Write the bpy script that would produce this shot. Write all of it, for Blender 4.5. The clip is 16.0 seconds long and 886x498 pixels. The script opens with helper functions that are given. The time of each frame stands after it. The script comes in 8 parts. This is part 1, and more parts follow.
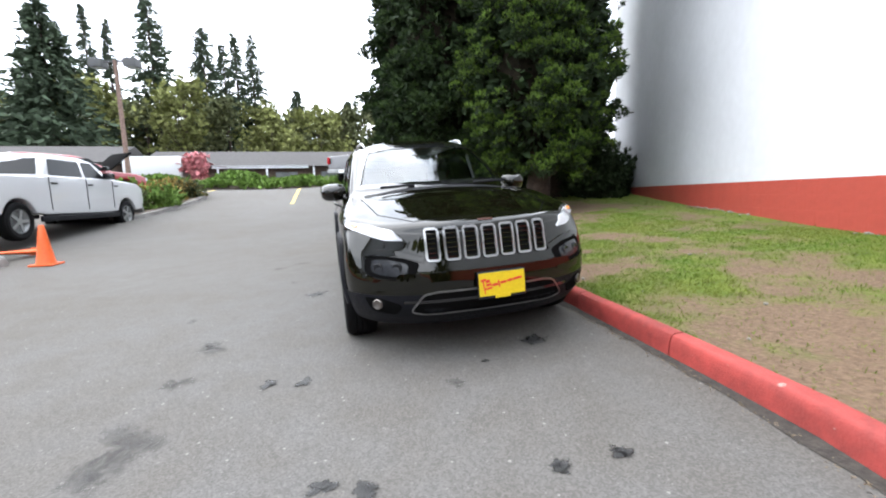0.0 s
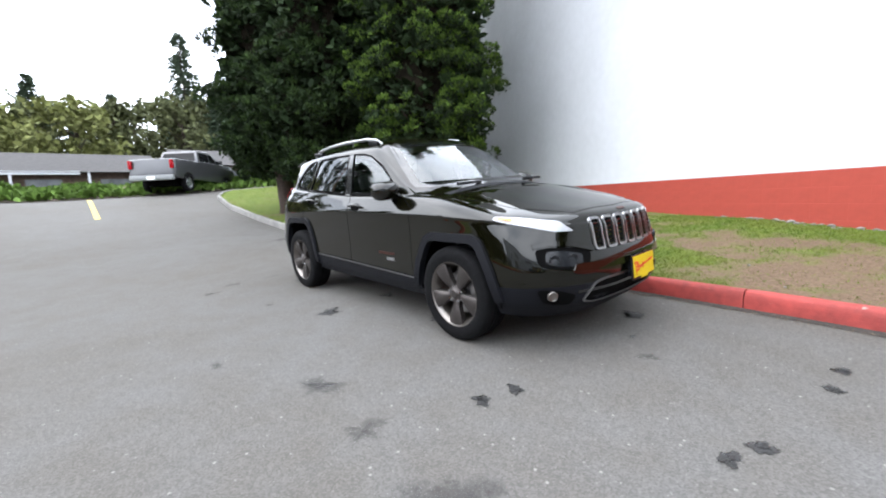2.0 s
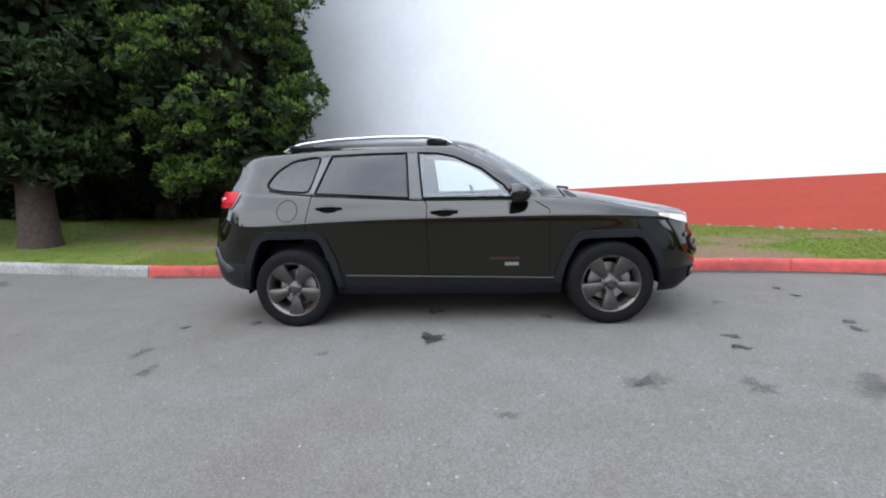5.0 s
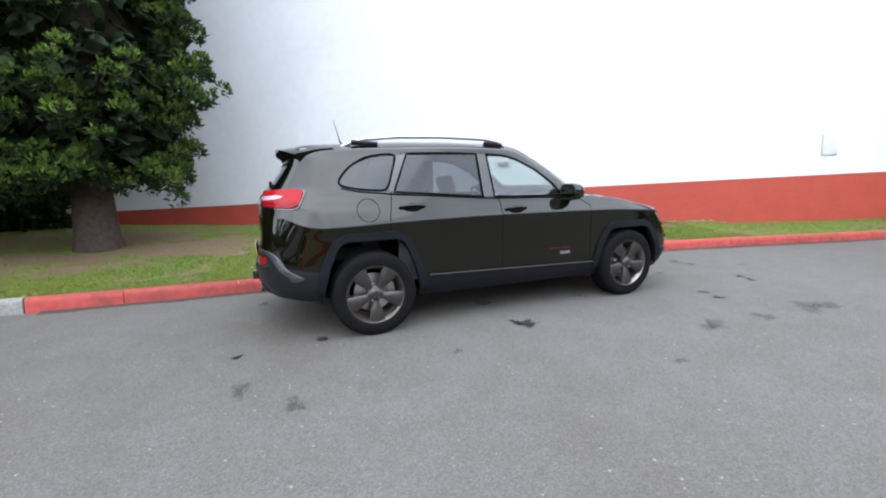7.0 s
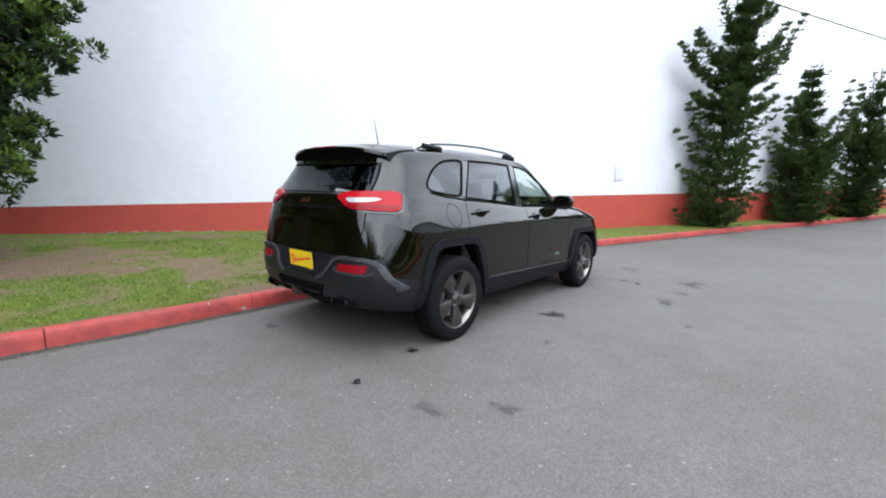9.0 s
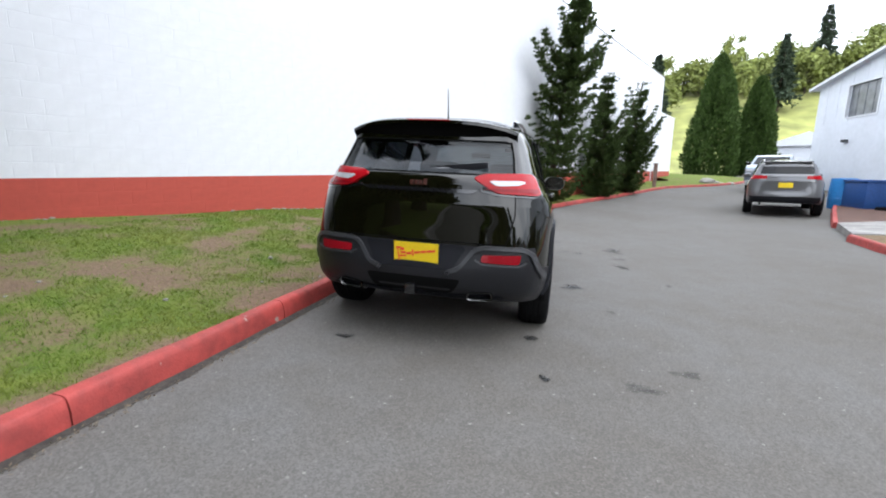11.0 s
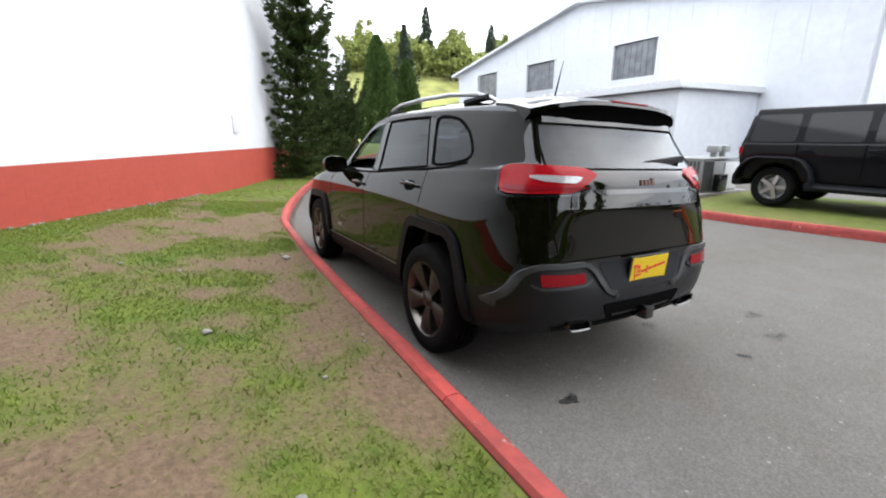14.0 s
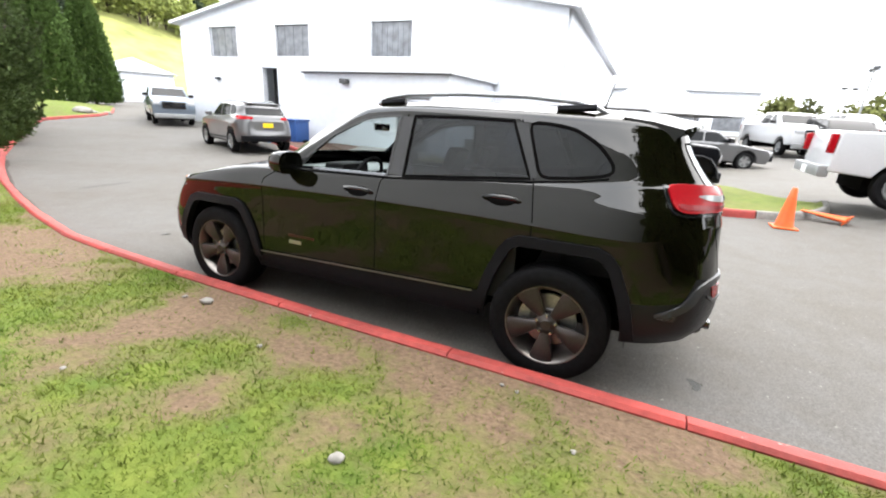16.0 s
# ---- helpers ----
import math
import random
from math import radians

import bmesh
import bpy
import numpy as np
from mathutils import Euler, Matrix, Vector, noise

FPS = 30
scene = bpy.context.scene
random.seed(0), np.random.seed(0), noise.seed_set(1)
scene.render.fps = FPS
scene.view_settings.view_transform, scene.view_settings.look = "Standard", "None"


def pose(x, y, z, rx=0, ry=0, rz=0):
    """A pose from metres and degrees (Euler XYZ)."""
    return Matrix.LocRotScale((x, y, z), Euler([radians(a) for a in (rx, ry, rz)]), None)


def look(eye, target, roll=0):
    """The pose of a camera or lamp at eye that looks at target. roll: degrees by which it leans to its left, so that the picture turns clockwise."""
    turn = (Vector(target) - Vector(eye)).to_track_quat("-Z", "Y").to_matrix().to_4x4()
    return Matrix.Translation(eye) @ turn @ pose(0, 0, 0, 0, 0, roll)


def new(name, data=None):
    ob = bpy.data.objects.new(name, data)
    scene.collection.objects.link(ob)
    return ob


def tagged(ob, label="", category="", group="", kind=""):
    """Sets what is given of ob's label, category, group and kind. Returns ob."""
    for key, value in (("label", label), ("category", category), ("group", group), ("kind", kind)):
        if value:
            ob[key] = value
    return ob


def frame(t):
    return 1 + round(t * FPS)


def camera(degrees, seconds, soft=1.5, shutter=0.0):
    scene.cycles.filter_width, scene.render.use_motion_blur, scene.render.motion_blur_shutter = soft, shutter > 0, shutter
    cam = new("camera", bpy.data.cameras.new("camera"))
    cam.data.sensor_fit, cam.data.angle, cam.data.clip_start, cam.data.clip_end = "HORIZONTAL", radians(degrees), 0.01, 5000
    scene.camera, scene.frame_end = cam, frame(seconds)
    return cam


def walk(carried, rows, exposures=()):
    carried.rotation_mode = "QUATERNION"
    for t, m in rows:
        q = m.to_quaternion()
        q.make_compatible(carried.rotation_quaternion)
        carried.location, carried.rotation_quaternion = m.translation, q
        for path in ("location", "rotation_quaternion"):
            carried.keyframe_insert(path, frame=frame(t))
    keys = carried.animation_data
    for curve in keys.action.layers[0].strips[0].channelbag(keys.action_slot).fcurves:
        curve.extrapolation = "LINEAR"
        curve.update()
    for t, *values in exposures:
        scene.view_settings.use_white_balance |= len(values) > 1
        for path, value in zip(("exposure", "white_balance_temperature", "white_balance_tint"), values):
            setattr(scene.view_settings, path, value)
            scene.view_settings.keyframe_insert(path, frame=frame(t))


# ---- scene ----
cam = camera(93.3, 16.0, soft=2.0, shutter=0.15)
PATH = [
    (0, (4.675, -0.939, 1.131), (2.761, -0.444, 0.827), -3.7),
    (0.5, (4.497, -1.439, 1.12), (2.652, -0.731, 0.815), -3.0),
    (1, (4.275, -1.942, 1.13), (2.515, -1.047, 0.809), -3.1),
    (1.5, (3.952, -2.427, 1.146), (2.313, -1.335, 0.795), -4.5),
    (2, (3.56, -2.862, 1.17), (2.061, -1.577, 0.849), -4.1),
    (2.5, (3.148, -3.254, 1.195), (1.851, -1.766, 0.869), -3.3),
    (3, (2.658, -3.585, 1.228), (1.524, -1.971, 0.895), -3.8),
    (3.5, (2.113, -3.889, 1.258), (1.197, -2.143, 0.922), -3.6),
    (5.8, (-0.711, -4.395, 1.253), (-0.507, -2.434, 0.916), -1.5),
    (6, (-0.945, -4.381, 1.265), (-0.655, -2.433, 0.916), -1.3),
    (6.5, (-1.544, -4.315, 1.272), (-1.019, -2.409, 0.974), -1.8),
    (7, (-2.105, -4.168, 1.266), (-1.352, -2.345, 0.938), -1.3),
    (7.5, (-2.649, -3.963, 1.267), (-1.674, -2.252, 0.917), -0.6),
    (8, (-3.134, -3.662, 1.242), (-1.934, -2.096, 0.916), 0.0),
    (8.5, (-3.592, -3.32, 1.247), (-2.222, -1.892, 0.957), 0.7),
    (9, (-4.019, -2.91, 1.245), (-2.488, -1.656, 0.959), 1.4),
    (9.5, (-4.346, -2.44, 1.232), (-2.68, -1.36, 0.993), 0.5),
    (9.7, (-4.484, -2.244, 1.216), (-2.761, -1.266, 0.945), 0.4),
    (11.8, (-4.851, 0.044, 1.235), (-2.879, 0.115, 0.912), 1.5),
    (12, (-4.81, 0.246, 1.235), (-2.835, 0.186, 0.922), 0.5),
    (12.5, (-4.66, 0.763, 1.222), (-2.716, 0.436, 0.893), -0.0),
    (13, (-4.373, 1.254, 1.221), (-2.484, 0.683, 0.891), 1.2),
    (13.5, (-4.018, 1.702, 1.256), (-2.235, 0.89, 0.857), 1.9),
    (14, (-3.582, 2.076, 1.266), (-1.898, 1.096, 0.813), 1.5),
    (14.5, (-3.121, 2.424, 1.279), (-1.619, 1.213, 0.749), 1.6),
    (15, (-2.618, 2.712, 1.342), (-1.282, 1.312, 0.833), 1.9),
    (15.5, (-2.159, 2.989, 1.389), (-1.09, 1.378, 0.877), 2.0),
    (16, (-1.684, 3.204, 1.392), (-0.908, 1.436, 0.859), 3.8),
]
# The lot slopes: places below are laid out on the road plane beside the car (x along the car, y to its left),
# TILT turns an upright thing on that plane to the plumb line, and LEVEL turns the whole lot level.
UP = Vector((-0.014, 0.042, 1.0)).normalized()
TILT = Vector((0, 0, 1)).rotation_difference(UP).to_matrix().to_4x4()
LEVEL = TILT.inverted()
walk(cam, [(t, LEVEL @ look(eye, target, roll)) for t, eye, target, roll in PATH], [(0, 1.25, 6450, 10), (2, 1.2, 6350, 10), (3.5, 0.9, 6200, 10), (6.5, 1.0, 6150, 10), (9.5, 0.93, 6200, 10), (12, 0.83, 6450, 10), (13.5, 0.9, 6550, 10), (15, 1.3, 6850, 10), (16, 1.68, 6950, 10)])

# ---- light ----
world = bpy.data.worlds.new("world")
scene.world = world
world.use_nodes = True
wn, wl = world.node_tree.nodes, world.node_tree.links
wn.clear()
w_out, w_bg = wn.new("ShaderNodeOutputWorld"), wn.new("ShaderNodeBackground")
w_sky, w_mix, w_noise = wn.new("ShaderNodeTexSky"), wn.new("ShaderNodeMix"), wn.new("ShaderNodeTexNoise")
w_ramp, w_co = wn.new("ShaderNodeValToRGB"), wn.new("ShaderNodeTexCoord")
w_sky.sky_type, w_sky.sun_disc = "NISHITA", False
w_sky.sun_elevation, w_sky.sun_rotation = radians(48), radians(200)
w_mix.data_type = "RGBA"
w_mix.inputs["Factor"].default_value = 0.86
w_noise.inputs["Scale"].default_value, w_noise.inputs["Detail"].default_value = 2.2, 5.0
w_ramp.color_ramp.elements[0].position, w_ramp.color_ramp.elements[0].color = 0.36, (9.3, 10.3, 11.9, 1)
w_ramp.color_ramp.elements[1].position, w_ramp.color_ramp.elements[1].color = 0.62, (18.0, 18.6, 19.7, 1)
wl.new(w_co.outputs["Generated"], w_noise.inputs["Vector"])
wl.new(w_noise.outputs["Fac"], w_ramp.inputs["Fac"])
wl.new(w_sky.outputs["Color"], w_mix.inputs["A"])
wl.new(w_ramp.outputs["Color"], w_mix.inputs["B"])
w_sep, w_up, w_dim = wn.new("ShaderNodeSeparateXYZ"), wn.new("ShaderNodeMapRange"), wn.new("ShaderNodeMix")
w_up.inputs["From Min"].default_value, w_up.inputs["From Max"].default_value = 0.0, 1.0
w_up.inputs["To Min"].default_value, w_up.inputs["To Max"].default_value = 0.72, 1.22
w_dim.data_type, w_dim.blend_type = "RGBA", "MULTIPLY"
w_dim.inputs["Factor"].default_value = 1.0
wl.new(w_co.outputs["Generated"], w_sep.inputs["Vector"])
wl.new(w_sep.outputs["Z"], w_up.inputs["Value"])
wl.new(w_mix.outputs["Result"], w_dim.inputs["A"])
wl.new(w_up.outputs["Result"], w_dim.inputs["B"])
wl.new(w_dim.outputs["Result"], w_bg.inputs["Color"])
w_bg.inputs["Strength"].default_value = 0.145
wl.new(w_bg.outputs["Background"], w_out.inputs["Surface"])
sun = new("sun", bpy.data.lights.new("sun", "SUN"))
sun.data.energy, sun.data.angle, sun.data.color = 1.0, radians(85), (1.0, 0.97, 0.93)
sun.matrix_basis = look((-6, -9, 14), (0, 0, 0))
scene.view_settings.exposure = 1.1


# ---- tools ----
def obj(name, bm, mats, smooth=True):
    """One mesh object of a bmesh."""
    me = bpy.data.meshes.new(name)
    bm.normal_update()
    bm.to_mesh(me)
    bm.free()
    for m in mats if isinstance(mats, (list, tuple)) else [mats]:
        me.materials.append(m)
    if smooth:
        me.polygons.foreach_set("use_smooth", [True] * len(me.polygons))
        me.set_sharp_from_angle(angle=radians(38))
    return new(name, me)


def part(name, bm, material, parent, label="", smooth=True):
    ob = obj(name, bm, material, smooth)
    ob.parent = parent
    return tagged(ob, label)


def thing(name, label, category, at=None, group="", kind=""):
    ob = new(name)
    if at is not None:
        ob.matrix_basis = at
    return tagged(ob, label, category, group, kind)


def spot(x, y, z=None, turn=0.0, plumb=True):
    """A place on the lot, with a heading, plumb or square to the road."""
    z = ground_z(x, y) if z is None else z
    return Matrix.Translation((x, y, z)) @ (TILT if plumb else Matrix()) @ pose(0, 0, 0, 0, 0, turn)


def lerp(a, b, f):
    return a + (b - a) * f


def ramp(x, a, b):
    f = min(1.0, max(0.0, (x - a) / (b - a)))
    return f * f * (3 - 2 * f)


def box(bm, x0, x1, y0, y1, z0, z1, bevel=0.0, m=None):
    vs = [bm.verts.new((x, y, z)) for x in (x0, x1) for y in (y0, y1) for z in (z0, z1)]
    fs = [bm.faces.new([vs[i] for i in q]) for q in ((0, 1, 3, 2), (4, 6, 7, 5), (0, 4, 5, 1), (2, 3, 7, 6), (0, 2, 6, 4), (1, 5, 7, 3))]
    if bevel:
        es = list({e for f in fs for e in f.edges})
        r = bmesh.ops.bevel(bm, geom=es, offset=bevel, segments=2, profile=0.6, affect="EDGES")
        vs = list({v for f in r["faces"] for v in f.verts} | {v for v in vs if v.is_valid})
    if m is not None:
        bmesh.ops.transform(bm, matrix=m, verts=vs)
    return vs


def new_box(*a, **k):
    bm = bmesh.new()
    box(bm, *a, **k)
    return bm


def tube(bm, pts, radii, sides=8, cap=True):
    """A tube through points, with a radius at each."""
    pts = [Vector(p) for p in pts]
    rings, up = [], Vector((0.13, 0.21, 0.97))
    for i, p in enumerate(pts):
        d = (pts[min(i + 1, len(pts) - 1)] - pts[max(i - 1, 0)]).normalized()
        a = d.cross(up if abs(d.dot(up)) < 0.95 else Vector((1, 0, 0))).normalized()
        b = d.cross(a)
        r = radii[i] if isinstance(radii, (list, tuple)) else radii
        rings.append([bm.verts.new(p + r * (math.cos(k * math.tau / sides) * a + math.sin(k * math.tau / sides) * b)) for k in range(sides)])
    for r0, r1 in zip(rings, rings[1:]):
        for k in range(sides):
            bm.faces.new((r0[k], r0[(k + 1) % sides], r1[(k + 1) % sides], r1[k]))
    if cap:
        bm.faces.new(rings[0][::-1])
        bm.faces.new(rings[-1])
    return rings


def new_tube(*a, **k):
    bm = bmesh.new()
    tube(bm, *a, **k)
    bmesh.ops.recalc_face_normals(bm, faces=bm.faces)
    return bm


def lathe(profile, sides=32, axis="y"):
    """A body turned round an axis: profile of (radius, along)."""
    bm = bmesh.new()
    rings = []
    for r, h in profile:
        ring = []
        for k in range(sides):
            c, s = r * math.cos(k * math.tau / sides), r * math.sin(k * math.tau / sides)
            ring.append(bm.verts.new((c, h, s) if axis == "y" else (c, s, h)))
        rings.append(ring)
    for r0, r1 in zip(rings, rings[1:]):
        for k in range(sides):
            bm.faces.new((r0[k], r0[(k + 1) % sides], r1[(k + 1) % sides], r1[k]))
    bmesh.ops.remove_doubles(bm, verts=bm.verts, dist=1e-5)
    bmesh.ops.recalc_face_normals(bm, faces=bm.faces)
    return bm


def material(name, colour, rough=0.6, metal=0.0, scale=8.0, vary=0.25, bump=0.0, bump_scale=60.0, coat=0.0, stain=0.0, stain_scale=0.6, colour2=None, spec=0.5, island=False):
    """A surface with grain at two scales, fine relief and wear."""
    m = bpy.data.materials.new(name)
    m.use_nodes = True
    n, l = m.node_tree.nodes, m.node_tree.links
    b = n["Principled BSDF"]
    b.inputs["Roughness"].default_value, b.inputs["Metallic"].default_value = rough, metal
    b.inputs["Coat Weight"].default_value, b.inputs["Coat Roughness"].default_value = coat, 0.02
    b.inputs["Specular IOR Level"].default_value = 0.15 if island else spec
    co = n.new("ShaderNodeTexCoord")
    fine, mix = n.new("ShaderNodeTexNoise"), n.new("ShaderNodeMix")
    fine.inputs["Scale"].default_value, fine.inputs["Detail"].default_value = scale, 6.0
    l.new(co.outputs["Object"], fine.inputs["Vector"])
    dark = colour2 or tuple(c * (1 - vary) for c in colour)
    light = colour if colour2 else tuple(min(1, c * (1 + vary)) for c in colour)
    mix.data_type = "RGBA"
    mix.inputs["A"].default_value, mix.inputs["B"].default_value = (*dark, 1), (*light, 1)
    sharp = n.new("ShaderNodeMapRange")
    sharp.inputs["From Min"].default_value, sharp.inputs["From Max"].default_value = 0.3, 0.7
    l.new(fine.outputs["Fac"], sharp.inputs["Value"])
    l.new(sharp.outputs["Result"], mix.inputs["Factor"])
    out = mix.outputs["Result"]
    if island:
        geo, hsv = n.new("ShaderNodeNewGeometry"), n.new("ShaderNodeHueSaturation")
        mr = n.new("ShaderNodeMapRange")
        mr.inputs["To Min"].default_value, mr.inputs["To Max"].default_value = 0.66, 1.34
        l.new(geo.outputs["Random Per Island"], mr.inputs["Value"])
        l.new(mr.outputs["Result"], hsv.inputs["Value"])
        l.new(out, hsv.inputs["Color"])
        out = hsv.outputs["Color"]
    if stain:
        big, mul, mr = n.new("ShaderNodeTexNoise"), n.new("ShaderNodeMix"), n.new("ShaderNodeMapRange")
        big.inputs["Scale"].default_value, big.inputs["Detail"].default_value = stain_scale, 5.0
        l.new(co.outputs["Object"], big.inputs["Vector"])
        mr.inputs["From Min"].default_value, mr.inputs["From Max"].default_value = 0.35, 0.7
        mr.inputs["To Min"].default_value, mr.inputs["To Max"].default_value = 1 - stain, 1 + stain * 0.5
        l.new(big.outputs["Fac"], mr.inputs["Value"])
        mul.data_type, mul.blend_type = "RGBA", "MULTIPLY"
        mul.inputs["Factor"].default_value = 1.0
        l.new(out, mul.inputs["A"])
        l.new(mr.outputs["Result"], mul.inputs["B"])
        out = mul.outputs["Result"]
    l.new(out, b.inputs["Base Color"])
    if bump:
        rel, bp = n.new("ShaderNodeTexNoise"), n.new("ShaderNodeBump")
        rel.inputs["Scale"].default_value, rel.inputs["Detail"].default_value = bump_scale, 4.0
        bp.inputs["Strength"].default_value, bp.inputs["Distance"].default_value = bump, 0.01
        l.new(co.outputs["Object"], rel.inputs["Vector"])
        l.new(rel.outputs["Fac"], bp.inputs["Height"])
        l.new(bp.outputs["Normal"], b.inputs["Normal"])
    return m


def glass(name, tint, alpha, gloss):
    """Thin glazing: a see-through share of its tint under a glossy face."""
    m = bpy.data.materials.new(name)
    m.use_nodes = True
    n, l = m.node_tree.nodes, m.node_tree.links
    n.clear()
    o, mix, tr, gl, fr = (n.new(k) for k in ("ShaderNodeOutputMaterial", "ShaderNodeMixShader", "ShaderNodeBsdfTransparent", "ShaderNodeBsdfGlossy", "ShaderNodeLayerWeight"))
    tr.inputs["Color"].default_value = (*[c * alpha for c in tint], 1)
    gl.inputs["Roughness"].default_value, gl.inputs["Color"].default_value = 0.02, (0.95, 0.98, 1, 1)
    up, lift = n.new("ShaderNodeMath"), n.new("ShaderNodeMath")
    fr.inputs["Blend"].default_value = 0.5
    up.operation, up.inputs[1].default_value = "POWER", 4.0
    lift.operation, lift.inputs[1].default_value, lift.inputs[2].default_value = "MULTIPLY_ADD", 0.88, gloss
    l.new(fr.outputs["Facing"], up.inputs[0])
    l.new(up.outputs["Value"], lift.inputs[0])
    l.new(lift.outputs["Value"], mix.inputs["Fac"])
    l.new(tr.outputs["BSDF"], mix.inputs[1])
    l.new(gl.outputs["BSDF"], mix.inputs[2])
    l.new(mix.outputs["Shader"], o.inputs["Surface"])
    return m


# ---- materials ----
def asphalt(name, base):
    """Worn asphalt: single light and dark chips of stone, pores, and broad worn and dusty patches."""
    m = bpy.data.materials.new(name)
    m.use_nodes = True
    n, l = m.node_tree.nodes, m.node_tree.links
    b = n["Principled BSDF"]
    b.inputs["Roughness"].default_value, b.inputs["Specular IOR Level"].default_value = 0.88, 0.2
    co = n.new("ShaderNodeTexCoord")
    chips, value = n.new("ShaderNodeTexVoronoi"), n.new("ShaderNodeSeparateColor")
    chips.inputs["Scale"].default_value = 135.0
    l.new(co.outputs["Object"], chips.inputs["Vector"])
    l.new(chips.outputs["Color"], value.inputs["Color"])
    tone = n.new("ShaderNodeValToRGB")
    for p, k in ((0.0, 0.965), (0.2, 0.99), (0.9, 1.01), (0.985, 1.03), (1.0, 1.5)):
        e = tone.color_ramp.elements.new(p) if 0 < p < 1 else tone.color_ramp.elements[int(p)]
        e.color = (k * 0.5, k * 0.5, k * 0.5, 1)
    l.new(value.outputs["Red"], tone.inputs["Fac"])
    out = tone.outputs["Color"]
    for scale, lo, hi, cool, warm in ((0.35, 0.92, 1.07, (2.0, 2.0, 2.0), (2.06, 2.0, 1.9)), (3.2, 0.95, 1.045, (1, 1, 1), (1.02, 1.0, 0.97)), (40, 0.965, 1.03, (1, 1, 1), (1, 1, 1))):
        t, mr, mx, mu = n.new("ShaderNodeTexNoise"), n.new("ShaderNodeMapRange"), n.new("ShaderNodeMix"), n.new("ShaderNodeMix")
        t.inputs["Scale"].default_value, t.inputs["Detail"].default_value = scale, 7.0
        l.new(co.outputs["Object"], t.inputs["Vector"])
        mr.inputs["From Min"].default_value, mr.inputs["From Max"].default_value = 0.36, 0.64
        l.new(t.outputs["Fac"], mr.inputs["Value"])
        mx.data_type = mu.data_type = "RGBA"
        mx.inputs["A"].default_value, mx.inputs["B"].default_value = (*[c * lo for c in warm], 1), (*[c * hi for c in cool], 1)
        l.new(mr.outputs["Result"], mx.inputs["Factor"])
        mu.blend_type = "MULTIPLY"
        mu.inputs["Factor"].default_value = 1.0
        l.new(out, mu.inputs["A"])
        l.new(mx.outputs["Result"], mu.inputs["B"])
        out = mu.outputs["Result"]
    # single pale stones that show in the worn face
    stones, pick, near, both, pale = (n.new(k) for k in ("ShaderNodeTexVoronoi", "ShaderNodeSeparateColor", "ShaderNodeMath", "ShaderNodeMath", "ShaderNodeMix"))
    stones.inputs["Scale"].default_value = 26.0
    l.new(co.outputs["Object"], stones.inputs["Vector"])
    l.new(stones.outputs["Color"], pick.inputs["Color"])
    rare = n.new("ShaderNodeMapRange")
    rare.inputs["From Min"].default_value, rare.inputs["From Max"].default_value = 0.935, 0.96
    l.new(pick.outputs["Red"], rare.inputs["Value"])
    near.operation, near.inputs[1].default_value = "LESS_THAN", 0.2
    l.new(stones.outputs["Distance"], near.inputs[0])
    both.operation = "MULTIPLY"
    l.new(rare.outputs["Result"], both.inputs[0])
    l.new(near.outputs["Value"], both.inputs[1])
    pale.data_type = "RGBA"
    pale.inputs["B"].default_value = (2.5, 2.48, 2.4, 1)
    l.new(both.outputs["Value"], pale.inputs["Factor"])
    l.new(out, pale.inputs["A"])
    out = pale.outputs["Result"]
    tint = n.new("ShaderNodeMix")
    tint.data_type, tint.blend_type = "RGBA", "MULTIPLY"
    tint.inputs["Factor"].default_value, tint.inputs["B"].default_value = 1.0, (*base, 1)
    l.new(out, tint.inputs["A"])
    l.new(tint.outputs["Result"], b.inputs["Base Color"])
    bp = n.new("ShaderNodeBump")
    bp.inputs["Strength"].default_value, bp.inputs["Distance"].default_value = 0.07, 0.004
    l.new(chips.outputs["Distance"], bp.inputs["Height"])
    l.new(bp.outputs["Normal"], b.inputs["Normal"])
    return m


def chipped(name, paint, under, share, rough=0.7, scale=9.0, dirt=0.3, grain=0.2):
    """Old paint that has flaked here and there down to what it covers, with dirt in broad patches."""
    m = material(name, paint, rough, scale=14, vary=grain, bump=0.3, bump_scale=90, stain=dirt, stain_scale=2.0)
    n, l = m.node_tree.nodes, m.node_tree.links
    b = n["Principled BSDF"]
    old = b.inputs["Base Color"].links[0].from_socket
    co, t, mr, mx = n.new("ShaderNodeTexCoord"), n.new("ShaderNodeTexNoise"), n.new("ShaderNodeMapRange"), n.new("ShaderNodeMix")
    t.inputs["Scale"].default_value, t.inputs["Detail"].default_value, t.inputs["Roughness"].default_value = scale, 9.0, 0.72
    l.new(co.outputs["Object"], t.inputs["Vector"])
    mr.inputs["From Min"].default_value, mr.inputs["From Max"].default_value = share, share + 0.025
    l.new(t.outputs["Fac"], mr.inputs["Value"])
    mx.data_type = "RGBA"
    mx.inputs["B"].default_value = (*under, 1)
    l.new(mr.outputs["Result"], mx.inputs["Factor"])
    l.new(old, mx.inputs["A"])
    l.new(mx.outputs["Result"], b.inputs["Base Color"])
    return m


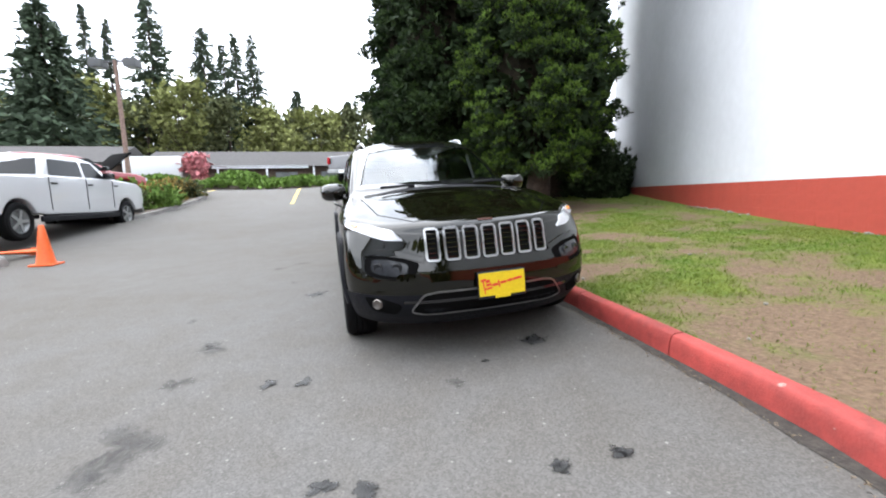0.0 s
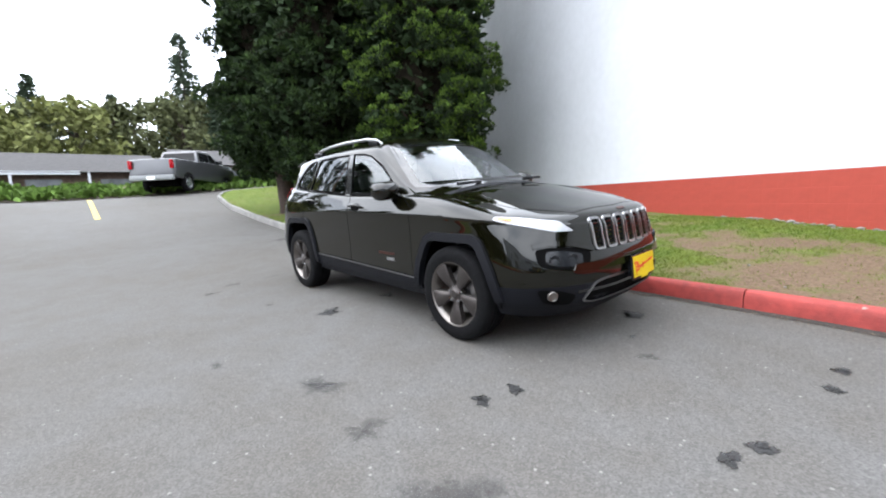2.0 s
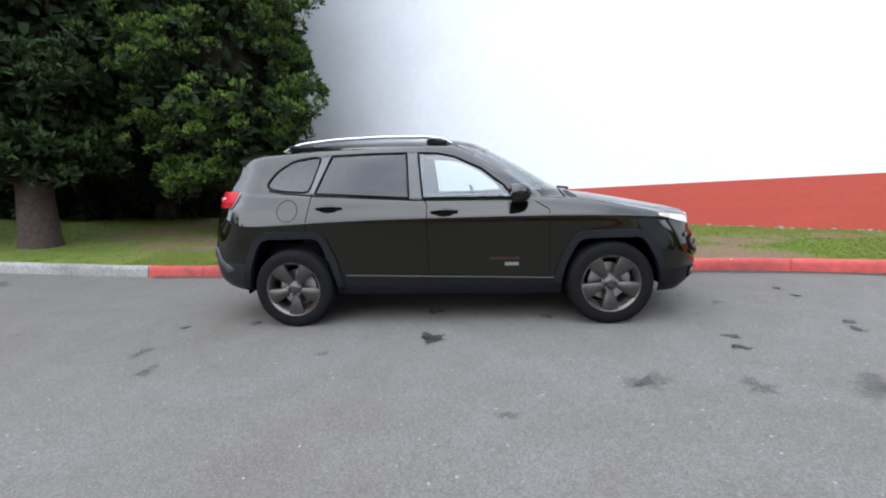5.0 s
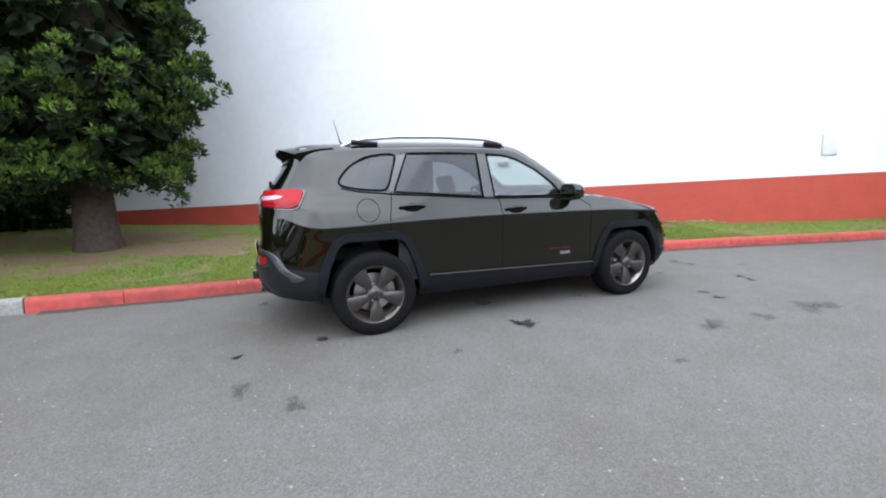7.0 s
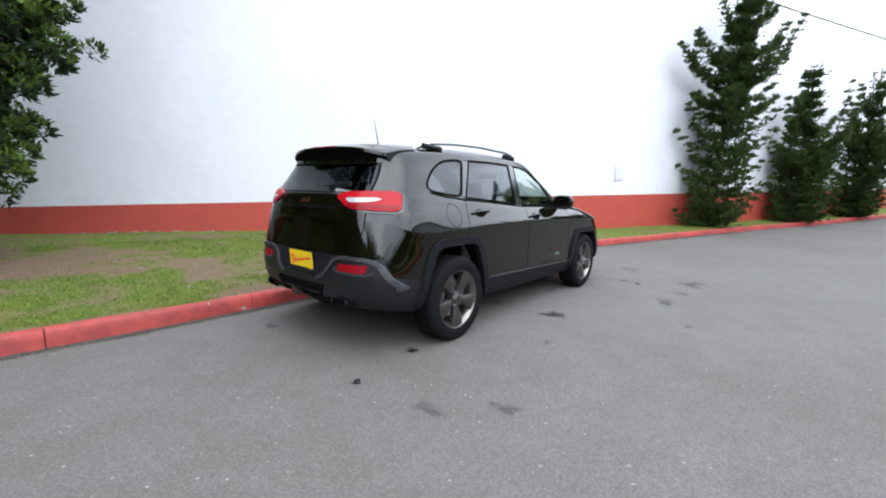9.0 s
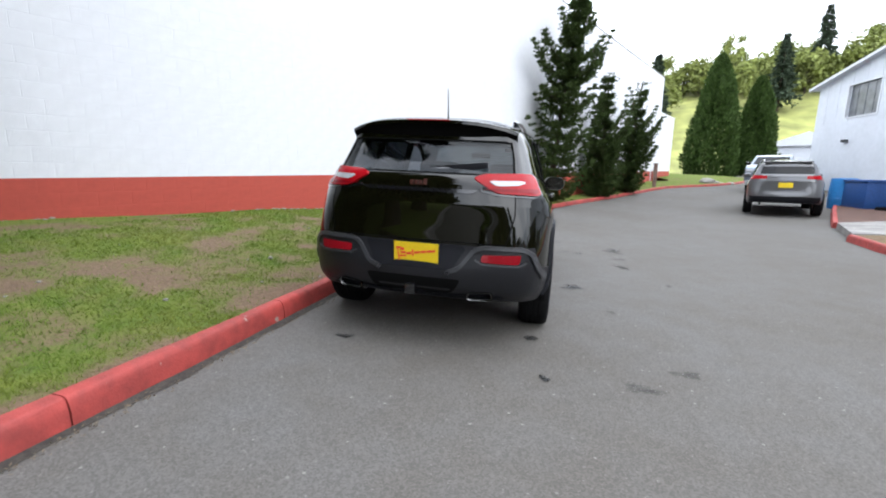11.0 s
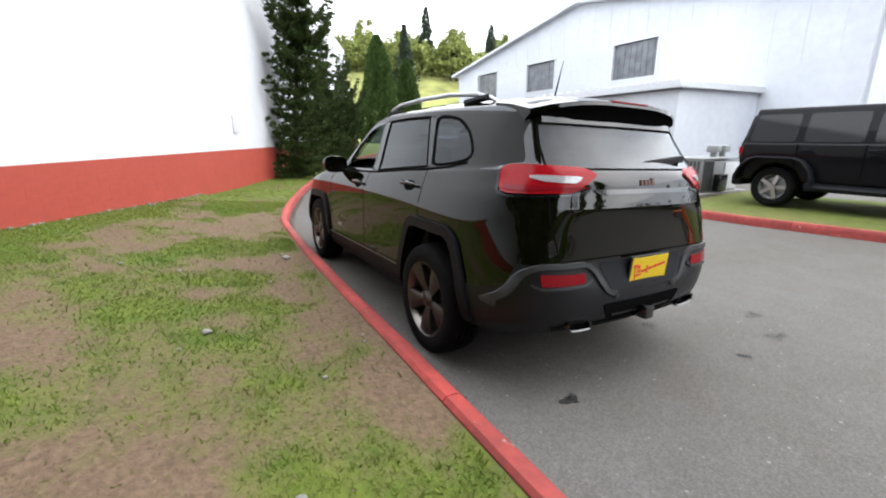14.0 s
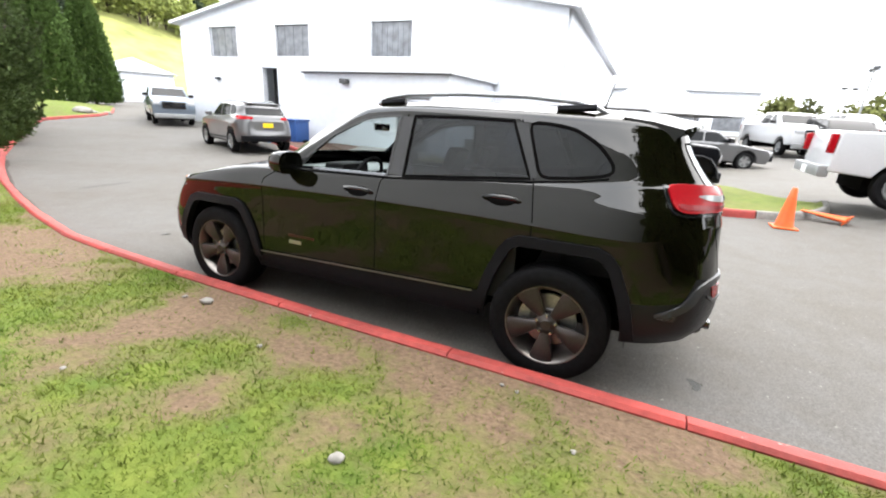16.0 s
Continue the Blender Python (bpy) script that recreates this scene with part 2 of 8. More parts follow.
M_ASPHALT = asphalt("asphalt", (0.074, 0.071, 0.0675))
M_RED = chipped("red_paint", (0.3, 0.0375, 0.03), (0.26, 0.2, 0.17), 0.655)
M_BAND = chipped("red_wall_paint", (0.335, 0.047, 0.028), (0.55, 0.5, 0.47), 0.735, 0.75, 7.0, 0.1, 0.06)
M_WHITE = material("white_wall_paint", (0.5719, 0.5842, 0.6046), 0.75, scale=6, vary=0.03, bump=0.35, bump_scale=110, stain=0.05, stain_scale=0.8)
M_CONCRETE = material("concrete", (0.2025, 0.195, 0.1837), 0.9, scale=25, vary=0.25, bump=0.5, bump_scale=120, stain=0.3, stain_scale=2)
M_PAINT = material("car_paint", (0.0029, 0.0029, 0.0011), 0.42, scale=500, vary=0.25, coat=1.0, spec=0.0)
M_GLASS = glass("clear_glass", (0.82, 0.93, 0.9), 0.7, 0.08)
M_DARKGLASS = glass("privacy_glass", (0.72, 0.79, 0.9), 0.13, 0.045)
M_REARGLASS = glass("rear_privacy_glass", (0.72, 0.79, 0.9), 0.1, 0.02)
M_PLASTIC = material("black_plastic", (0.0066, 0.007, 0.0092), 0.5, scale=200, vary=0.2, bump=0.25, bump_scale=700, spec=0.13)
M_TYRE = material("tyre_rubber", (0.006, 0.006, 0.0065), 0.8, spec=0.08, scale=40, vary=0.3, bump=0.2, bump_scale=200)
M_BARK = material("bark", (0.0397, 0.0258, 0.0198), 0.95, scale=14, vary=0.4, bump=1.0, bump_scale=30)


# ---- ground ----
LANE_X = (-2500, -90, -45, -35, -20, -17.5, -13.5, -10, -7, -4.5, -3, 0)
LANE_Z = (-29, 4.1, 2.3, 1.75, 1.45, 1.3, 0.8, 0.4, 0.16, 0.04, 0.01, 0)


def ground_z(x, y):
    """Height of the road sheet over the road plane beside the car: flat by the car, ramped behind it, level further off."""
    def soft(t):
        return 0.5 * (t + math.sqrt(t * t + 1.0)) - 0.02

    side, ahead = soft(-y - 3.7), soft(x - 8.0)
    return 0.06 * min(45, side) + 0.042 * max(0, side - 45) + float(np.interp(x, LANE_X, LANE_Z)) + 0.024 * min(50, ahead) + 0.014 * max(0, ahead - 50)


def kerb_y(x):
    xs = (-18.6, -18.5, -18.2, -17.7, -17.0, -15.8, -13, -10, -7.6, -6, -4.5, -3, -1.5, 0, 1.5, 2.7, 3.5, 4.9, 6.2, 8, 10.4, 13, 16, 20, 24, 26, 27.5, 29, 32, 40)
    ys = (8.0, 5.0, 3.6, 2.6, 2.05, 1.6, 1.25, 1.2, 1.12, 1.12, 1.11, 1.08, 1.05, 1.03, 1.0, 0.94, 0.88, 0.58, 0.24, -0.28, -1.1, -2.1, -3.45, -5.4, -7.4, -8.5, -10.5, -12.6, -15.0, -19.5)
    return float(np.interp(x, xs, ys))


WALL0, WALL_SLOPE = 5.35, -0.465


def wall_y(x):
    return WALL0 + WALL_SLOPE * x


def lawn_z(x, y):
    k = y - kerb_y(x)
    rise = lerp(0.2, 0.12, ramp(-x, 4, 9)) if x < 7 else 0.1
    return ground_z(x, kerb_y(x)) + 0.12 + rise * ramp(k, 0.1, 4.0) + 0.022 * noise.noise((x * 0.7, y * 0.7, 3.0)) * ramp(k, 0.1, 0.8)


def grid_sheet(xs, ys, f):
    bm = bmesh.new()
    vs = [[bm.verts.new((x, y, f(x, y))) for y in ys] for x in xs]
    for i in range(len(xs) - 1):
        for j in range(len(ys) - 1):
            bm.faces.new((vs[i][j], vs[i + 1][j], vs[i + 1][j + 1], vs[i][j + 1]))
    return bm


def spread(n, near, far):
    u = np.linspace(-1, 1, n)
    return [float(near * v + (far - near) * np.sign(v) * abs(v) ** 5) for v in u]


tagged(obj("ground", grid_sheet(spread(261, 40, 2500), spread(141, 40, 2500), ground_z), M_ASPHALT), "worn grey asphalt lot with oil spots", "ground", kind="structure")


# ---- kerbs, lawns, wall ----
M_SOIL = material("bare_soil", (0.1125, 0.0863, 0.0638), 0.97, scale=30, vary=0.3, bump=1.0, bump_scale=70, stain=0.3, stain_scale=3)
M_BED = material("bark_mulch", (0.085, 0.043, 0.03), 0.95, scale=26, vary=0.4, bump=1.0, bump_scale=40, stain=0.25, stain_scale=2.0)
M_STONE = material("pale_stone", (0.2, 0.19, 0.172), 0.9, scale=20, vary=0.25, bump=0.5, bump_scale=40)
M_BLADE = material("grass_blades", (0.07, 0.135, 0.014), 0.85, scale=1.3, colour2=(0.135, 0.142, 0.028), island=True)


def soaked(name, colour, rough, soft):
    """A stain that has soaked in: it thins out to its ragged rim."""
    m = material(name, colour, rough, scale=60, vary=0.35, bump=0.4, bump_scale=160)
    n, l = m.node_tree.nodes, m.node_tree.links
    b, o = n["Principled BSDF"], n["Material Output"]
    at, t, add, mr = n.new("ShaderNodeAttribute"), n.new("ShaderNodeTexNoise"), n.new("ShaderNodeMath"), n.new("ShaderNodeMapRange")
    clear, mix, co = n.new("ShaderNodeBsdfTransparent"), n.new("ShaderNodeMixShader"), n.new("ShaderNodeTexCoord")
    at.attribute_name = "soak"
    t.inputs["Scale"].default_value, t.inputs["Detail"].default_value = 22.0, 8.0
    l.new(co.outputs["Object"], t.inputs["Vector"])
    l.new(at.outputs["Fac"], add.inputs[0])
    l.new(t.outputs["Fac"], add.inputs[1])
    mr.inputs["From Min"].default_value, mr.inputs["From Max"].default_value, mr.inputs["To Max"].default_value = 0.72, 0.72 + soft, 0.55 if soft > 0.5 else 0.92
    l.new(add.outputs["Value"], mr.inputs["Value"])
    l.new(mr.outputs["Result"], mix.inputs["Fac"])
    l.new(clear.outputs["BSDF"], mix.inputs[1])
    l.new(b.outputs["BSDF"], mix.inputs[2])
    l.new(mix.outputs["Shader"], o.inputs["Surface"])
    return m


M_OIL = soaked("oil_stain", (0.0165, 0.0161, 0.0158), 0.6, 0.25)
M_DAMP = soaked("dark_patch", (0.0413, 0.0405, 0.039), 0.85, 0.75)
M_OIL_DRY = material("rubber_mark", (0.03, 0.029, 0.028), 0.9, scale=30, vary=0.3)
M_GUTTER = material("gutter_soil", (0.032, 0.027, 0.022), 0.95, scale=30, vary=0.5, bump=0.5, bump_scale=80)
M_VENT_PALE = material("painted_vent", (0.5, 0.51, 0.53), 0.7, scale=6, vary=0.05)
M_LITTER = material("dry_litter", (0.13, 0.1, 0.065), 0.9, scale=30, vary=0.35)


def lawn_material():
    """Soil and turf, mixed by the share of turf that the lawn's mesh carries."""
    m = bpy.data.materials.new("patchy_turf")
    m.use_nodes = True
    n, l = m.node_tree.nodes, m.node_tree.links
    b = n["Principled BSDF"]
    b.inputs["Roughness"].default_value, b.inputs["Specular IOR Level"].default_value = 0.95, 0.2
    co, at = n.new("ShaderNodeTexCoord"), n.new("ShaderNodeAttribute")
    at.attribute_name = "turf"
    cols = []
    for a, c, sc in (((0.15, 0.102, 0.066), (0.09, 0.06, 0.038), 34), ((0.108, 0.134, 0.023), (0.066, 0.098, 0.016), 5)):
        t, mx = n.new("ShaderNodeTexNoise"), n.new("ShaderNodeMix")
        t.inputs["Scale"].default_value, t.inputs["Detail"].default_value = sc, 8.0
        l.new(co.outputs["Object"], t.inputs["Vector"])
        mx.data_type = "RGBA"
        mx.inputs["A"].default_value, mx.inputs["B"].default_value = (*c, 1), (*a, 1)
        mr = n.new("ShaderNodeMapRange")
        mr.inputs["From Min"].default_value, mr.inputs["From Max"].default_value = 0.32, 0.66
        l.new(t.outputs["Fac"], mr.inputs["Value"])
        l.new(mr.outputs["Result"], mx.inputs["Factor"])
        cols.append(mx.outputs["Result"])
    edge, add, mr = n.new("ShaderNodeTexNoise"), n.new("ShaderNodeMath"), n.new("ShaderNodeMapRange")
    edge.inputs["Scale"].default_value, edge.inputs["Detail"].default_value = 14.0, 6.0
    l.new(co.outputs["Object"], edge.inputs["Vector"])
    l.new(at.outputs["Fac"], add.inputs[0])
    l.new(edge.outputs["Fac"], add.inputs[1])
    mr.inputs["From Min"].default_value, mr.inputs["From Max"].default_value = 0.6, 1.4
    l.new(add.outputs["Value"], mr.inputs["Value"])
    mx = n.new("ShaderNodeMix")
    mx.data_type = "RGBA"
    l.new(mr.outputs["Result"], mx.inputs["Factor"])
    l.new(cols[0], mx.inputs["A"])
    l.new(cols[1], mx.inputs["B"])
    l.new(mx.outputs["Result"], b.inputs["Base Color"])
    rel, bp = n.new("ShaderNodeTexNoise"), n.new("ShaderNodeBump")
    rel.inputs["Scale"].default_value, rel.inputs["Detail"].default_value = 50.0, 6.0
    bp.inputs["Strength"].default_value, bp.inputs["Distance"].default_value = 0.8, 0.014
    l.new(co.outputs["Object"], rel.inputs["Vector"])
    l.new(rel.outputs["Fac"], bp.inputs["Height"])
    l.new(bp.outputs["Normal"], b.inputs["Normal"])
    return m


M_TURF = lawn_material()


def turf(x, y):
    """Share of turf at a place on the lawn: bare by the kerb's hollow, under the trees and in worn patches."""
    k = y - kerb_y(x)
    v = 0.49 + 0.75 * noise.noise((x * 0.7 + 3.1, y * 0.95, 1.7)) + 0.8 * noise.noise((x * 1.7, y * 2.1, 5.2)) + 0.5 * noise.noise((x * 4.2, y * 4.6, 9.4))
    bare = ramp(x, -3.0, -0.6) * (1 - ramp(x, 3.8, 6.0)) * (1 - ramp(k, 0.45, 1.25)) * 0.5 + (1 - ramp(k, 0.12, 0.3)) * 0.2
    path = math.exp(-(((x - 2.2) / 2.6) ** 2) - ((k - 2.0) / 0.55) ** 2) * 0.3
    shade = math.exp(-((math.hypot(x + 4.4, y - 4.3) / 2.1) ** 2)) * 1.15 + math.exp(-(((x - 5.6) / 2.4) ** 2) - ((k - 1.55) / 0.5) ** 2) * 0.35
    return min(1.0, max(0.0, v + 0.3 + 0.05 * ramp(k, 0.35, 0.8) * (1 - ramp(x, -0.5, 1.5)) + 0.3 * ramp(y - wall_y(x), -1.0, -0.3) + 0.3 * ramp(-x, 2.0, 4.0) + 0.25 * ramp(x, 5.0, 7.0) - bare - path - shade))


def lawn_strip(name, label, xs, edge, back, height, turf_of, rows):
    bm = bmesh.new()
    lay = bm.verts.layers.float.new("turf")
    grid = []
    for x in xs:
        y0, y1 = edge(x), back(x)
        line = []
        for j in range(rows + 1):
            y = lerp(y0, y1, (j / rows) ** 1.3)
            v = bm.verts.new((x, y, height(x, y)))
            v[lay] = turf_of(x, y)
            line.append(v)
        grid.append(line)
    for a, b in zip(grid, grid[1:]):
        for j in range(rows):
            bm.faces.new((a[j], b[j], b[j + 1], a[j + 1]))
    return tagged(obj(name, bm, M_TURF), label, "lawn", kind="structure")


def steps(a, b, d):
    n = max(1, round((b - a) / d))
    return [lerp(a, b, k / n) for k in range(n + 1)]


def lawn_back(x):
    if x > 28:
        return kerb_y(x) + lerp(3.0, 9.0, ramp(x, 28, 36))
    return max(wall_y(x) + 0.02, kerb_y(x) + 1.0) if x > -9.8 else kerb_y(x) + lerp(1.0, 9.0, ramp(x, -18.6, -16.8))


lawn_strip("lawn", "patchy green lawn with bare brown soil beside the wall", steps(-18.6, -6, 0.2) + steps(-5.9, 7, 0.07) + steps(7.2, 40, 0.25), lambda x: kerb_y(x) + 0.115, lawn_back, lawn_z, turf, 64)


def kerb_stone(line, z_of, mat, joint=0.004, wide=0.13, high=0.15):
    """One length of kerb along a line of (x, y); its road face leans a little."""
    bm = bmesh.new()
    rows = []
    n = len(line)
    for i, p in enumerate(line):
        a, b = Vector(line[max(i - 1, 0)]), Vector(line[min(i + 1, n - 1)])
        d = (b - a).normalized()
        o = Vector((-d.y, d.x))
        p = Vector(p) + d * (joint if i == 0 else -joint if i == n - 1 else 0)
        wob = 0.006 * noise.noise((p.x * 3, p.y * 3, 0))
        z = z_of(p.x, p.y)
        prof = ((0.0, -0.12), (0.012 + wob, high * 0.55), (0.022 + wob, high - 0.028), (0.032 + wob, high - 0.009), (0.05, high + wob), (wide - 0.02, high + wob), (wide, high - 0.02), (wide, -0.1))
        rows.append([bm.verts.new((p.x + o.x * q, p.y + o.y * q, z + h)) for q, h in prof])
    for a, b in zip(rows, rows[1:]):
        for k in range(len(a) - 1):
            bm.faces.new((a[k], a[k + 1], b[k + 1], b[k]))
    bm.faces.new(rows[0])
    bm.faces.new(rows[-1])
    bmesh.ops.recalc_face_normals(bm, faces=bm.faces)
    return bm


def kerb_run(name, label, cuts, y_of, mat, side=1):
    run = thing(name, label, "kerb", kind="structure")
    for a, b in zip(cuts, cuts[1:]):
        line = [(x, y_of(x)) for x in steps(a, b, 0.22)]
        part("kerb_stone", kerb_stone(line if side > 0 else line[::-1], ground_z, mat), mat, run)
    return run


kerb_run("kerb_red", "chipped red-painted concrete kerb", [-4.42, -3.6, -2.1, -0.86, 0.47, 1.62, 2.68, 3.95, 5.2, 6.5, 7.9, 9.3, 10.8, 12.4, 14.2, 16.2, 18.4, 20.6, 23, 25.2, 26.4, 27.6, 28.8, 30.4, 33, 36], kerb_y, M_RED)
kerb_run("kerb_grey", "mossy grey concrete kerb", [-18.58, -18.4, -18.1, -17.5, -16.7, -15.2, -13.6, -11.9, -10.2, -8.6, -7.0, -5.6, -4.43], kerb_y, M_CONCRETE)


def kerb2_y(x):
    xs = (-5.55, -5.45, -5.1, -4.4, -3.6, -2.6, -1.5, 0, 2, 4, 5.4, 6.6, 8, 11, 16)
    ys = (-8.4, -7.85, -7.15, -6.55, -6.42, -6.33, -6.25, -6.12, -6.2, -6.5, -6.8, -7.3, -8.0, -9.6, -12.4)
    return float(np.interp(x, xs, ys))


kerb_run("kerb_far_red", "red-painted kerb along the far side", [-3.9, -3.2, -1.9, -0.6, 0.7, 2.0, 3.3, 4.4, 5.25], kerb2_y, M_RED, -1)
kerb_run("kerb_far_grey", "grey rounded kerb end", [-5.55, -5.4, -5.0, -4.4, -3.91], kerb2_y, M_CONCRETE, -1)
kerb_run("kerb_far_bed", "red kerb beside the planting bed", [7.6, 9, 10.5, 12, 14, 16], kerb2_y, M_RED, -1)
lawn_strip("lawn_far", "green lawn strip under a parked off-roader", steps(-5.5, 5.2, 0.25), lambda x: kerb2_y(x) - 0.13, lambda x: kerb2_y(x) - lerp(0.3, 3.6, ramp(x, -5.7, -3.6)), lambda x, y: ground_z(x, y) + 0.14, lambda x, y: 0.75 - 0.45 * ramp(x, 1.0, 3.5) + 0.3 * noise.noise((x * 0.8, y * 0.8, 0)), 14)
bed = lawn_strip("planting_bed", "brown bark bed beside the shed", steps(7.6, 15.8, 0.4), lambda x: kerb2_y(x) - 0.13, lambda x: min(-11.9, kerb2_y(x) - 0.4), lambda x, y: ground_z(x, y) + 0.13, lambda x, y: 0.0, 8)
bed.data.materials[0] = M_BED
bm = bmesh.new()
path = [(5.3, -6.9), (7.5, -7.85), (9.0, -11.95), (5.2, -11.95)]
top = [bm.verts.new((x, y, ground_z(x, y) + 0.15)) for x, y in path]
low = [bm.verts.new((x, y, ground_z(x, y) - 0.1)) for x, y in path]
bm.faces.new(top)
for i in range(4):
    bm.faces.new((top[i], low[i], low[(i + 1) % 4], top[(i + 1) % 4]))
bmesh.ops.recalc_face_normals(bm, faces=bm.faces)
tagged(obj("path", bm, M_CONCRETE), "pale concrete path to the shed door", "path", kind="structure")

# the long block wall: its own axes run along the courses
W_LEN = math.hypot(1, WALL_SLOPE)
W_X = Vector((1 / W_LEN, WALL_SLOPE / W_LEN, 0.03)).normalized()
W_Z = (UP - UP.dot(W_X) * W_X).normalized()
W_Y = W_Z.cross(W_X)
WALL_M = Matrix.Translation((0, WALL0, 0.883)) @ Matrix((W_X, W_Y, W_Z)).transposed().to_4x4()
COURSE, BLOCK = 0.2032, 0.4064
S0, S1 = -10.75, 33.1


def block_shape(w):
    """A painted block's face with softened edges."""
    bm = bmesh.new()
    g, t, c = 0.0008, 0.0013, 0.0045
    o = [bm.verts.new((x, 0.001, z)) for x, z in ((g, g), (w - g, g), (w - g, COURSE - g), (g, COURSE - g))]
    i = [bm.verts.new((x, -t, z)) for x, z in ((g + c, g + c), (w - g - c, g + c), (w - g - c, COURSE - g - c), (g + c, COURSE - g - c))]
    bm.faces.new(i)
    for k in range(4):
        bm.faces.new((o[k], o[(k + 1) % 4], i[(k + 1) % 4], i[k]))
    bmesh.ops.recalc_face_normals(bm, faces=bm.faces)
    for f in bm.faces:
        if f.normal.y > 0.5:
            f.normal_flip()
    return bm


wall = thing("wall_long", "white painted block wall with a red band along its foot", "wall", WALL_M, kind="structure")
part("wall_core", new_box(S0, S1, 0.0, 0.3, 0.0, 6.62), M_WHITE, wall, smooth=False)
part("band_core", new_box(S0, 31.5, 0.0, 0.3, -2.2, 0.0), M_BAND, wall, smooth=False)
part("wall_cap", new_box(S0 - 0.02, S1 + 0.02, -0.02, 0.34, 6.62, 6.68, bevel=0.01), M_CONCRETE, wall, "thin grey wall cap")
tagged(obj("wall_end", new_box(0, 24, 0, 0.3, -2, 6.6, m=WALL_M @ Matrix.Translation((S0, 0.3, 0)) @ pose(0, 0, 0, 0, 0, 90)), M_WHITE, False), "white painted side of the block building", "wall", kind="structure")
for name, q, lab in (("wall_back", (S0, S1, 23.9, 24.2, -2.0, 6.6), "plain back wall of the block building"), ("wall_far_end", (S1 - 0.3, S1, 0.3, 23.9, -2.0, 6.6), "plain far end of the block building"), ("roof_flat", (S0, S1, 0.36, 24.2, 6.6, 6.66), "flat grey roof of the block building")):
    tagged(obj(name, new_box(*q, m=WALL_M), M_CONCRETE if name == "roof_flat" else M_WHITE, False), lab, "roof" if name == "roof_flat" else "wall", kind="structure")
low_end = thing("wall_annexe", "lower white annexe wall past the block building", "wall", WALL_M, kind="structure")
part("annexe_wall", new_box(S1 + 0.01, S1 + 6.0, 0.25, 0.55, 0.0, 4.4), M_WHITE, low_end, smooth=False)
part("annexe_band", new_box(S1 + 0.01, S1 + 6.0, 0.245, 0.55, -2.0, -0.004), M_BAND, low_end, smooth=False)
rest = {True: bmesh.new(), False: bmesh.new()}
for c in range(-4, 32):
    s = S0 + (BLOCK / 2 if c % 2 else 0)
    while s < S1 - BLOCK:
        if not (-0.6 < s < 7.4 and -3 <= c < 12) and not (c < 0 and s > 31):
            shape = block_shape(BLOCK)
            bmesh.ops.translate(shape, verts=shape.verts, vec=(s, 0, c * COURSE))
            tmp = bpy.data.meshes.new("tmp")
            shape.to_mesh(tmp)
            shape.free()
            rest[c < 0].from_mesh(tmp)
            bpy.data.meshes.remove(tmp)
        s += BLOCK
tagged(part("blocks", rest[False], M_WHITE, wall, smooth=False), kind="stuff")
tagged(part("red_blocks", rest[True], M_BAND, wall, smooth=False), kind="stuff")
M_VENT = material("pale_grey_paint", (0.336, 0.352, 0.368), 0.6, scale=30, vary=0.08)
tagged(obj("wall_vent", new_box(9.9, 10.22, -0.03, 0.0, 0.42, 0.86, bevel=0.008, m=WALL_M), M_VENT_PALE), "pale grey metal box on the wall", "vent")

# ---- stains and litter on the asphalt ----
def stain(x, y, r, seed, mat=M_OIL, longer=1.0, turn=0.0):
    rnd = random.Random(seed)
    bm = bmesh.new()
    lay = bm.verts.layers.float.new("soak")
    for blob in range(3 if mat is M_OIL else 1):
        ox, oy, rr = (rnd.uniform(-r, r), rnd.uniform(-r, r), r * rnd.uniform(0.25, 0.6)) if blob else (0, 0, r)
        ph = [rnd.uniform(0, 6.28) for _ in range(4)]
        ring = []
        for k in range(22):
            a = k * math.tau / 22
            q = rr * (1 + 0.28 * math.sin(2 * a + ph[0]) + 0.2 * math.sin(3 * a + ph[1]) + 0.18 * math.sin(5 * a + ph[2]) + 0.1 * math.sin(8 * a + ph[3]))
            dx, dy = ox + q * math.cos(a) * longer, oy + q * math.sin(a)
            px, py = dx * math.cos(turn) - dy * math.sin(turn), dx * math.sin(turn) + dy * math.cos(turn)
            ring.append((px, py))
        loops = []
        for k in (0.0, 0.62, 1.15):
            loops.append([])
            for px, py in ring if k else ring[:1]:
                u, v = (x + lerp(ox, px, k), y + lerp(oy, py, k)) if k else (x + ox, y + oy)
                w = bm.verts.new((u, v, ground_z(u, v) + 0.004 + 0.0015 * blob))
                w[lay] = {0.0: 0.8, 0.62: 0.55}.get(k, 0.0)
                loops[-1].append(w)
        for k in range(22):
            bm.faces.new((loops[0][0], loops[1][k], loops[1][(k + 1) % 22]))
            bm.faces.new((loops[1][k], loops[2][k], loops[2][(k + 1) % 22], loops[1][(k + 1) % 22]))
    bmesh.ops.recalc_face_normals(bm, faces=bm.faces)
    for f in bm.faces:
        if f.normal.z < 0:
            f.normal_flip()
    return tagged(obj("oil_stain", bm, mat, False), "dark oil stain on the grey asphalt" if mat is M_OIL else "faint dark patch on the grey asphalt", "stain", "stains on the asphalt")


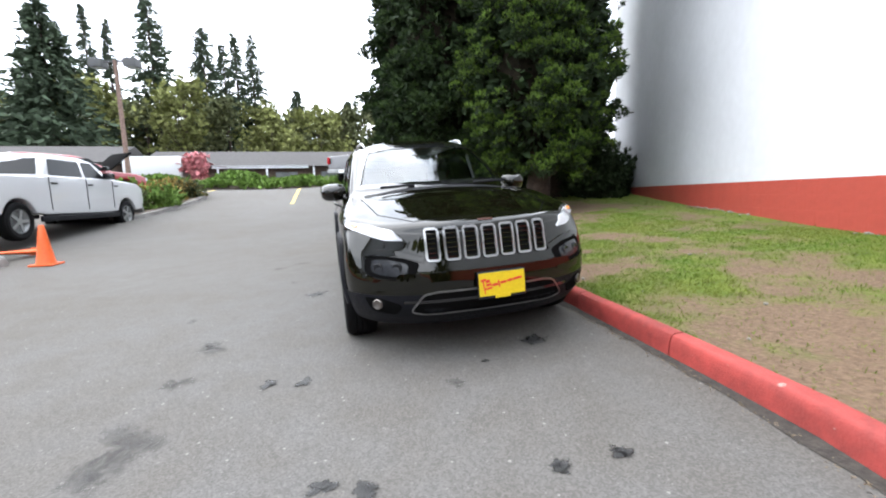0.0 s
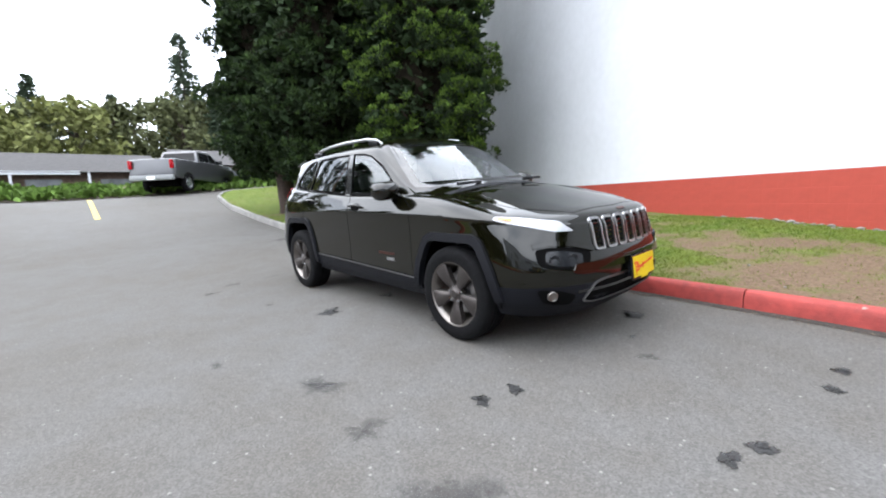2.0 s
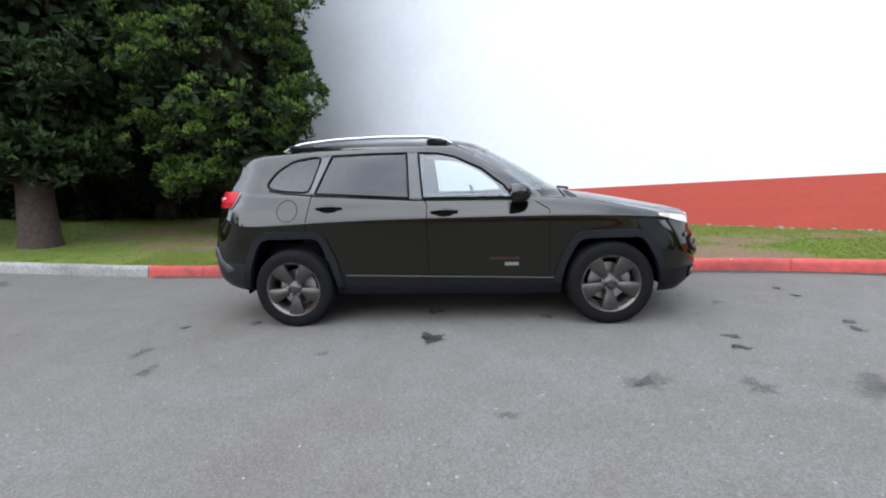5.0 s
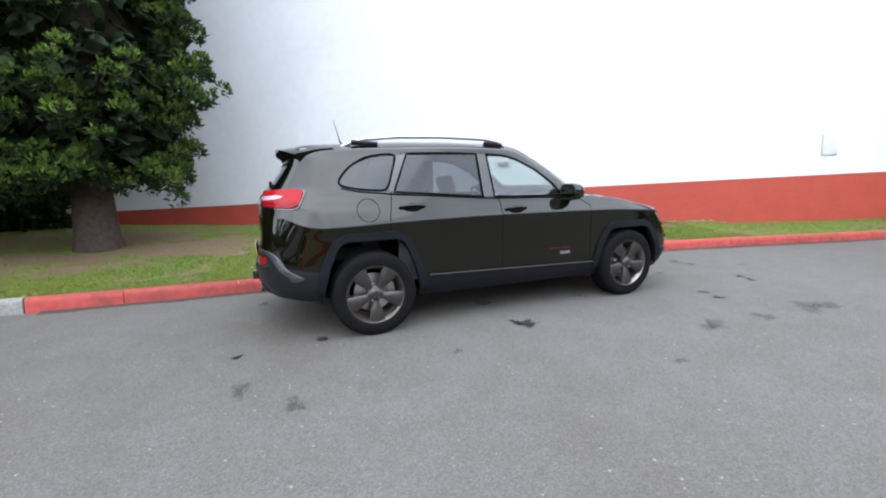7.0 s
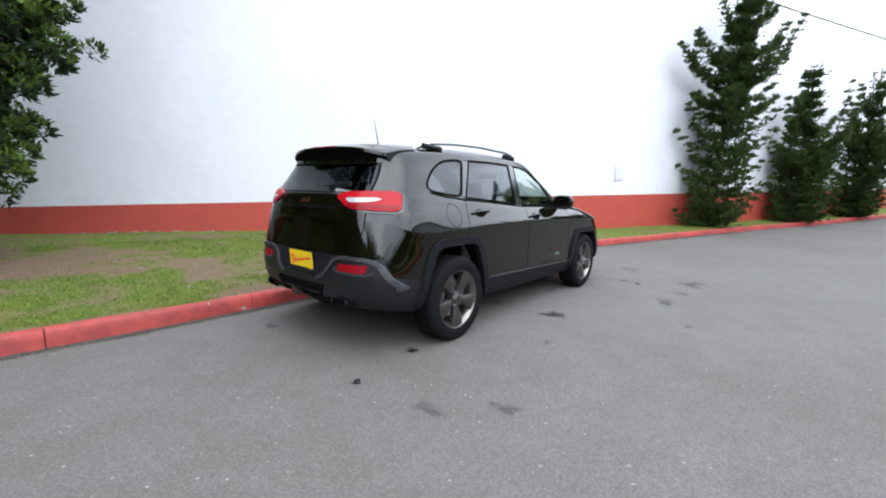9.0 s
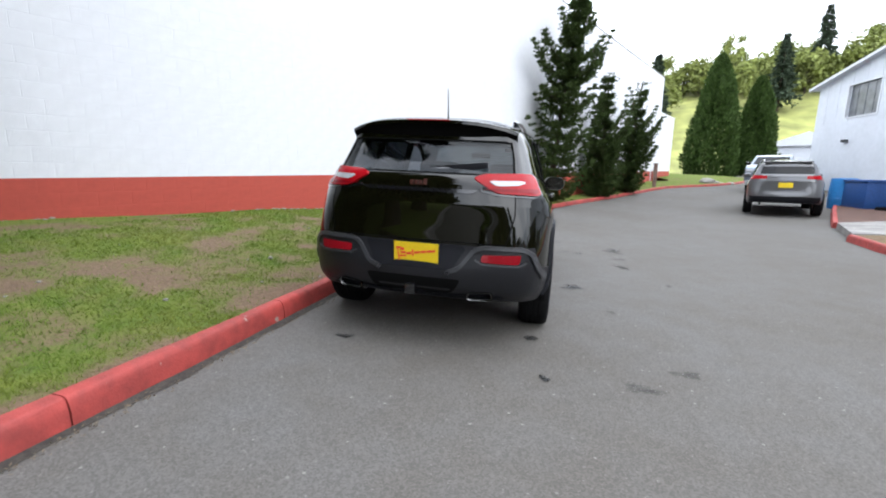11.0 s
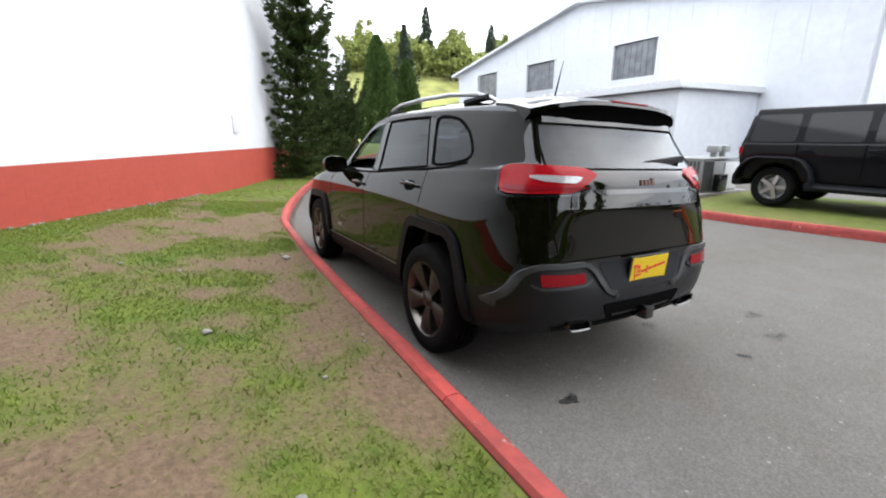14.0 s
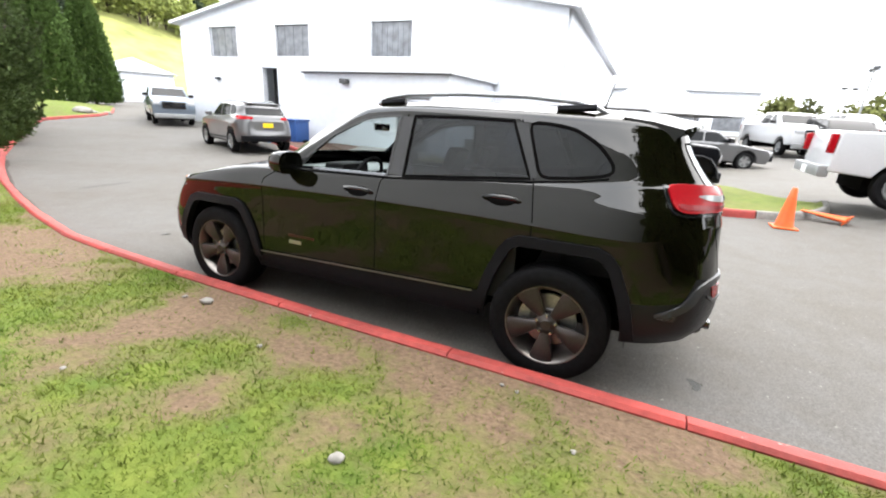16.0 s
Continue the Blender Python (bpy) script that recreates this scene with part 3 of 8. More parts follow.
for i, (x, y, r, q) in enumerate(((2.14, -1.2, 0.05, 0), (3.2, -0.93, 0.05, 0), (2.5, -0.35, 0.055, 1), (2.09, -1.41, 0.055, 0), (-0.12, -1.2, 0.10, 0), (1.26, -1.93, 0.12, 1), (1.86, -1.98, 0.09, 1), (-2.36, -1.47, 0.085, 1), (-2.23, 0.5, 0.045, 0), (2.53, -1.97, 0.17, 1), (2.71, -2.05, 0.12, 1), (3.13, -1.08, 0.05, 0), (3.33, -0.18, 0.045, 0), (3.34, 0.1, 0.045, 0), (2.11, 0.34, 0.08, 0), (2.29, -0.09, 0.025, 0), (-0.16, -0.5, 0.06, 0), (0.87, -0.69, 0.045, 0), (-6.0, 0.5, 0.16, 1), (1.24, -1.93, 0.06, 1), (-1.8, -0.8, 0.05, 0), (-2.06, -1.79, 0.07, 1), (-2.41, -0.91, 0.035, 0), (0.4, -2.3, 0.05, 1), (-0.9, -1.5, 0.04, 1), (3.9, -0.5, 0.05, 0), (1.4, -0.2, 0.05, 0))):
    stain(x, y, r, 40 + i, M_DAMP if q else M_OIL, 1.3 if q else 1.0, i * 0.7)

bm = bmesh.new()
rows = [[bm.verts.new((x + q, lerp(-0.95, -1.95, f), ground_z(x, -1.4) + 0.006)) for q in (-0.02, 0.02)] for f, x in ((k / 10, lerp(7.38, 7.66, k / 10)) for k in range(11))]
for a, b in zip(rows, rows[1:]):
    bm.faces.new((a[0], a[1], b[1], b[0]))
tagged(obj("skid_mark", bm, M_OIL_DRY, False), "thin dark rubber mark on the asphalt", "stain")
bm, rows, rnd = bmesh.new(), [], random.Random(44)
for x in steps(-4.3, 12.0, 0.12):
    w = 0.05 + 0.045 * (noise.noise((x * 1.3, 0, 4)) + rnd.uniform(-0.3, 0.3))
    rows.append([bm.verts.new((x, kerb_y(x) - o, ground_z(x, kerb_y(x)) + h)) for o, h in ((-0.012, 0.016), (max(0.012, w), 0.004))])
for a, b in zip(rows, rows[1:]):
    bm.faces.new((a[1], b[1], b[0], a[0]))
tagged(obj("gutter_dirt", bm, M_GUTTER, False), "dark damp soil gathered at the foot of the kerb", "dirt", kind="stuff")

rnd = random.Random(8)


def pebble(name, label, category, x, y, z, r, mat, seed, group=""):
    bm = bmesh.new()
    bmesh.ops.create_icosphere(bm, subdivisions=2, radius=r)
    for v in bm.verts:
        v.co *= 1 + 0.35 * noise.noise(v.co / r * 0.9 + Vector((seed, 0, 0)))
        v.co.z *= 0.6
    ob = obj(name, bm, mat)
    ob.matrix_basis = Matrix.Translation((x, y, z + r * 0.35)) @ pose(0, 0, 0, 0, 0, seed * 47)
    return tagged(ob, label, category, group)


pebble("stone", "pale rounded stone on the bare soil", "stone", 0.93, 1.36, lawn_z(0.93, 1.36), 0.045, M_STONE, 1)
pebble("stone", "pale broken stone on the grass", "stone", -0.82, 2.12, lawn_z(-0.82, 2.12), 0.032, M_STONE, 2)
for i in range(26):
    x, k = rnd.uniform(-3.4, 5.5), rnd.uniform(0.2, 2.6)
    y = kerb_y(x) + k
    pebble("pebble", "small pale pebble lying on the soil", "pebble", x, y, lawn_z(x, y), rnd.uniform(0.008, 0.02), M_STONE, 10 + i, "pebbles on the lawn")
for i in range(9):
    x = -6.4 + rnd.uniform(-0.9, 0.9)
    y = wall_y(x) - rnd.uniform(0.5, 1.3)
    pebble("rock", "white rock at the foot of the shrubs", "rock", x, y, lawn_z(x, y), rnd.uniform(0.05, 0.11), M_STONE, 60 + i, "rocks by the wall")


# ---- blades, leaves and needles ----
def blades(name, pts, ways, size, per, mat, spread=0.8, seed=0, width=0.22):
    """Many thin blades: at each point a tuft that opens about its way."""
    g = np.random.default_rng(seed)
    pts, ways = np.repeat(np.asarray(pts, float), per, 0), np.repeat(np.asarray(ways, float), per, 0)
    n = len(pts)
    d = ways + g.normal(0, spread, (n, 3))
    d /= np.linalg.norm(d, axis=1, keepdims=True) + 1e-9
    s = np.cross(d, g.normal(0, 1, (n, 3)))
    s /= np.linalg.norm(s, axis=1, keepdims=True) + 1e-9
    ln = np.asarray(size if np.ndim(size) == 0 else np.repeat(size, per))[..., None] * g.uniform(0.55, 1.3, (n, 1))
    start = pts + g.normal(0, 0.18, (n, 3)) * ln
    v = np.stack([start - s * ln * width * 0.5, start + s * ln * width * 0.5, start + d * ln * 0.6 + s * ln * width * 0.42, start + d * ln, start + d * ln * 0.6 - s * ln * width * 0.42], 1).reshape(-1, 3)
    me = bpy.data.meshes.new(name)
    me.vertices.add(len(v))
    me.vertices.foreach_set("co", v.ravel())
    me.loops.add(5 * n)
    me.loops.foreach_set("vertex_index", np.arange(5 * n, dtype=np.int32))
    me.polygons.add(n)
    me.polygons.foreach_set("loop_start", np.arange(0, 5 * n, 5, dtype=np.int32))
    me.update(calc_edges=True)
    me.materials.append(mat)
    return new(name, me)


def grass_points(n, seed, x0, x1, deep):
    g = np.random.default_rng(seed)
    out = []
    for x, k, q in zip(g.uniform(x0, x1, n), g.uniform(0, 1, n) ** 1.2 * deep, g.uniform(0, 1, n)):
        y = kerb_y(x) + 0.16 + k
        if y < wall_y(x) - 0.02 and q < 0.06 + 0.94 * ramp(turf(x, y), 0.14, 0.85):
            out.append((x, y, lawn_z(x, y) - 0.004))
    return np.array(out)


gp = grass_points(150000, 3, -5.0, 6.0, 3.6)
tagged(blades("grass", gp, np.tile((0, 0, 1.0), (len(gp), 1)), 0.022, 3, M_BLADE, 0.8, 4, 0.13), "short green grass growing in patches on the lawn", "grass", kind="stuff")
gp = grass_points(30000, 9, -17.0, 14.0, 6.0)
tagged(blades("grass", gp, np.tile((0, 0, 1.0), (len(gp), 1)), 0.034, 3, M_BLADE, 0.7, 5, 0.16), "longer green grass towards the wall and trees", "grass", kind="stuff")

# straw, dead leaves and grit along the kerb and on the bare soil
g = np.random.default_rng(15)
x = g.uniform(-4.5, 7.0, 11000)
k = np.concatenate([g.normal(-0.03, 0.03, 4500), g.uniform(0.15, 3.2, 6500)])
side = np.where(k < 0.02, -1, 1)
y = np.array([kerb_y(a) for a in x]) + np.where(side < 0, -np.abs(k), k)
z = np.array([ground_z(a, b) + 0.004 if s < 0 else lawn_z(a, b) + 0.003 for a, b, s in zip(x, y, side)])
keep = np.array([b < wall_y(a) for a, b in zip(x, y)])
flat = np.stack([g.normal(0, 1, len(x)), g.normal(0, 1, len(x)), g.normal(0.02, 0.06, len(x))], 1)
tagged(blades("plant_litter", np.stack([x, y, z], 1)[keep], flat[keep], 0.015, 1, M_LITTER, 0.05, 16, 0.3), "dry straw and leaf litter along the kerb and soil", "litter", kind="stuff")

# crumbs of pale render that have fallen off along the foot of the wall
rnd = random.Random(21)
bm = bmesh.new()
heaps = [rnd.uniform(-4.0, 9.0) for _ in range(9)]
for i in range(190):
    x = rnd.choice(heaps) + rnd.gauss(0, 0.45)
    y = wall_y(x) - 0.02 - abs(rnd.gauss(0, 0.07))
    r = 0.008 + 0.03 * rnd.random() ** 2
    q = bmesh.ops.create_icosphere(bm, subdivisions=1, radius=r)
    for v in q["verts"]:
        v.co = Vector((v.co.x * rnd.uniform(0.9, 1.6), v.co.y * rnd.uniform(0.7, 1.1), v.co.z * 0.55)) + Vector((x, y, lawn_z(x, y) + r * 0.3))
tagged(obj("mortar_crumbs", bm, M_STONE, False), "pale flaked render lying along the wall foot", "rubble", kind="stuff")
# ---- the parked car ----
from mathutils.bvhtree import BVHTree

M_CHROME = material("chrome", (0.7, 0.71, 0.73), 0.12, metal=1.0, scale=40, vary=0.05)
M_SATIN = material("satin_silver", (0.42, 0.43, 0.44), 0.34, metal=1.0, scale=60, vary=0.05)
M_BRONZE = material("bronze_wheel_paint", (0.06, 0.053, 0.05), 0.36, metal=0.7, scale=90, vary=0.12)
M_BRONZE_LIGHT = material("pale_bronze_trim", (0.1787, 0.1616, 0.1479), 0.3, metal=0.9, scale=90, vary=0.08)
M_GLOSS_BLACK = material("gloss_black", (0.006, 0.006, 0.007), 0.12, scale=200, vary=0.1, coat=0.6)
M_GAP = material("panel_gap", (0.004, 0.004, 0.004), 0.9, scale=50, vary=0.1, spec=0.02)
M_LENS_RED = material("red_lens", (0.27, 0.004, 0.008), 0.25, scale=120, vary=0.12, coat=0.18, spec=0.1)
M_LIP = material("satin_grey_plastic", (0.026, 0.027, 0.03), 0.36, scale=200, vary=0.15, bump=0.1, bump_scale=700, spec=0.5)
M_BUMPER = material("satin_black_plastic", (0.0075, 0.0078, 0.0095), 0.4, scale=200, vary=0.2, bump=0.12, bump_scale=700, spec=0.3)
M_LENS_DEEP = material("deep_red_lens", (0.09, 0.002, 0.004), 0.2, scale=120, vary=0.12, coat=0.4, spec=0.2)
M_LIP = material("satin_grey_plastic", (0.026, 0.027, 0.03), 0.36, scale=200, vary=0.15, bump=0.1, bump_scale=700, spec=0.5)
M_BUMPER = material("satin_black_plastic", (0.0075, 0.0078, 0.0095), 0.4, scale=200, vary=0.2, bump=0.12, bump_scale=700, spec=0.3)
M_LENS_DEEP = material("deep_red_lens", (0.17, 0.004, 0.008), 0.25, scale=120, vary=0.12, coat=0.25, spec=0.1)
M_LENS_CLEAR = material("clear_lens", (0.375, 0.3825, 0.3975), 0.12, scale=90, vary=0.15, coat=1.0)
M_LENS_DARK = material("smoked_lens", (0.012, 0.013, 0.015), 0.2, scale=40, vary=0.3, coat=0.25, spec=0.2)
M_EXHAUST = material("dark_chrome", (0.11, 0.11, 0.11), 0.25, metal=1.0, scale=60, vary=0.2)
M_SLOT = material("satin_slot_trim", (0.3, 0.3, 0.3), 0.3, metal=1.0, scale=60, vary=0.08)
M_AMBER = material("amber_lens", (0.75, 0.24, 0.03), 0.15, scale=90, vary=0.15, coat=1.0)
M_YELLOW = material("yellow_plate", (0.6, 0.43, 0.0045), 0.5, scale=60, vary=0.06)
M_PLATE_RED = material("red_print", (0.55, 0.03, 0.02), 0.5, scale=60, vary=0.1)
M_BADGE_RED = material("dull_red_badge", (0.055, 0.0154, 0.0099), 0.4, metal=0.5, scale=60, vary=0.1)
M_CABIN = material("dark_cabin_cloth", (0.03, 0.03, 0.032), 0.85, scale=120, vary=0.25, bump=0.3, bump_scale=400, spec=0.1)
M_DASH_LIT = material("lit_dash_plastic", (0.13, 0.145, 0.15), 0.55, scale=150, vary=0.12, bump=0.15, bump_scale=500)
M_DASH = material("dash_plastic", (0.045, 0.047, 0.05), 0.6, scale=150, vary=0.2, bump=0.2, bump_scale=500)
M_LINER = material("pale_headliner", (0.4, 0.39, 0.37), 0.95, scale=150, vary=0.1)
M_DISC = material("brake_steel", (0.45, 0.45, 0.45), 0.35, metal=1.0, scale=60, vary=0.2)
M_WHITE_PRINT = material("white_print", (0.8, 0.8, 0.8), 0.5, scale=60, vary=0.05)

# Loops round half the body, from under the sills up to the roof's ridge; each runs from the nose to the tail.
LOOPS = (
    ((2.120, 0.000, 0.240), (2.100, 0.350, 0.240), (2.010, 0.620, 0.250), (1.900, 0.758, 0.260), (1.740, 0.840, 0.270), (1.350, 0.850, 0.270), (0.850, 0.840, 0.270), (-0.250, 0.840, 0.280), (-0.950, 0.840, 0.290), (-1.743, 0.832, 0.330), (-2.009, 0.745, 0.360), (-2.115, 0.601, 0.370), (-2.155, 0.320, 0.370), (-2.165, 0.000, 0.370)),
    ((2.220, 0.000, 0.340), (2.200, 0.350, 0.340), (2.110, 0.620, 0.350), (1.970, 0.788, 0.360), (1.790, 0.875, 0.370), (1.350, 0.890, 0.370), (0.850, 0.875, 0.350), (-0.250, 0.870, 0.360), (-0.950, 0.875, 0.370), (-1.743, 0.871, 0.410), (-2.049, 0.783, 0.440), (-2.175, 0.601, 0.450), (-2.225, 0.320, 0.450), (-2.235, 0.000, 0.450)),
    ((2.260, 0.000, 0.480), (2.235, 0.350, 0.480), (2.140, 0.620, 0.490), (1.990, 0.808, 0.490), (1.800, 0.895, 0.490), (1.350, 0.905, 0.490), (0.850, 0.888, 0.470), (-0.250, 0.882, 0.480), (-0.950, 0.886, 0.490), (-1.743, 0.887, 0.530), (-2.069, 0.793, 0.570), (-2.200, 0.601, 0.580), (-2.232, 0.320, 0.580), (-2.240, 0.000, 0.580)),
    ((2.255, 0.000, 0.600), (2.230, 0.350, 0.600), (2.130, 0.620, 0.610), (1.980, 0.803, 0.620), (1.800, 0.892, 0.630), (1.350, 0.905, 0.640), (0.850, 0.884, 0.630), (-0.250, 0.880, 0.640), (-0.950, 0.884, 0.650), (-1.743, 0.883, 0.670), (-2.069, 0.783, 0.700), (-2.185, 0.601, 0.710), (-2.200, 0.320, 0.710), (-2.205, 0.000, 0.710)),
    ((2.225, 0.000, 0.700), (2.195, 0.350, 0.700), (2.090, 0.620, 0.715), (1.940, 0.788, 0.740), (1.780, 0.874, 0.775), (1.350, 0.897, 0.800), (0.850, 0.884, 0.790), (-0.250, 0.882, 0.800), (-0.950, 0.885, 0.800), (-1.743, 0.879, 0.810), (-2.049, 0.764, 0.860), (-2.157, 0.601, 0.870), (-2.190, 0.320, 0.870), (-2.198, 0.000, 0.870)),
    ((2.207, 0.000, 0.819), (2.173, 0.350, 0.819), (2.055, 0.620, 0.829), (1.896, 0.770, 0.846), (1.720, 0.866, 0.869), (1.350, 0.897, 0.894), (0.850, 0.886, 0.909), (-0.250, 0.885, 0.919), (-0.950, 0.888, 0.914), (-1.743, 0.880, 0.899), (-2.022, 0.747, 0.983), (-2.142, 0.584, 0.993), (-2.186, 0.320, 0.993), (-2.195, 0.000, 0.993)),
    ((2.198, 0.000, 0.843), (2.162, 0.350, 0.843), (2.042, 0.618, 0.852), (1.882, 0.763, 0.867), (1.720, 0.863, 0.899), (1.350, 0.894, 0.924), (0.850, 0.883, 0.939), (-0.250, 0.882, 0.949), (-0.950, 0.885, 0.944), (-1.743, 0.877, 0.929), (-2.014, 0.742, 1.011), (-2.136, 0.581, 1.020), (-2.182, 0.320, 1.020), (-2.192, 0.000, 1.020)),
    ((2.145, 0.000, 0.905), (2.105, 0.350, 0.905), (1.980, 0.600, 0.900), (1.820, 0.729, 0.915), (1.660, 0.826, 0.945), (1.320, 0.860, 0.990), (0.850, 0.850, 1.008), (-0.250, 0.848, 1.022), (-0.950, 0.851, 1.030), (-1.743, 0.840, 1.045), (-1.988, 0.723, 1.090), (-2.118, 0.572, 1.090), (-2.165, 0.320, 1.090), (-2.176, 0.000, 1.090)),
    ((1.800, 0.000, 0.985), (1.770, 0.330, 0.980), (1.700, 0.550, 0.972), (1.600, 0.670, 0.975), (1.460, 0.760, 0.995), (1.220, 0.805, 1.040), (0.820, 0.826, 1.050), (-0.250, 0.825, 1.070), (-0.950, 0.827, 1.092), (-1.713, 0.800, 1.118), (-1.958, 0.697, 1.150), (-2.105, 0.563, 1.150), (-2.152, 0.320, 1.150), (-2.163, 0.000, 1.150)),
    ((1.360, 0.000, 1.070), (1.330, 0.330, 1.065), (1.270, 0.530, 1.058), (1.190, 0.640, 1.055), (1.100, 0.710, 1.055), (0.980, 0.765, 1.070), (0.760, 0.800, 1.072), (-0.250, 0.805, 1.100), (-0.950, 0.810, 1.130), (-1.695, 0.772, 1.170), (-1.938, 0.690, 1.190), (-2.080, 0.580, 1.190), (-2.130, 0.320, 1.190), (-2.142, 0.000, 1.190)),
    ((1.080, 0.000, 1.125), (1.050, 0.330, 1.120), (0.990, 0.520, 1.112), (0.920, 0.620, 1.108), (0.850, 0.690, 1.105), (0.780, 0.740, 1.100), (0.680, 0.780, 1.095), (-0.250, 0.790, 1.125), (-0.950, 0.795, 1.155), (-1.665, 0.747, 1.210), (-1.905, 0.676, 1.230), (-2.035, 0.578, 1.230), (-2.085, 0.320, 1.230), (-2.097, 0.000, 1.230)),
    ((0.720, 0.000, 1.345), (0.690, 0.320, 1.340), (0.640, 0.500, 1.330), (0.585, 0.590, 1.320), (0.530, 0.650, 1.305), (0.470, 0.695, 1.295), (0.380, 0.732, 1.285), (-0.250, 0.742, 1.310), (-0.950, 0.742, 1.330), (-1.615, 0.687, 1.370), (-1.830, 0.624, 1.385), (-1.930, 0.541, 1.390), (-1.965, 0.310, 1.390), (-1.975, 0.000, 1.390)),
    ((0.360, 0.000, 1.540), (0.340, 0.310, 1.535), (0.300, 0.470, 1.525), (0.255, 0.550, 1.510), (0.210, 0.600, 1.495), (0.150, 0.640, 1.497), (0.050, 0.670, 1.492), (-0.300, 0.685, 1.504), (-0.950, 0.680, 1.507), (-1.560, 0.624, 1.507), (-1.777, 0.590, 1.500), (-1.878, 0.518, 1.510), (-1.910, 0.300, 1.520), (-1.920, 0.000, 1.525)),
    ((0.220, 0.000, 1.592), (0.200, 0.300, 1.587), (0.160, 0.450, 1.575), (0.115, 0.520, 1.565), (0.070, 0.560, 1.555), (0.000, 0.595, 1.550), (-0.100, 0.615, 1.550), (-0.350, 0.625, 1.558), (-0.950, 0.620, 1.555), (-1.480, 0.570, 1.545), (-1.700, 0.520, 1.548), (-1.810, 0.450, 1.560), (-1.850, 0.280, 1.570), (-1.860, 0.000, 1.575)),
    ((0.050, 0.000, 1.625), (0.030, 0.220, 1.622), (0.000, 0.330, 1.615), (-0.030, 0.370, 1.608), (-0.080, 0.400, 1.603), (-0.150, 0.420, 1.602), (-0.250, 0.430, 1.604), (-0.450, 0.430, 1.610), (-0.950, 0.420, 1.607), (-1.350, 0.390, 1.595), (-1.550, 0.350, 1.590), (-1.670, 0.300, 1.590), (-1.710, 0.200, 1.595), (-1.720, 0.000, 1.597)),
    ((-0.150, 0.000, 1.642), (-0.170, 0.000, 1.642), (-0.200, 0.000, 1.643), (-0.220, 0.000, 1.643), (-0.270, 0.000, 1.643), (-0.330, 0.000, 1.643), (-0.420, 0.000, 1.643), (-0.600, 0.000, 1.643), (-0.950, 0.000, 1.637), (-1.200, 0.000, 1.628), (-1.350, 0.000, 1.620), (-1.450, 0.000, 1.615), (-1.500, 0.000, 1.612), (-1.520, 0.000, 1.610)),
)


def smooth_rows(a, steps):
    """Cardinal spline through the first axis of an array, with a number of steps for each span."""
    a = np.concatenate([2 * a[:1] - a[1:2], a, 2 * a[-1:] - a[-2:-1]])
    out = []
    for i in range(1, len(a) - 2):
        m0, m1 = 0.45 * (a[i + 1] - a[i - 1]), 0.45 * (a[i + 2] - a[i])
        for s in range(steps):
            f = s / steps
            out.append((2 * f**3 - 3 * f**2 + 1) * a[i] + (f**3 - 2 * f**2 + f) * m0 + (3 * f**2 - 2 * f**3) * a[i + 1] + (f**3 - f**2) * m1)
    out.append(a[-2])
    return np.array(out)


def body_mesh(loops, along=7, up=5):
    g = np.array(loops)
    mirror = g[:, ::-1][:, 1:].copy()
    g = np.concatenate([g, mirror * (1, -1, 1)], 1)
    wrap = np.concatenate([g[:, -3:-1], g, g[:, 1:3]], 1).transpose(1, 0, 2)
    ring = smooth_rows(wrap, along)[2 * along : -2 * along - 1]
    rows = smooth_rows(ring.transpose(1, 0, 2), up)
    bm = bmesh.new()
    vs = [[bm.verts.new(p) for p in row] for row in rows.tolist()]
    n = len(vs[0])
    for a, b in zip(vs, vs[1:]):
        for j in range(n):
            bm.faces.new((a[j], a[(j + 1) % n], b[(j + 1) % n], b[j]))
    bmesh.ops.remove_doubles(bm, verts=bm.verts, dist=1e-4)
    bmesh.ops.recalc_face_normals(bm, faces=bm.faces)
    return bm


class View:
    """A flat drawing board: origin, right and up; drawings are thrown along its way onto a body."""

    def __init__(self, origin, right, up, way):
        self.o, self.r, self.u, self.w = Vector(origin), Vector(right), Vector(up), Vector(way).normalized()

    def flat(self, p):
        d = Vector(p) - self.o
        return d.dot(self.r), d.dot(self.u)

    def place(self, a, b):
        return self.o + a * self.r + b * self.u


SIDE = {1: View((0, 3, 0), (1, 0, 0), (0, 0, 1), (0, -1, 0)), -1: View((0, -3, 0), (1, 0, 0), (0, 0, 1), (0, 1, 0))}
FRONT = View((4, 0, 0), (0, 1, 0), (0, 0, 1), (-1, 0, 0))
REAR = View((-4, 0, 0), (0, 1, 0), (0, 0, 1), (1, 0, 0))
TOP = View((0, 0, 4), (1, 0, 0), (0, 1, 0), (0, 0, -1))


def corner(sx, sy):
    """The view of a corner of the car, at 45 degrees; its right runs to the car's side."""
    return View((3 * sx, 3 * sy, 0), (-sx * 0.7071, sy * 0.7071, 0), (0, 0, 1), (-sx, -sy, 0))


def inside(poly, a, b):
    hit = False
    for (x0, y0), (x1, y1) in zip(poly, poly[1:] + poly[:1]):
        if (y0 > b) != (y1 > b) and a < (x1 - x0) * (b - y0) / (y1 - y0) + x0:
            hit = not hit
    return hit


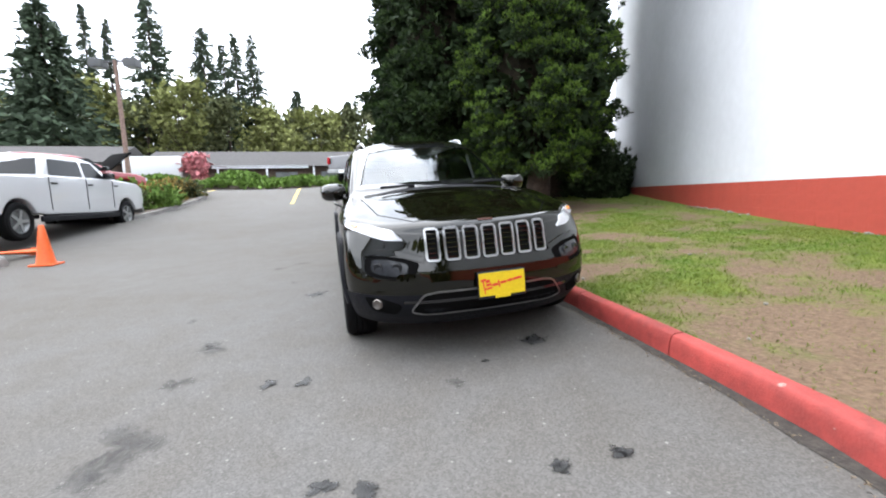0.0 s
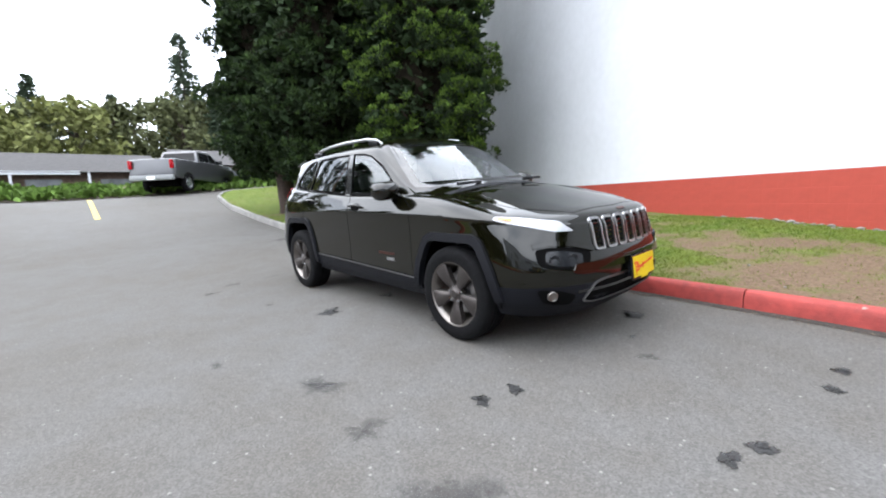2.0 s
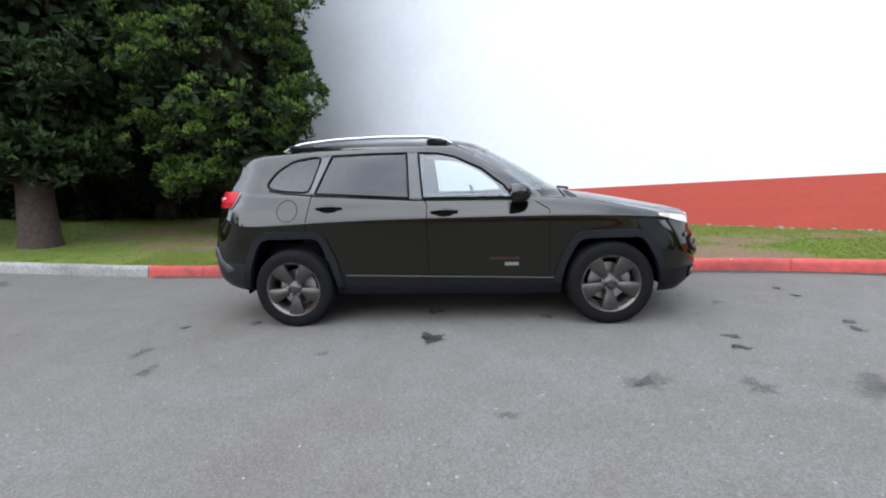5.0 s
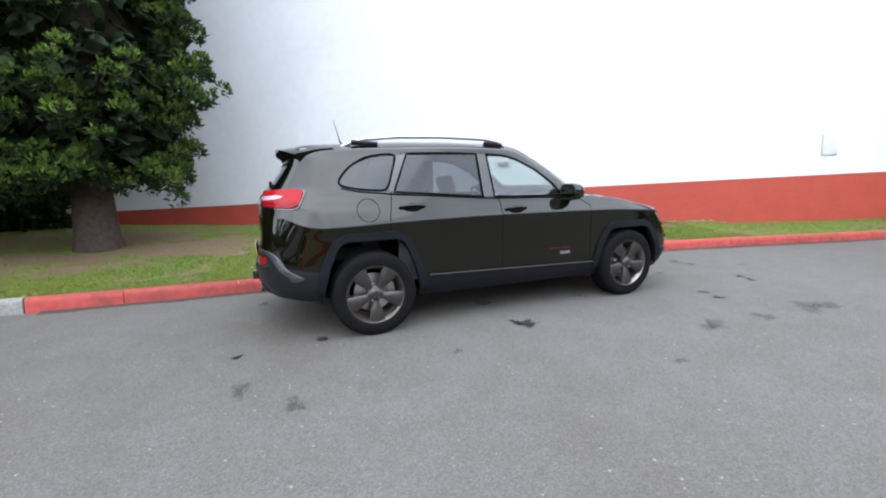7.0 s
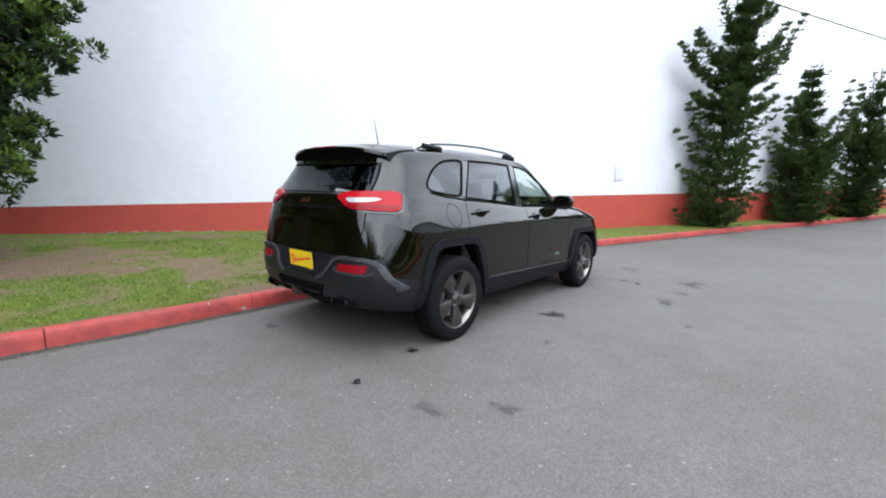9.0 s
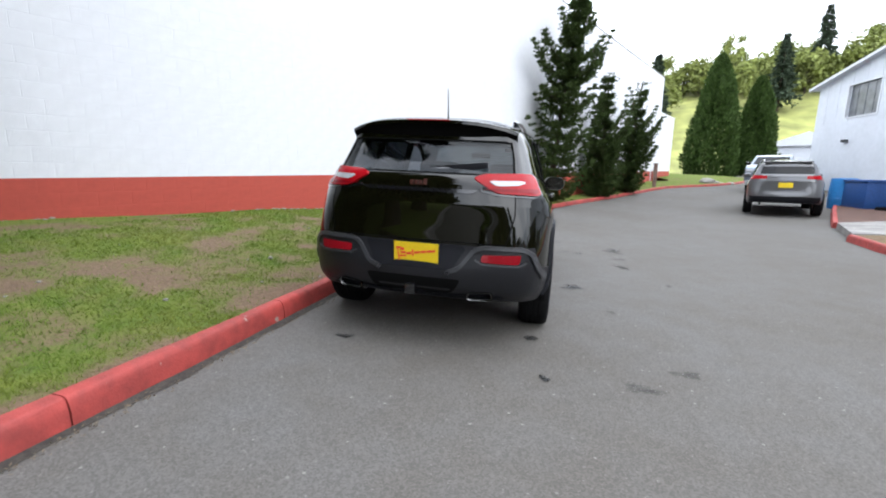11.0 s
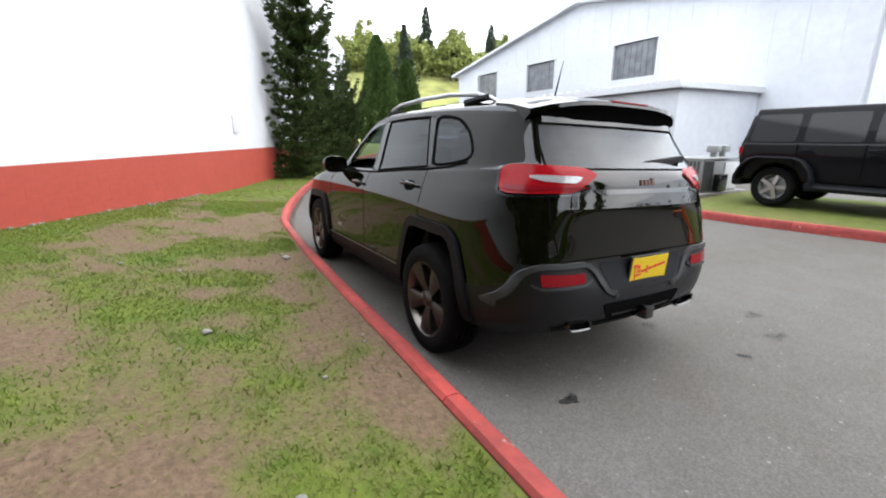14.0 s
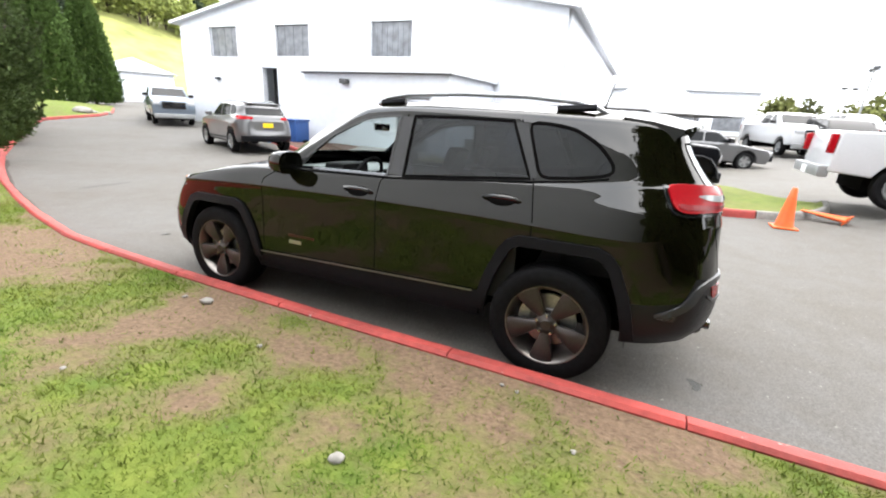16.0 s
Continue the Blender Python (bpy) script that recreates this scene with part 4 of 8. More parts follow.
def cut(bm, poly, view, wanted):
    """Cuts a convex outline into a shell and returns the faces within it; wanted tells the faces that may be cut."""
    poly = [tuple(p) for p in poly]
    xs, ys = [p[0] for p in poly], [p[1] for p in poly]

    def near():
        out = []
        for f in bm.faces:
            if wanted(f):
                q = [view.flat(v.co) for v in f.verts]
                if max(p[0] for p in q) > min(xs) and min(p[0] for p in q) < max(xs) and max(p[1] for p in q) > min(ys) and min(p[1] for p in q) < max(ys):
                    out.append(f)
        return out

    for (x0, y0), (x1, y1) in zip(poly, poly[1:] + poly[:1]):
        fs = near()
        geom = list({v for f in fs for v in f.verts} | {e for f in fs for e in f.edges} | set(fs))
        no = view.w.cross((x1 - x0) * view.r + (y1 - y0) * view.u)
        bmesh.ops.bisect_plane(bm, geom=geom, plane_co=view.place(x0, y0), plane_no=no, dist=1e-5)
    return [f for f in near() if inside(poly, *view.flat(f.calc_center_median()))]


def taken(bm, faces):
    """The given faces, taken out of a shell into one of their own."""
    out, made = bmesh.new(), {}
    for f in faces:
        out.faces.new([made.setdefault(v, None) or made.update({v: out.verts.new(v.co)}) or made[v] for v in f.verts])
    bmesh.ops.delete(bm, geom=faces, context="FACES")
    return out


def dense(poly, step=0.03, closed=True):
    out = []
    for (x0, y0), (x1, y1) in zip(poly, poly[1:] + (poly[:1] if closed else [])):
        n = max(1, round(math.hypot(x1 - x0, y1 - y0) / step))
        out += [(lerp(x0, x1, k / n), lerp(y0, y1, k / n)) for k in range(n)]
    return out if closed else out + [tuple(poly[-1])]


def rounded(poly, r=0.03, n=4):
    """An outline with its corners rounded."""
    out = []
    for a, p, b in zip(poly[-1:] + poly[:-1], poly, poly[1:] + poly[:1]):
        a, p, b = Vector(a), Vector(p), Vector(b)
        d0, d1 = min(r, (a - p).length * 0.45), min(r, (b - p).length * 0.45)
        s, e = p + (a - p).normalized() * d0, p + (b - p).normalized() * d1
        for k in range(n + 1):
            f = k / n
            out.append(tuple((1 - f) ** 2 * s + 2 * f * (1 - f) * p + f * f * e))
    return out


class Skin:
    """A body that outlines are thrown on."""

    def __init__(self, bm):
        self.tree = BVHTree.FromBMesh(bm)

    def hit(self, view, a, b, lift=0.0):
        p, n, _, _ = self.tree.ray_cast(view.place(a, b), view.w)
        if p is None:
            p, n, _, _ = self.tree.find_nearest(view.place(a, b) + 2.2 * view.w)
        n = n if n.dot(view.w) < 0 else -n
        return p + n * lift

    def patch(self, poly, view, lift=0.004, depth=0.02, step=0.05, follow=1.0):
        """A panel of an outline that lies on the body, with edges that go into it."""
        poly = dense(poly, step)
        bm = bmesh.new()
        face = bm.faces.new([bm.verts.new((a, b, 0)) for a, b in poly])
        xs, ys = [p[0] for p in poly], [p[1] for p in poly]
        for axis, lo, hi in ((0, min(xs), max(xs)), (1, min(ys), max(ys))):
            k = lo + step
            while k < hi - step * 0.3:
                co, no = [0, 0, 0], [0, 0, 0]
                co[axis], no[axis] = k, 1
                bmesh.ops.bisect_plane(bm, geom=list(bm.verts) + list(bm.edges) + list(bm.faces), plane_co=co, plane_no=no, dist=1e-5)
                k += step
        rim = [e for e in bm.edges if e.is_boundary]
        for v in bm.verts:
            v.co = self.hit(view, v.co.x, v.co.y, lift)
        if depth:
            r = bmesh.ops.extrude_edge_only(bm, edges=rim)
            for v in r["geom"]:
                if isinstance(v, bmesh.types.BMVert):
                    v.co += view.w * depth
        bmesh.ops.recalc_face_normals(bm, faces=bm.faces)
        mid = sum((f.normal.dot(view.w) * f.calc_area() for f in bm.faces))
        if mid > 0:
            bmesh.ops.reverse_faces(bm, faces=bm.faces)
        return bm

    def ribbon(self, line, view, width, lift=0.003, depth=0.012, closed=True, step=0.03, bm=None, inner=0.0):
        """A band along a line on the body: it covers the line from its inner to its outer width."""
        line = dense(line, step, closed)
        bm = bm or bmesh.new()
        n, prof = len(line), []
        for i, p in enumerate(line):
            a = line[(i - 1) % n] if closed or i else p
            b = line[(i + 1) % n] if closed or i < n - 1 else p
            d = (Vector(b) - Vector(a)).normalized()
            o = Vector((d.y, -d.x))
            prof.append([Vector(p) - o * (inner or width / 2), Vector(p) + o * (width / 2)])
        rows = []
        for p0, p1 in prof:
            a, b = self.hit(view, *p0, lift), self.hit(view, *p1, lift)
            rows.append([bm.verts.new(q) for q in (a + view.w * depth, a, b, b + view.w * depth)])
        for i in range(n if closed else n - 1):
            r0, r1 = rows[i], rows[(i + 1) % n]
            for k in range(3):
                bm.faces.new((r0[k], r1[k], r1[k + 1], r0[k + 1]))
        bmesh.ops.recalc_face_normals(bm, faces=bm.faces)
        return bm


def flip(poly, s):
    """An outline of the front or rear view, for the car's side s."""
    return [(s * a, b) for a, b in (poly if s > 0 else poly[::-1])]


def arch(x, k, low):
    """A wheel arch with a flat top and chamfered shoulders, taller at the rear; k is its share of the flare's outer size."""
    rise = 0.06 if x < 0 else 0.0
    pts = [(0.455, low), (0.435, 0.46), (0.395, 0.58), (0.325, 0.71), (0.285, 0.765), (0.22, 0.795), (-0.22, 0.795), (-0.29, 0.765), (-0.335, 0.71), (-0.405, 0.58), (-0.445, 0.46), (-0.465, low)]
    return [(x + a * k, 0.36 + (b - 0.36) * k + rise * ramp(b, 0.46, 0.71)) for a, b in pts]


ARCH_F = arch(1.354, 0.875, 0.15)
ARCH_R = arch(-1.354, 0.875, 0.15)
WIN_FRONT = [(0.585, 1.087), (0.49, 1.195), (0.31, 1.335), (0.09, 1.443), (-0.05, 1.475), (-0.225, 1.487), (-0.19, 1.103)]
WIN_REAR = [(-0.31, 1.108), (-0.325, 1.489), (-0.65, 1.495), (-0.985, 1.49), (-1.135, 1.172)]
WIN_QUARTER = [(-1.19, 1.182), (-1.075, 1.487), (-1.2, 1.484), (-1.34, 1.462), (-1.48, 1.385), (-1.58, 1.275), (-1.565, 1.228), (-1.4, 1.198)]
WIN_QUARTER = rounded(WIN_QUARTER, 0.05, 2)
WINDSCREEN = [(-0.70, 1.142), (0.70, 1.142), (0.635, 1.33), (0.55, 1.513), (0.33, 1.546), (-0.33, 1.546), (-0.55, 1.513), (-0.635, 1.33)]
BACKLIGHT = [(-0.61, 1.2), (0.61, 1.2), (0.592, 1.31), (0.562, 1.42), (-0.562, 1.42), (-0.592, 1.31)]


def build_wheel(parent, x, y, s):
    """A wheel at a hub; s tells the side that its face looks to."""
    def put(name, bm, m, label="", under=None):
        if s < 0:
            bmesh.ops.scale(bm, vec=(1, -1, 1), verts=bm.verts)
            bmesh.ops.reverse_faces(bm, faces=bm.faces)
        bmesh.ops.translate(bm, verts=bm.verts, vec=(x, y, 0.352))
        return part(name, bm, m, under or parent, label)

    tyre = lathe([(0.235, -0.105), (0.245, -0.112), (0.29, -0.117), (0.325, -0.112), (0.343, -0.095), (0.349, -0.07), (0.351, -0.045), (0.342, -0.043), (0.342, -0.035), (0.352, -0.033), (0.352, -0.004), (0.343, -0.003), (0.343, 0.005), (0.352, 0.007), (0.352, 0.034), (0.342, 0.036), (0.342, 0.044), (0.351, 0.046), (0.349, 0.07), (0.343, 0.095), (0.333, 0.106), (0.325, 0.112), (0.30, 0.116), (0.29, 0.118), (0.262, 0.114), (0.245, 0.112), (0.235, 0.105), (0.235, -0.105)], 56)
    wheel = put("wheel", tyre, M_TYRE, "black road tyre on a bronze alloy wheel")
    rim = lathe([(0.236, -0.1), (0.205, -0.09), (0.2, 0.02), (0.212, 0.075), (0.228, 0.098), (0.2345, 0.108), (0.2415, 0.109), (0.2425, 0.1), (0.236, 0.095)], 56)
    put("rim", rim, M_BRONZE_LIGHT, "pale bronze rim lip", wheel)
    for k in range(5):
        bm = bmesh.new()
        prof = ((0.03, 0.026, 0.078), (0.07, 0.027, 0.084), (0.105, 0.038, 0.094), (0.15, 0.052, 0.1), (0.2, 0.064, 0.104), (0.231, 0.07, 0.1))
        rows = []
        for r, w, h in prof:
            rows.append([bm.verts.new((r, h - 0.045, -w)), bm.verts.new((r, h - 0.006, -w)), bm.verts.new((r, h, -w * 0.82)), bm.verts.new((r, h + 0.004, 0)), bm.verts.new((r, h, w * 0.82)), bm.verts.new((r, h - 0.006, w)), bm.verts.new((r, h - 0.045, w))])
        for a, b in zip(rows, rows[1:]):
            for j in range(6):
                bm.faces.new((a[j], b[j], b[j + 1], a[j + 1]))
        bmesh.ops.recalc_face_normals(bm, faces=bm.faces)
        bmesh.ops.rotate(bm, verts=bm.verts, cent=(0, 0, 0), matrix=Matrix.Rotation(k * math.tau / 5 + 0.3, 3, "Y"))
        put("spoke", bm, M_BRONZE, "", wheel)
        bm = lathe([(0.0, 0.1), (0.008, 0.098), (0.0105, 0.09), (0.0105, 0.07)], 8)
        a = k * math.tau / 5 + 0.3 + math.pi / 5
        bmesh.ops.translate(bm, verts=bm.verts, vec=(0.057 * math.cos(a), 0, -0.057 * math.sin(a)))
        put("lug_nut", bm, M_CHROME, "", wheel)
    put("hub_cap", lathe([(0.0, 0.102), (0.03, 0.1), (0.035, 0.094), (0.066, 0.082), (0.072, 0.04)], 24), M_BRONZE, "", wheel)
    put("brake_disc", lathe([(0.0, 0.012), (0.07, 0.014), (0.072, 0.0), (0.16, 0.0), (0.16, -0.025), (0.0, -0.025)], 40), M_DISC, "", wheel)
    cal = bmesh.new()
    for k in range(6):
        a = -0.35 + k * 0.14
        box(cal, 0.115, 0.178, -0.04, 0.03, -0.016, 0.016, m=Matrix.Rotation(a, 4, "Y"))
    put("brake_calliper", cal, M_DISC, "", wheel)


def plate(parent, x, z, s, lean, y=0.0):
    """A yellow dealer plate in a black surround, with red script shown as bars."""
    m = Matrix.Translation((x, y, z)) @ pose(0, 0, 0, 0, 0, 90 * s) @ pose(0, 0, 0, lean, 0, 0)
    fr = part("plate_surround", new_box(-0.162, 0.162, -0.004, 0.012, -0.085, 0.085, bevel=0.005, m=m), M_GLOSS_BLACK, parent)
    part("licence_plate", new_box(-0.152, 0.152, -0.0075, -0.004, -0.068, 0.076, m=m), M_YELLOW, fr, "yellow dealer plate with red script bars")
    for i, (a, b, c, d) in enumerate(((-0.135, 0.055, -0.10, 0.045), (-0.125, 0.05, -0.118, -0.035), (-0.105, 0.02, -0.07, 0.008), (-0.066, 0.012, -0.03, 0.0), (-0.026, 0.028, -0.016, -0.012), (-0.01, 0.014, 0.03, 0.003), (0.035, 0.016, 0.07, 0.004), (0.075, 0.016, 0.135, 0.005), (-0.105, 0.045, -0.078, 0.03), (-0.12, -0.004, -0.07, -0.012))):
        part("script_bar", new_box(a, c, -0.0092, -0.0075, min(b, d) - 0.002, max(b, d) + 0.002, m=m @ pose(0, 0, 0, 0, -8, 0)), M_PLATE_RED, fr)
    part("lower_bar", new_box(-0.05, 0.05, -0.0092, -0.004, -0.084, -0.062, m=m), M_YELLOW, fr)


def seat(parent, x, y, w=0.25, lean=18, label="dark cloth car seat"):
    bm = new_box(-0.24, 0.26, -w, w, 0.0, 0.16, bevel=0.05, m=Matrix.Translation((x, y, 0.42)) @ pose(0, 0, 0, 0, -8, 0))
    s = part("seat", bm, M_CABIN, parent, label)
    back = Matrix.Translation((x - 0.22, y, 0.52)) @ pose(0, 0, 0, 0, -lean, 0)
    part("backrest", new_box(-0.07, 0.07, -w * 0.95, w * 0.95, 0.0, 0.6, bevel=0.05, m=back), M_CABIN, s)
    part("headrest", new_box(-0.05, 0.05, -0.13, 0.13, 0.64, 0.82, bevel=0.045, m=back), M_CABIN, s)


def build_car():
    car = thing("parked_suv", "dark olive green SUV parked by the red kerb, one window open", "car")
    bm = body_mesh(LOOPS)
    skin = Skin(bm)
    side = {s: (lambda f, s=s: f.calc_center_median().y * s > 0.45 and abs(f.normal.y) > 0.12) for s in (1, -1)}
    for s in (1, -1):
        v = SIDE[s]
        for poly in (WIN_FRONT, WIN_REAR, WIN_QUARTER):
            bmesh.ops.delete(bm, geom=cut(bm, poly, v, lambda f, s=s: f.calc_center_median().y * s > 0.4), context="FACES")
        for poly in (ARCH_F, ARCH_R):
            bmesh.ops.delete(bm, geom=cut(bm, poly, v, lambda f, s=s: f.calc_center_median().y * s > 0.55), context="FACES")
    bmesh.ops.delete(bm, geom=cut(bm, WINDSCREEN, FRONT, lambda f: f.calc_center_median().x > 0.1 and f.calc_center_median().z > 1.1), context="FACES")
    bmesh.ops.delete(bm, geom=cut(bm, BACKLIGHT, REAR, lambda f: f.calc_center_median().x < -1.7), context="FACES")
    # the lower cladding: sills, bumpers
    clads = []
    for s in (1, -1):
        clads.append(cut(bm, [(-1.0, 0.2), (1.0, 0.2), (1.0, 0.415), (-1.0, 0.475)], SIDE[s], lambda f, s=s: f.calc_center_median().y * s > 0.5))
        clads[-1] = taken(bm, clads[-1])
    front = taken(bm, cut(bm, [(-1, 0.2), (1, 0.2), (1, 0.47), (0.6, 0.465), (-0.6, 0.465), (-1, 0.47)], FRONT, lambda f: f.calc_center_median().x > 1.5))
    rear = taken(bm, cut(bm, [(-1, 0.2), (1, 0.2), (1, 0.505), (0.82, 0.62), (0.78, 0.745), (-0.78, 0.745), (-0.82, 0.62), (-1, 0.505)], REAR, lambda f: f.calc_center_median().x < -1.5))
    doors = {}
    for s in (1, -1):
        doors[s, "front_door"] = taken(bm, cut(bm, [(0.86, 0.40), (0.86, 0.98), (0.73, 1.062), (-0.155, 1.087), (-0.155, 0.44)], SIDE[s], side[s]))
        doors[s, "rear_door"] = taken(bm, cut(bm, [(-0.155, 0.44), (-0.155, 1.087), (-1.165, 1.155), (-1.2, 0.9), (-0.98, 0.6), (-0.88, 0.44)], SIDE[s], side[s]))
    bonnet = taken(bm, cut(bm, [(2.06, -0.44), (2.10, 0), (2.06, 0.44), (1.75, 0.635), (1.12, 0.70), (1.06, 0.5), (1.13, 0), (1.06, -0.5), (1.12, -0.70), (1.75, -0.635)], TOP, lambda f: f.calc_center_median().z > 0.93 and f.calc_center_median().x > 0.8 and f.normal.z > 0.5))
    gate = taken(bm, cut(bm, [(-0.6, 0.76), (0.6, 0.76), (0.64, 0.95), (0.62, 1.2), (-0.62, 1.2), (-0.64, 0.95)], REAR, lambda f: f.calc_center_median().x < -1.7))
    shell = part("body", bm, M_PAINT, car, "dark olive green painted steel body")
    for clad in clads:
        part("sill_cladding", clad, M_PLASTIC, car, "dark grey plastic cladding")
    part("front_bumper", front, M_PLASTIC, car, "dark grey plastic lower bumper")
    part("rear_bumper", rear, M_BUMPER, car, "dark grey plastic rear bumper")
    bonnet_ob = part("bonnet", bonnet, M_PAINT, car)
    gate_ob = part("tailgate", gate, M_PAINT, car)
    door_ob = {k: part(k[1], b, M_PAINT, car) for k, b in doors.items()}
    # floor pan and inner liners
    part("floor_pan", new_box(-1.8, 1.9, -0.6, 0.6, 0.29, 0.36), M_GAP, car)
    part("engine_bay", new_box(0.95, 2.0, -0.55, 0.55, 0.34, 0.86), M_GAP, car)
    for s in (1, -1):
        for x in (1.354, -1.354):
            bm = bmesh.new()
            ring = [(x + 0.43 * math.cos(a), 0.37 + (0.44 if x > 0 else 0.49) * math.sin(a)) for a in np.linspace(-0.12, math.pi + 0.12, 18)]
            r0 = [bm.verts.new((a, s * 0.875, b)) for a, b in ring]
            r1 = [bm.verts.new((a, s * 0.5, b)) for a, b in ring]
            for i in range(len(ring) - 1):
                bm.faces.new((r0[i], r0[i + 1], r1[i + 1], r1[i]))
            bm.faces.new(r1)
            part("wheel_liner", bm, M_GAP, car)
            build_wheel(car, x, s * 0.80, s)
        # wheel-arch flares
        for x0 in (1.354, -1.354):
            part("arch_flare", skin.ribbon(arch(x0, 0.94, 0.37), SIDE[s], 0.062, lift=0.022, depth=0.055, closed=False), M_PLASTIC, car, "dark grey plastic wheel-arch flare")
        # glazing and its dark surrounds
        for name, poly, mat, lab in (("front_window", WIN_FRONT, M_GLASS, "clear front door glass"), ("rear_window", WIN_REAR, M_DARKGLASS, "tinted rear door glass"), ("quarter_window", WIN_QUARTER, M_DARKGLASS, "tinted quarter glass")):
            if name == "front_window" and s > 0:
                # this pane is wound down into the door
                part("window_trim", skin.ribbon(poly, SIDE[s], 0.016, lift=0.003, depth=0.03, inner=0.008), M_GLOSS_BLACK, car, "black surround of the open window")
                continue
            win = part(name, skin.patch(poly, SIDE[s], lift=-0.004, depth=0), mat, car, lab)
            win.visible_shadow = False
            part("window_trim", skin.ribbon(poly, SIDE[s], 0.016, lift=0.003, depth=0.02, inner=0.008), M_GAP, win, "black window surround")
        part("belt_moulding", skin.ribbon([(0.70, 1.066), (-0.245, 1.088), (-1.14, 1.155), (-1.4, 1.18), (-1.56, 1.21)], SIDE[s], 0.009, lift=0.005, closed=False), M_GAP, car)
        part("pillar_cover", skin.patch([(-0.2, 1.105), (-0.3, 1.108), (-0.317, 1.482), (-0.235, 1.482)], SIDE[s], 0.002), M_GLOSS_BLACK, car)
        part("pillar_cover", skin.patch([(-1.145, 1.175), (-1.18, 1.18), (-1.07, 1.48), (-0.995, 1.483)], SIDE[s], 0.002), M_GLOSS_BLACK, car)
        # door gaps
        for line in ([(0.86, 0.47), (0.86, 0.98), (0.73, 1.062)], [(-0.155, 0.40), (-0.155, 1.06), (-0.19, 1.1), (-0.275, 1.5)], [(-1.03, 1.5), (-1.16, 1.17), (-1.2, 0.95), (-1.205, 0.86)], [(0.86, 0.424), (-0.155, 0.455), (-0.88, 0.475)]):
            part("door_gap", skin.ribbon(line, SIDE[s], 0.007, lift=0.0008, depth=0.004, closed=False), M_GAP, car)
        # a thin satin strip along the upper edge of the cladding
        part("sill_line", skin.ribbon([(0.90, 0.412), (-0.245, 0.446), (-0.88, 0.466)], SIDE[s], 0.009, lift=0.010, closed=False), M_SLOT, car, "thin bright sill line")
        # handles
        for key, x0, z0 in (("front_door", -0.005, 0.985), ("rear_door", -1.0, 1.045)):
            d = door_ob[s, key]
            part("handle_cup", skin.patch([(x0 + 0.085 * math.cos(a), z0 - 0.004 + 0.034 * math.sin(a)) for a in np.linspace(0, math.tau, 16)[:-1]], SIDE[s], 0.001, 0.004), M_GAP, d)
            b = bmesh.new()
            pts = [skin.hit(SIDE[s], x0 + dx, z0 + 0.004 - 0.03 * (dx / 0.11) ** 2 * 0.2, h) for dx, h in ((-0.112, 0.006), (-0.095, 0.026), (-0.04, 0.036), (0.04, 0.036), (0.095, 0.026), (0.112, 0.006))]
            tube(b, pts, [0.008, 0.012, 0.0125, 0.0125, 0.012, 0.008], 8)
            bmesh.ops.recalc_face_normals(b, faces=b.faces)
            part("handle", b, M_PAINT, d, "body-coloured door handle")
        # badges, shown as plain bars
        fd = door_ob[s, "front_door"]
        for k in range(8):
            a = 0.37 + 0.031 * k
            part("badge_bar", skin.patch([(a, 0.574), (a + 0.024, 0.574), (a + 0.024, 0.592), (a, 0.592)], SIDE[s], 0.003, 0.004), M_BADGE_RED, fd, "dull red badge bar")
        part("edition_badge", skin.patch([(0.49, 0.522), (0.605, 0.522), (0.605, 0.548), (0.49, 0.548)], SIDE[s], 0.003, 0.004), M_SATIN, fd)
        # mirror
        mir = part("door_mirror", mirror_mesh(s), M_PAINT, door_ob[s, "front_door"], "body-coloured door mirror")
        part("mirror_glass", new_box(0.545, 0.55, 0.90 * s - 0.085, 0.90 * s + 0.085, 1.06, 1.185, m=Matrix()), M_CHROME, mir)
        part("mirror_foot", new_tube([(0.62, 0.80 * s, 1.075), (0.61, 0.87 * s, 1.085)], [0.035, 0.03], 8), M_GLOSS_BLACK, mir)
        # roof rails
        b = bmesh.new()
        rail = [(0.06, 0.535, 1.565), (-0.02, 0.545, 1.607), (-0.18, 0.552, 1.632), (-0.6, 0.556, 1.645), (-1.0, 0.55, 1.64), (-1.3, 0.53, 1.618), (-1.42, 0.515, 1.59), (-1.50, 0.505, 1.555)]
        tube(b, [(x, s * y, z) for x, y, z in rail], [0.01, 0.015, 0.0155, 0.015, 0.015, 0.0155, 0.015, 0.01], 8)
        bmesh.ops.recalc_face_normals(b, faces=b.faces)
        rob = part("roof_rail", b, M_SATIN, car, "silver roof rail")
        for x0, x1 in ((0.02, -0.16), (-1.2, -1.42)):
            b = bmesh.new()
            tube(b, [(x0, s * 0.548, 1.575), (x1, s * 0.535, 1.59)], 0.022, 6)
            bmesh.ops.recalc_face_normals(b, faces=b.faces)
            part("rail_foot", b, M_PLASTIC, rob)
        # lamps
        head_lamps(car, skin, s)
        # tail lamps
        rv = corner(-1, s)
        tail = [(-1.26, 1.17), (-1.19, 1.197), (-0.95, 1.212), (-0.83, 1.21), (-0.79, 1.19), (-0.79, 1.085), (-0.84, 1.072), (-1.15, 1.085)]
        lamp = part("tail_lamp", skin.patch(rounded(tail, 0.03), rv, 0.012, 0.03), M_LENS_RED, car, "red tail lamp with clear inner strip")
        part("reverse_lens", skin.patch(rounded([(-1.185, 1.158), (-0.99, 1.17), (-0.935, 1.16), (-0.94, 1.148), (-1.0, 1.135), (-1.15, 1.13)], 0.02), rv, 0.016, 0.01), M_LENS_CLEAR, lamp, "clear reversing lens")
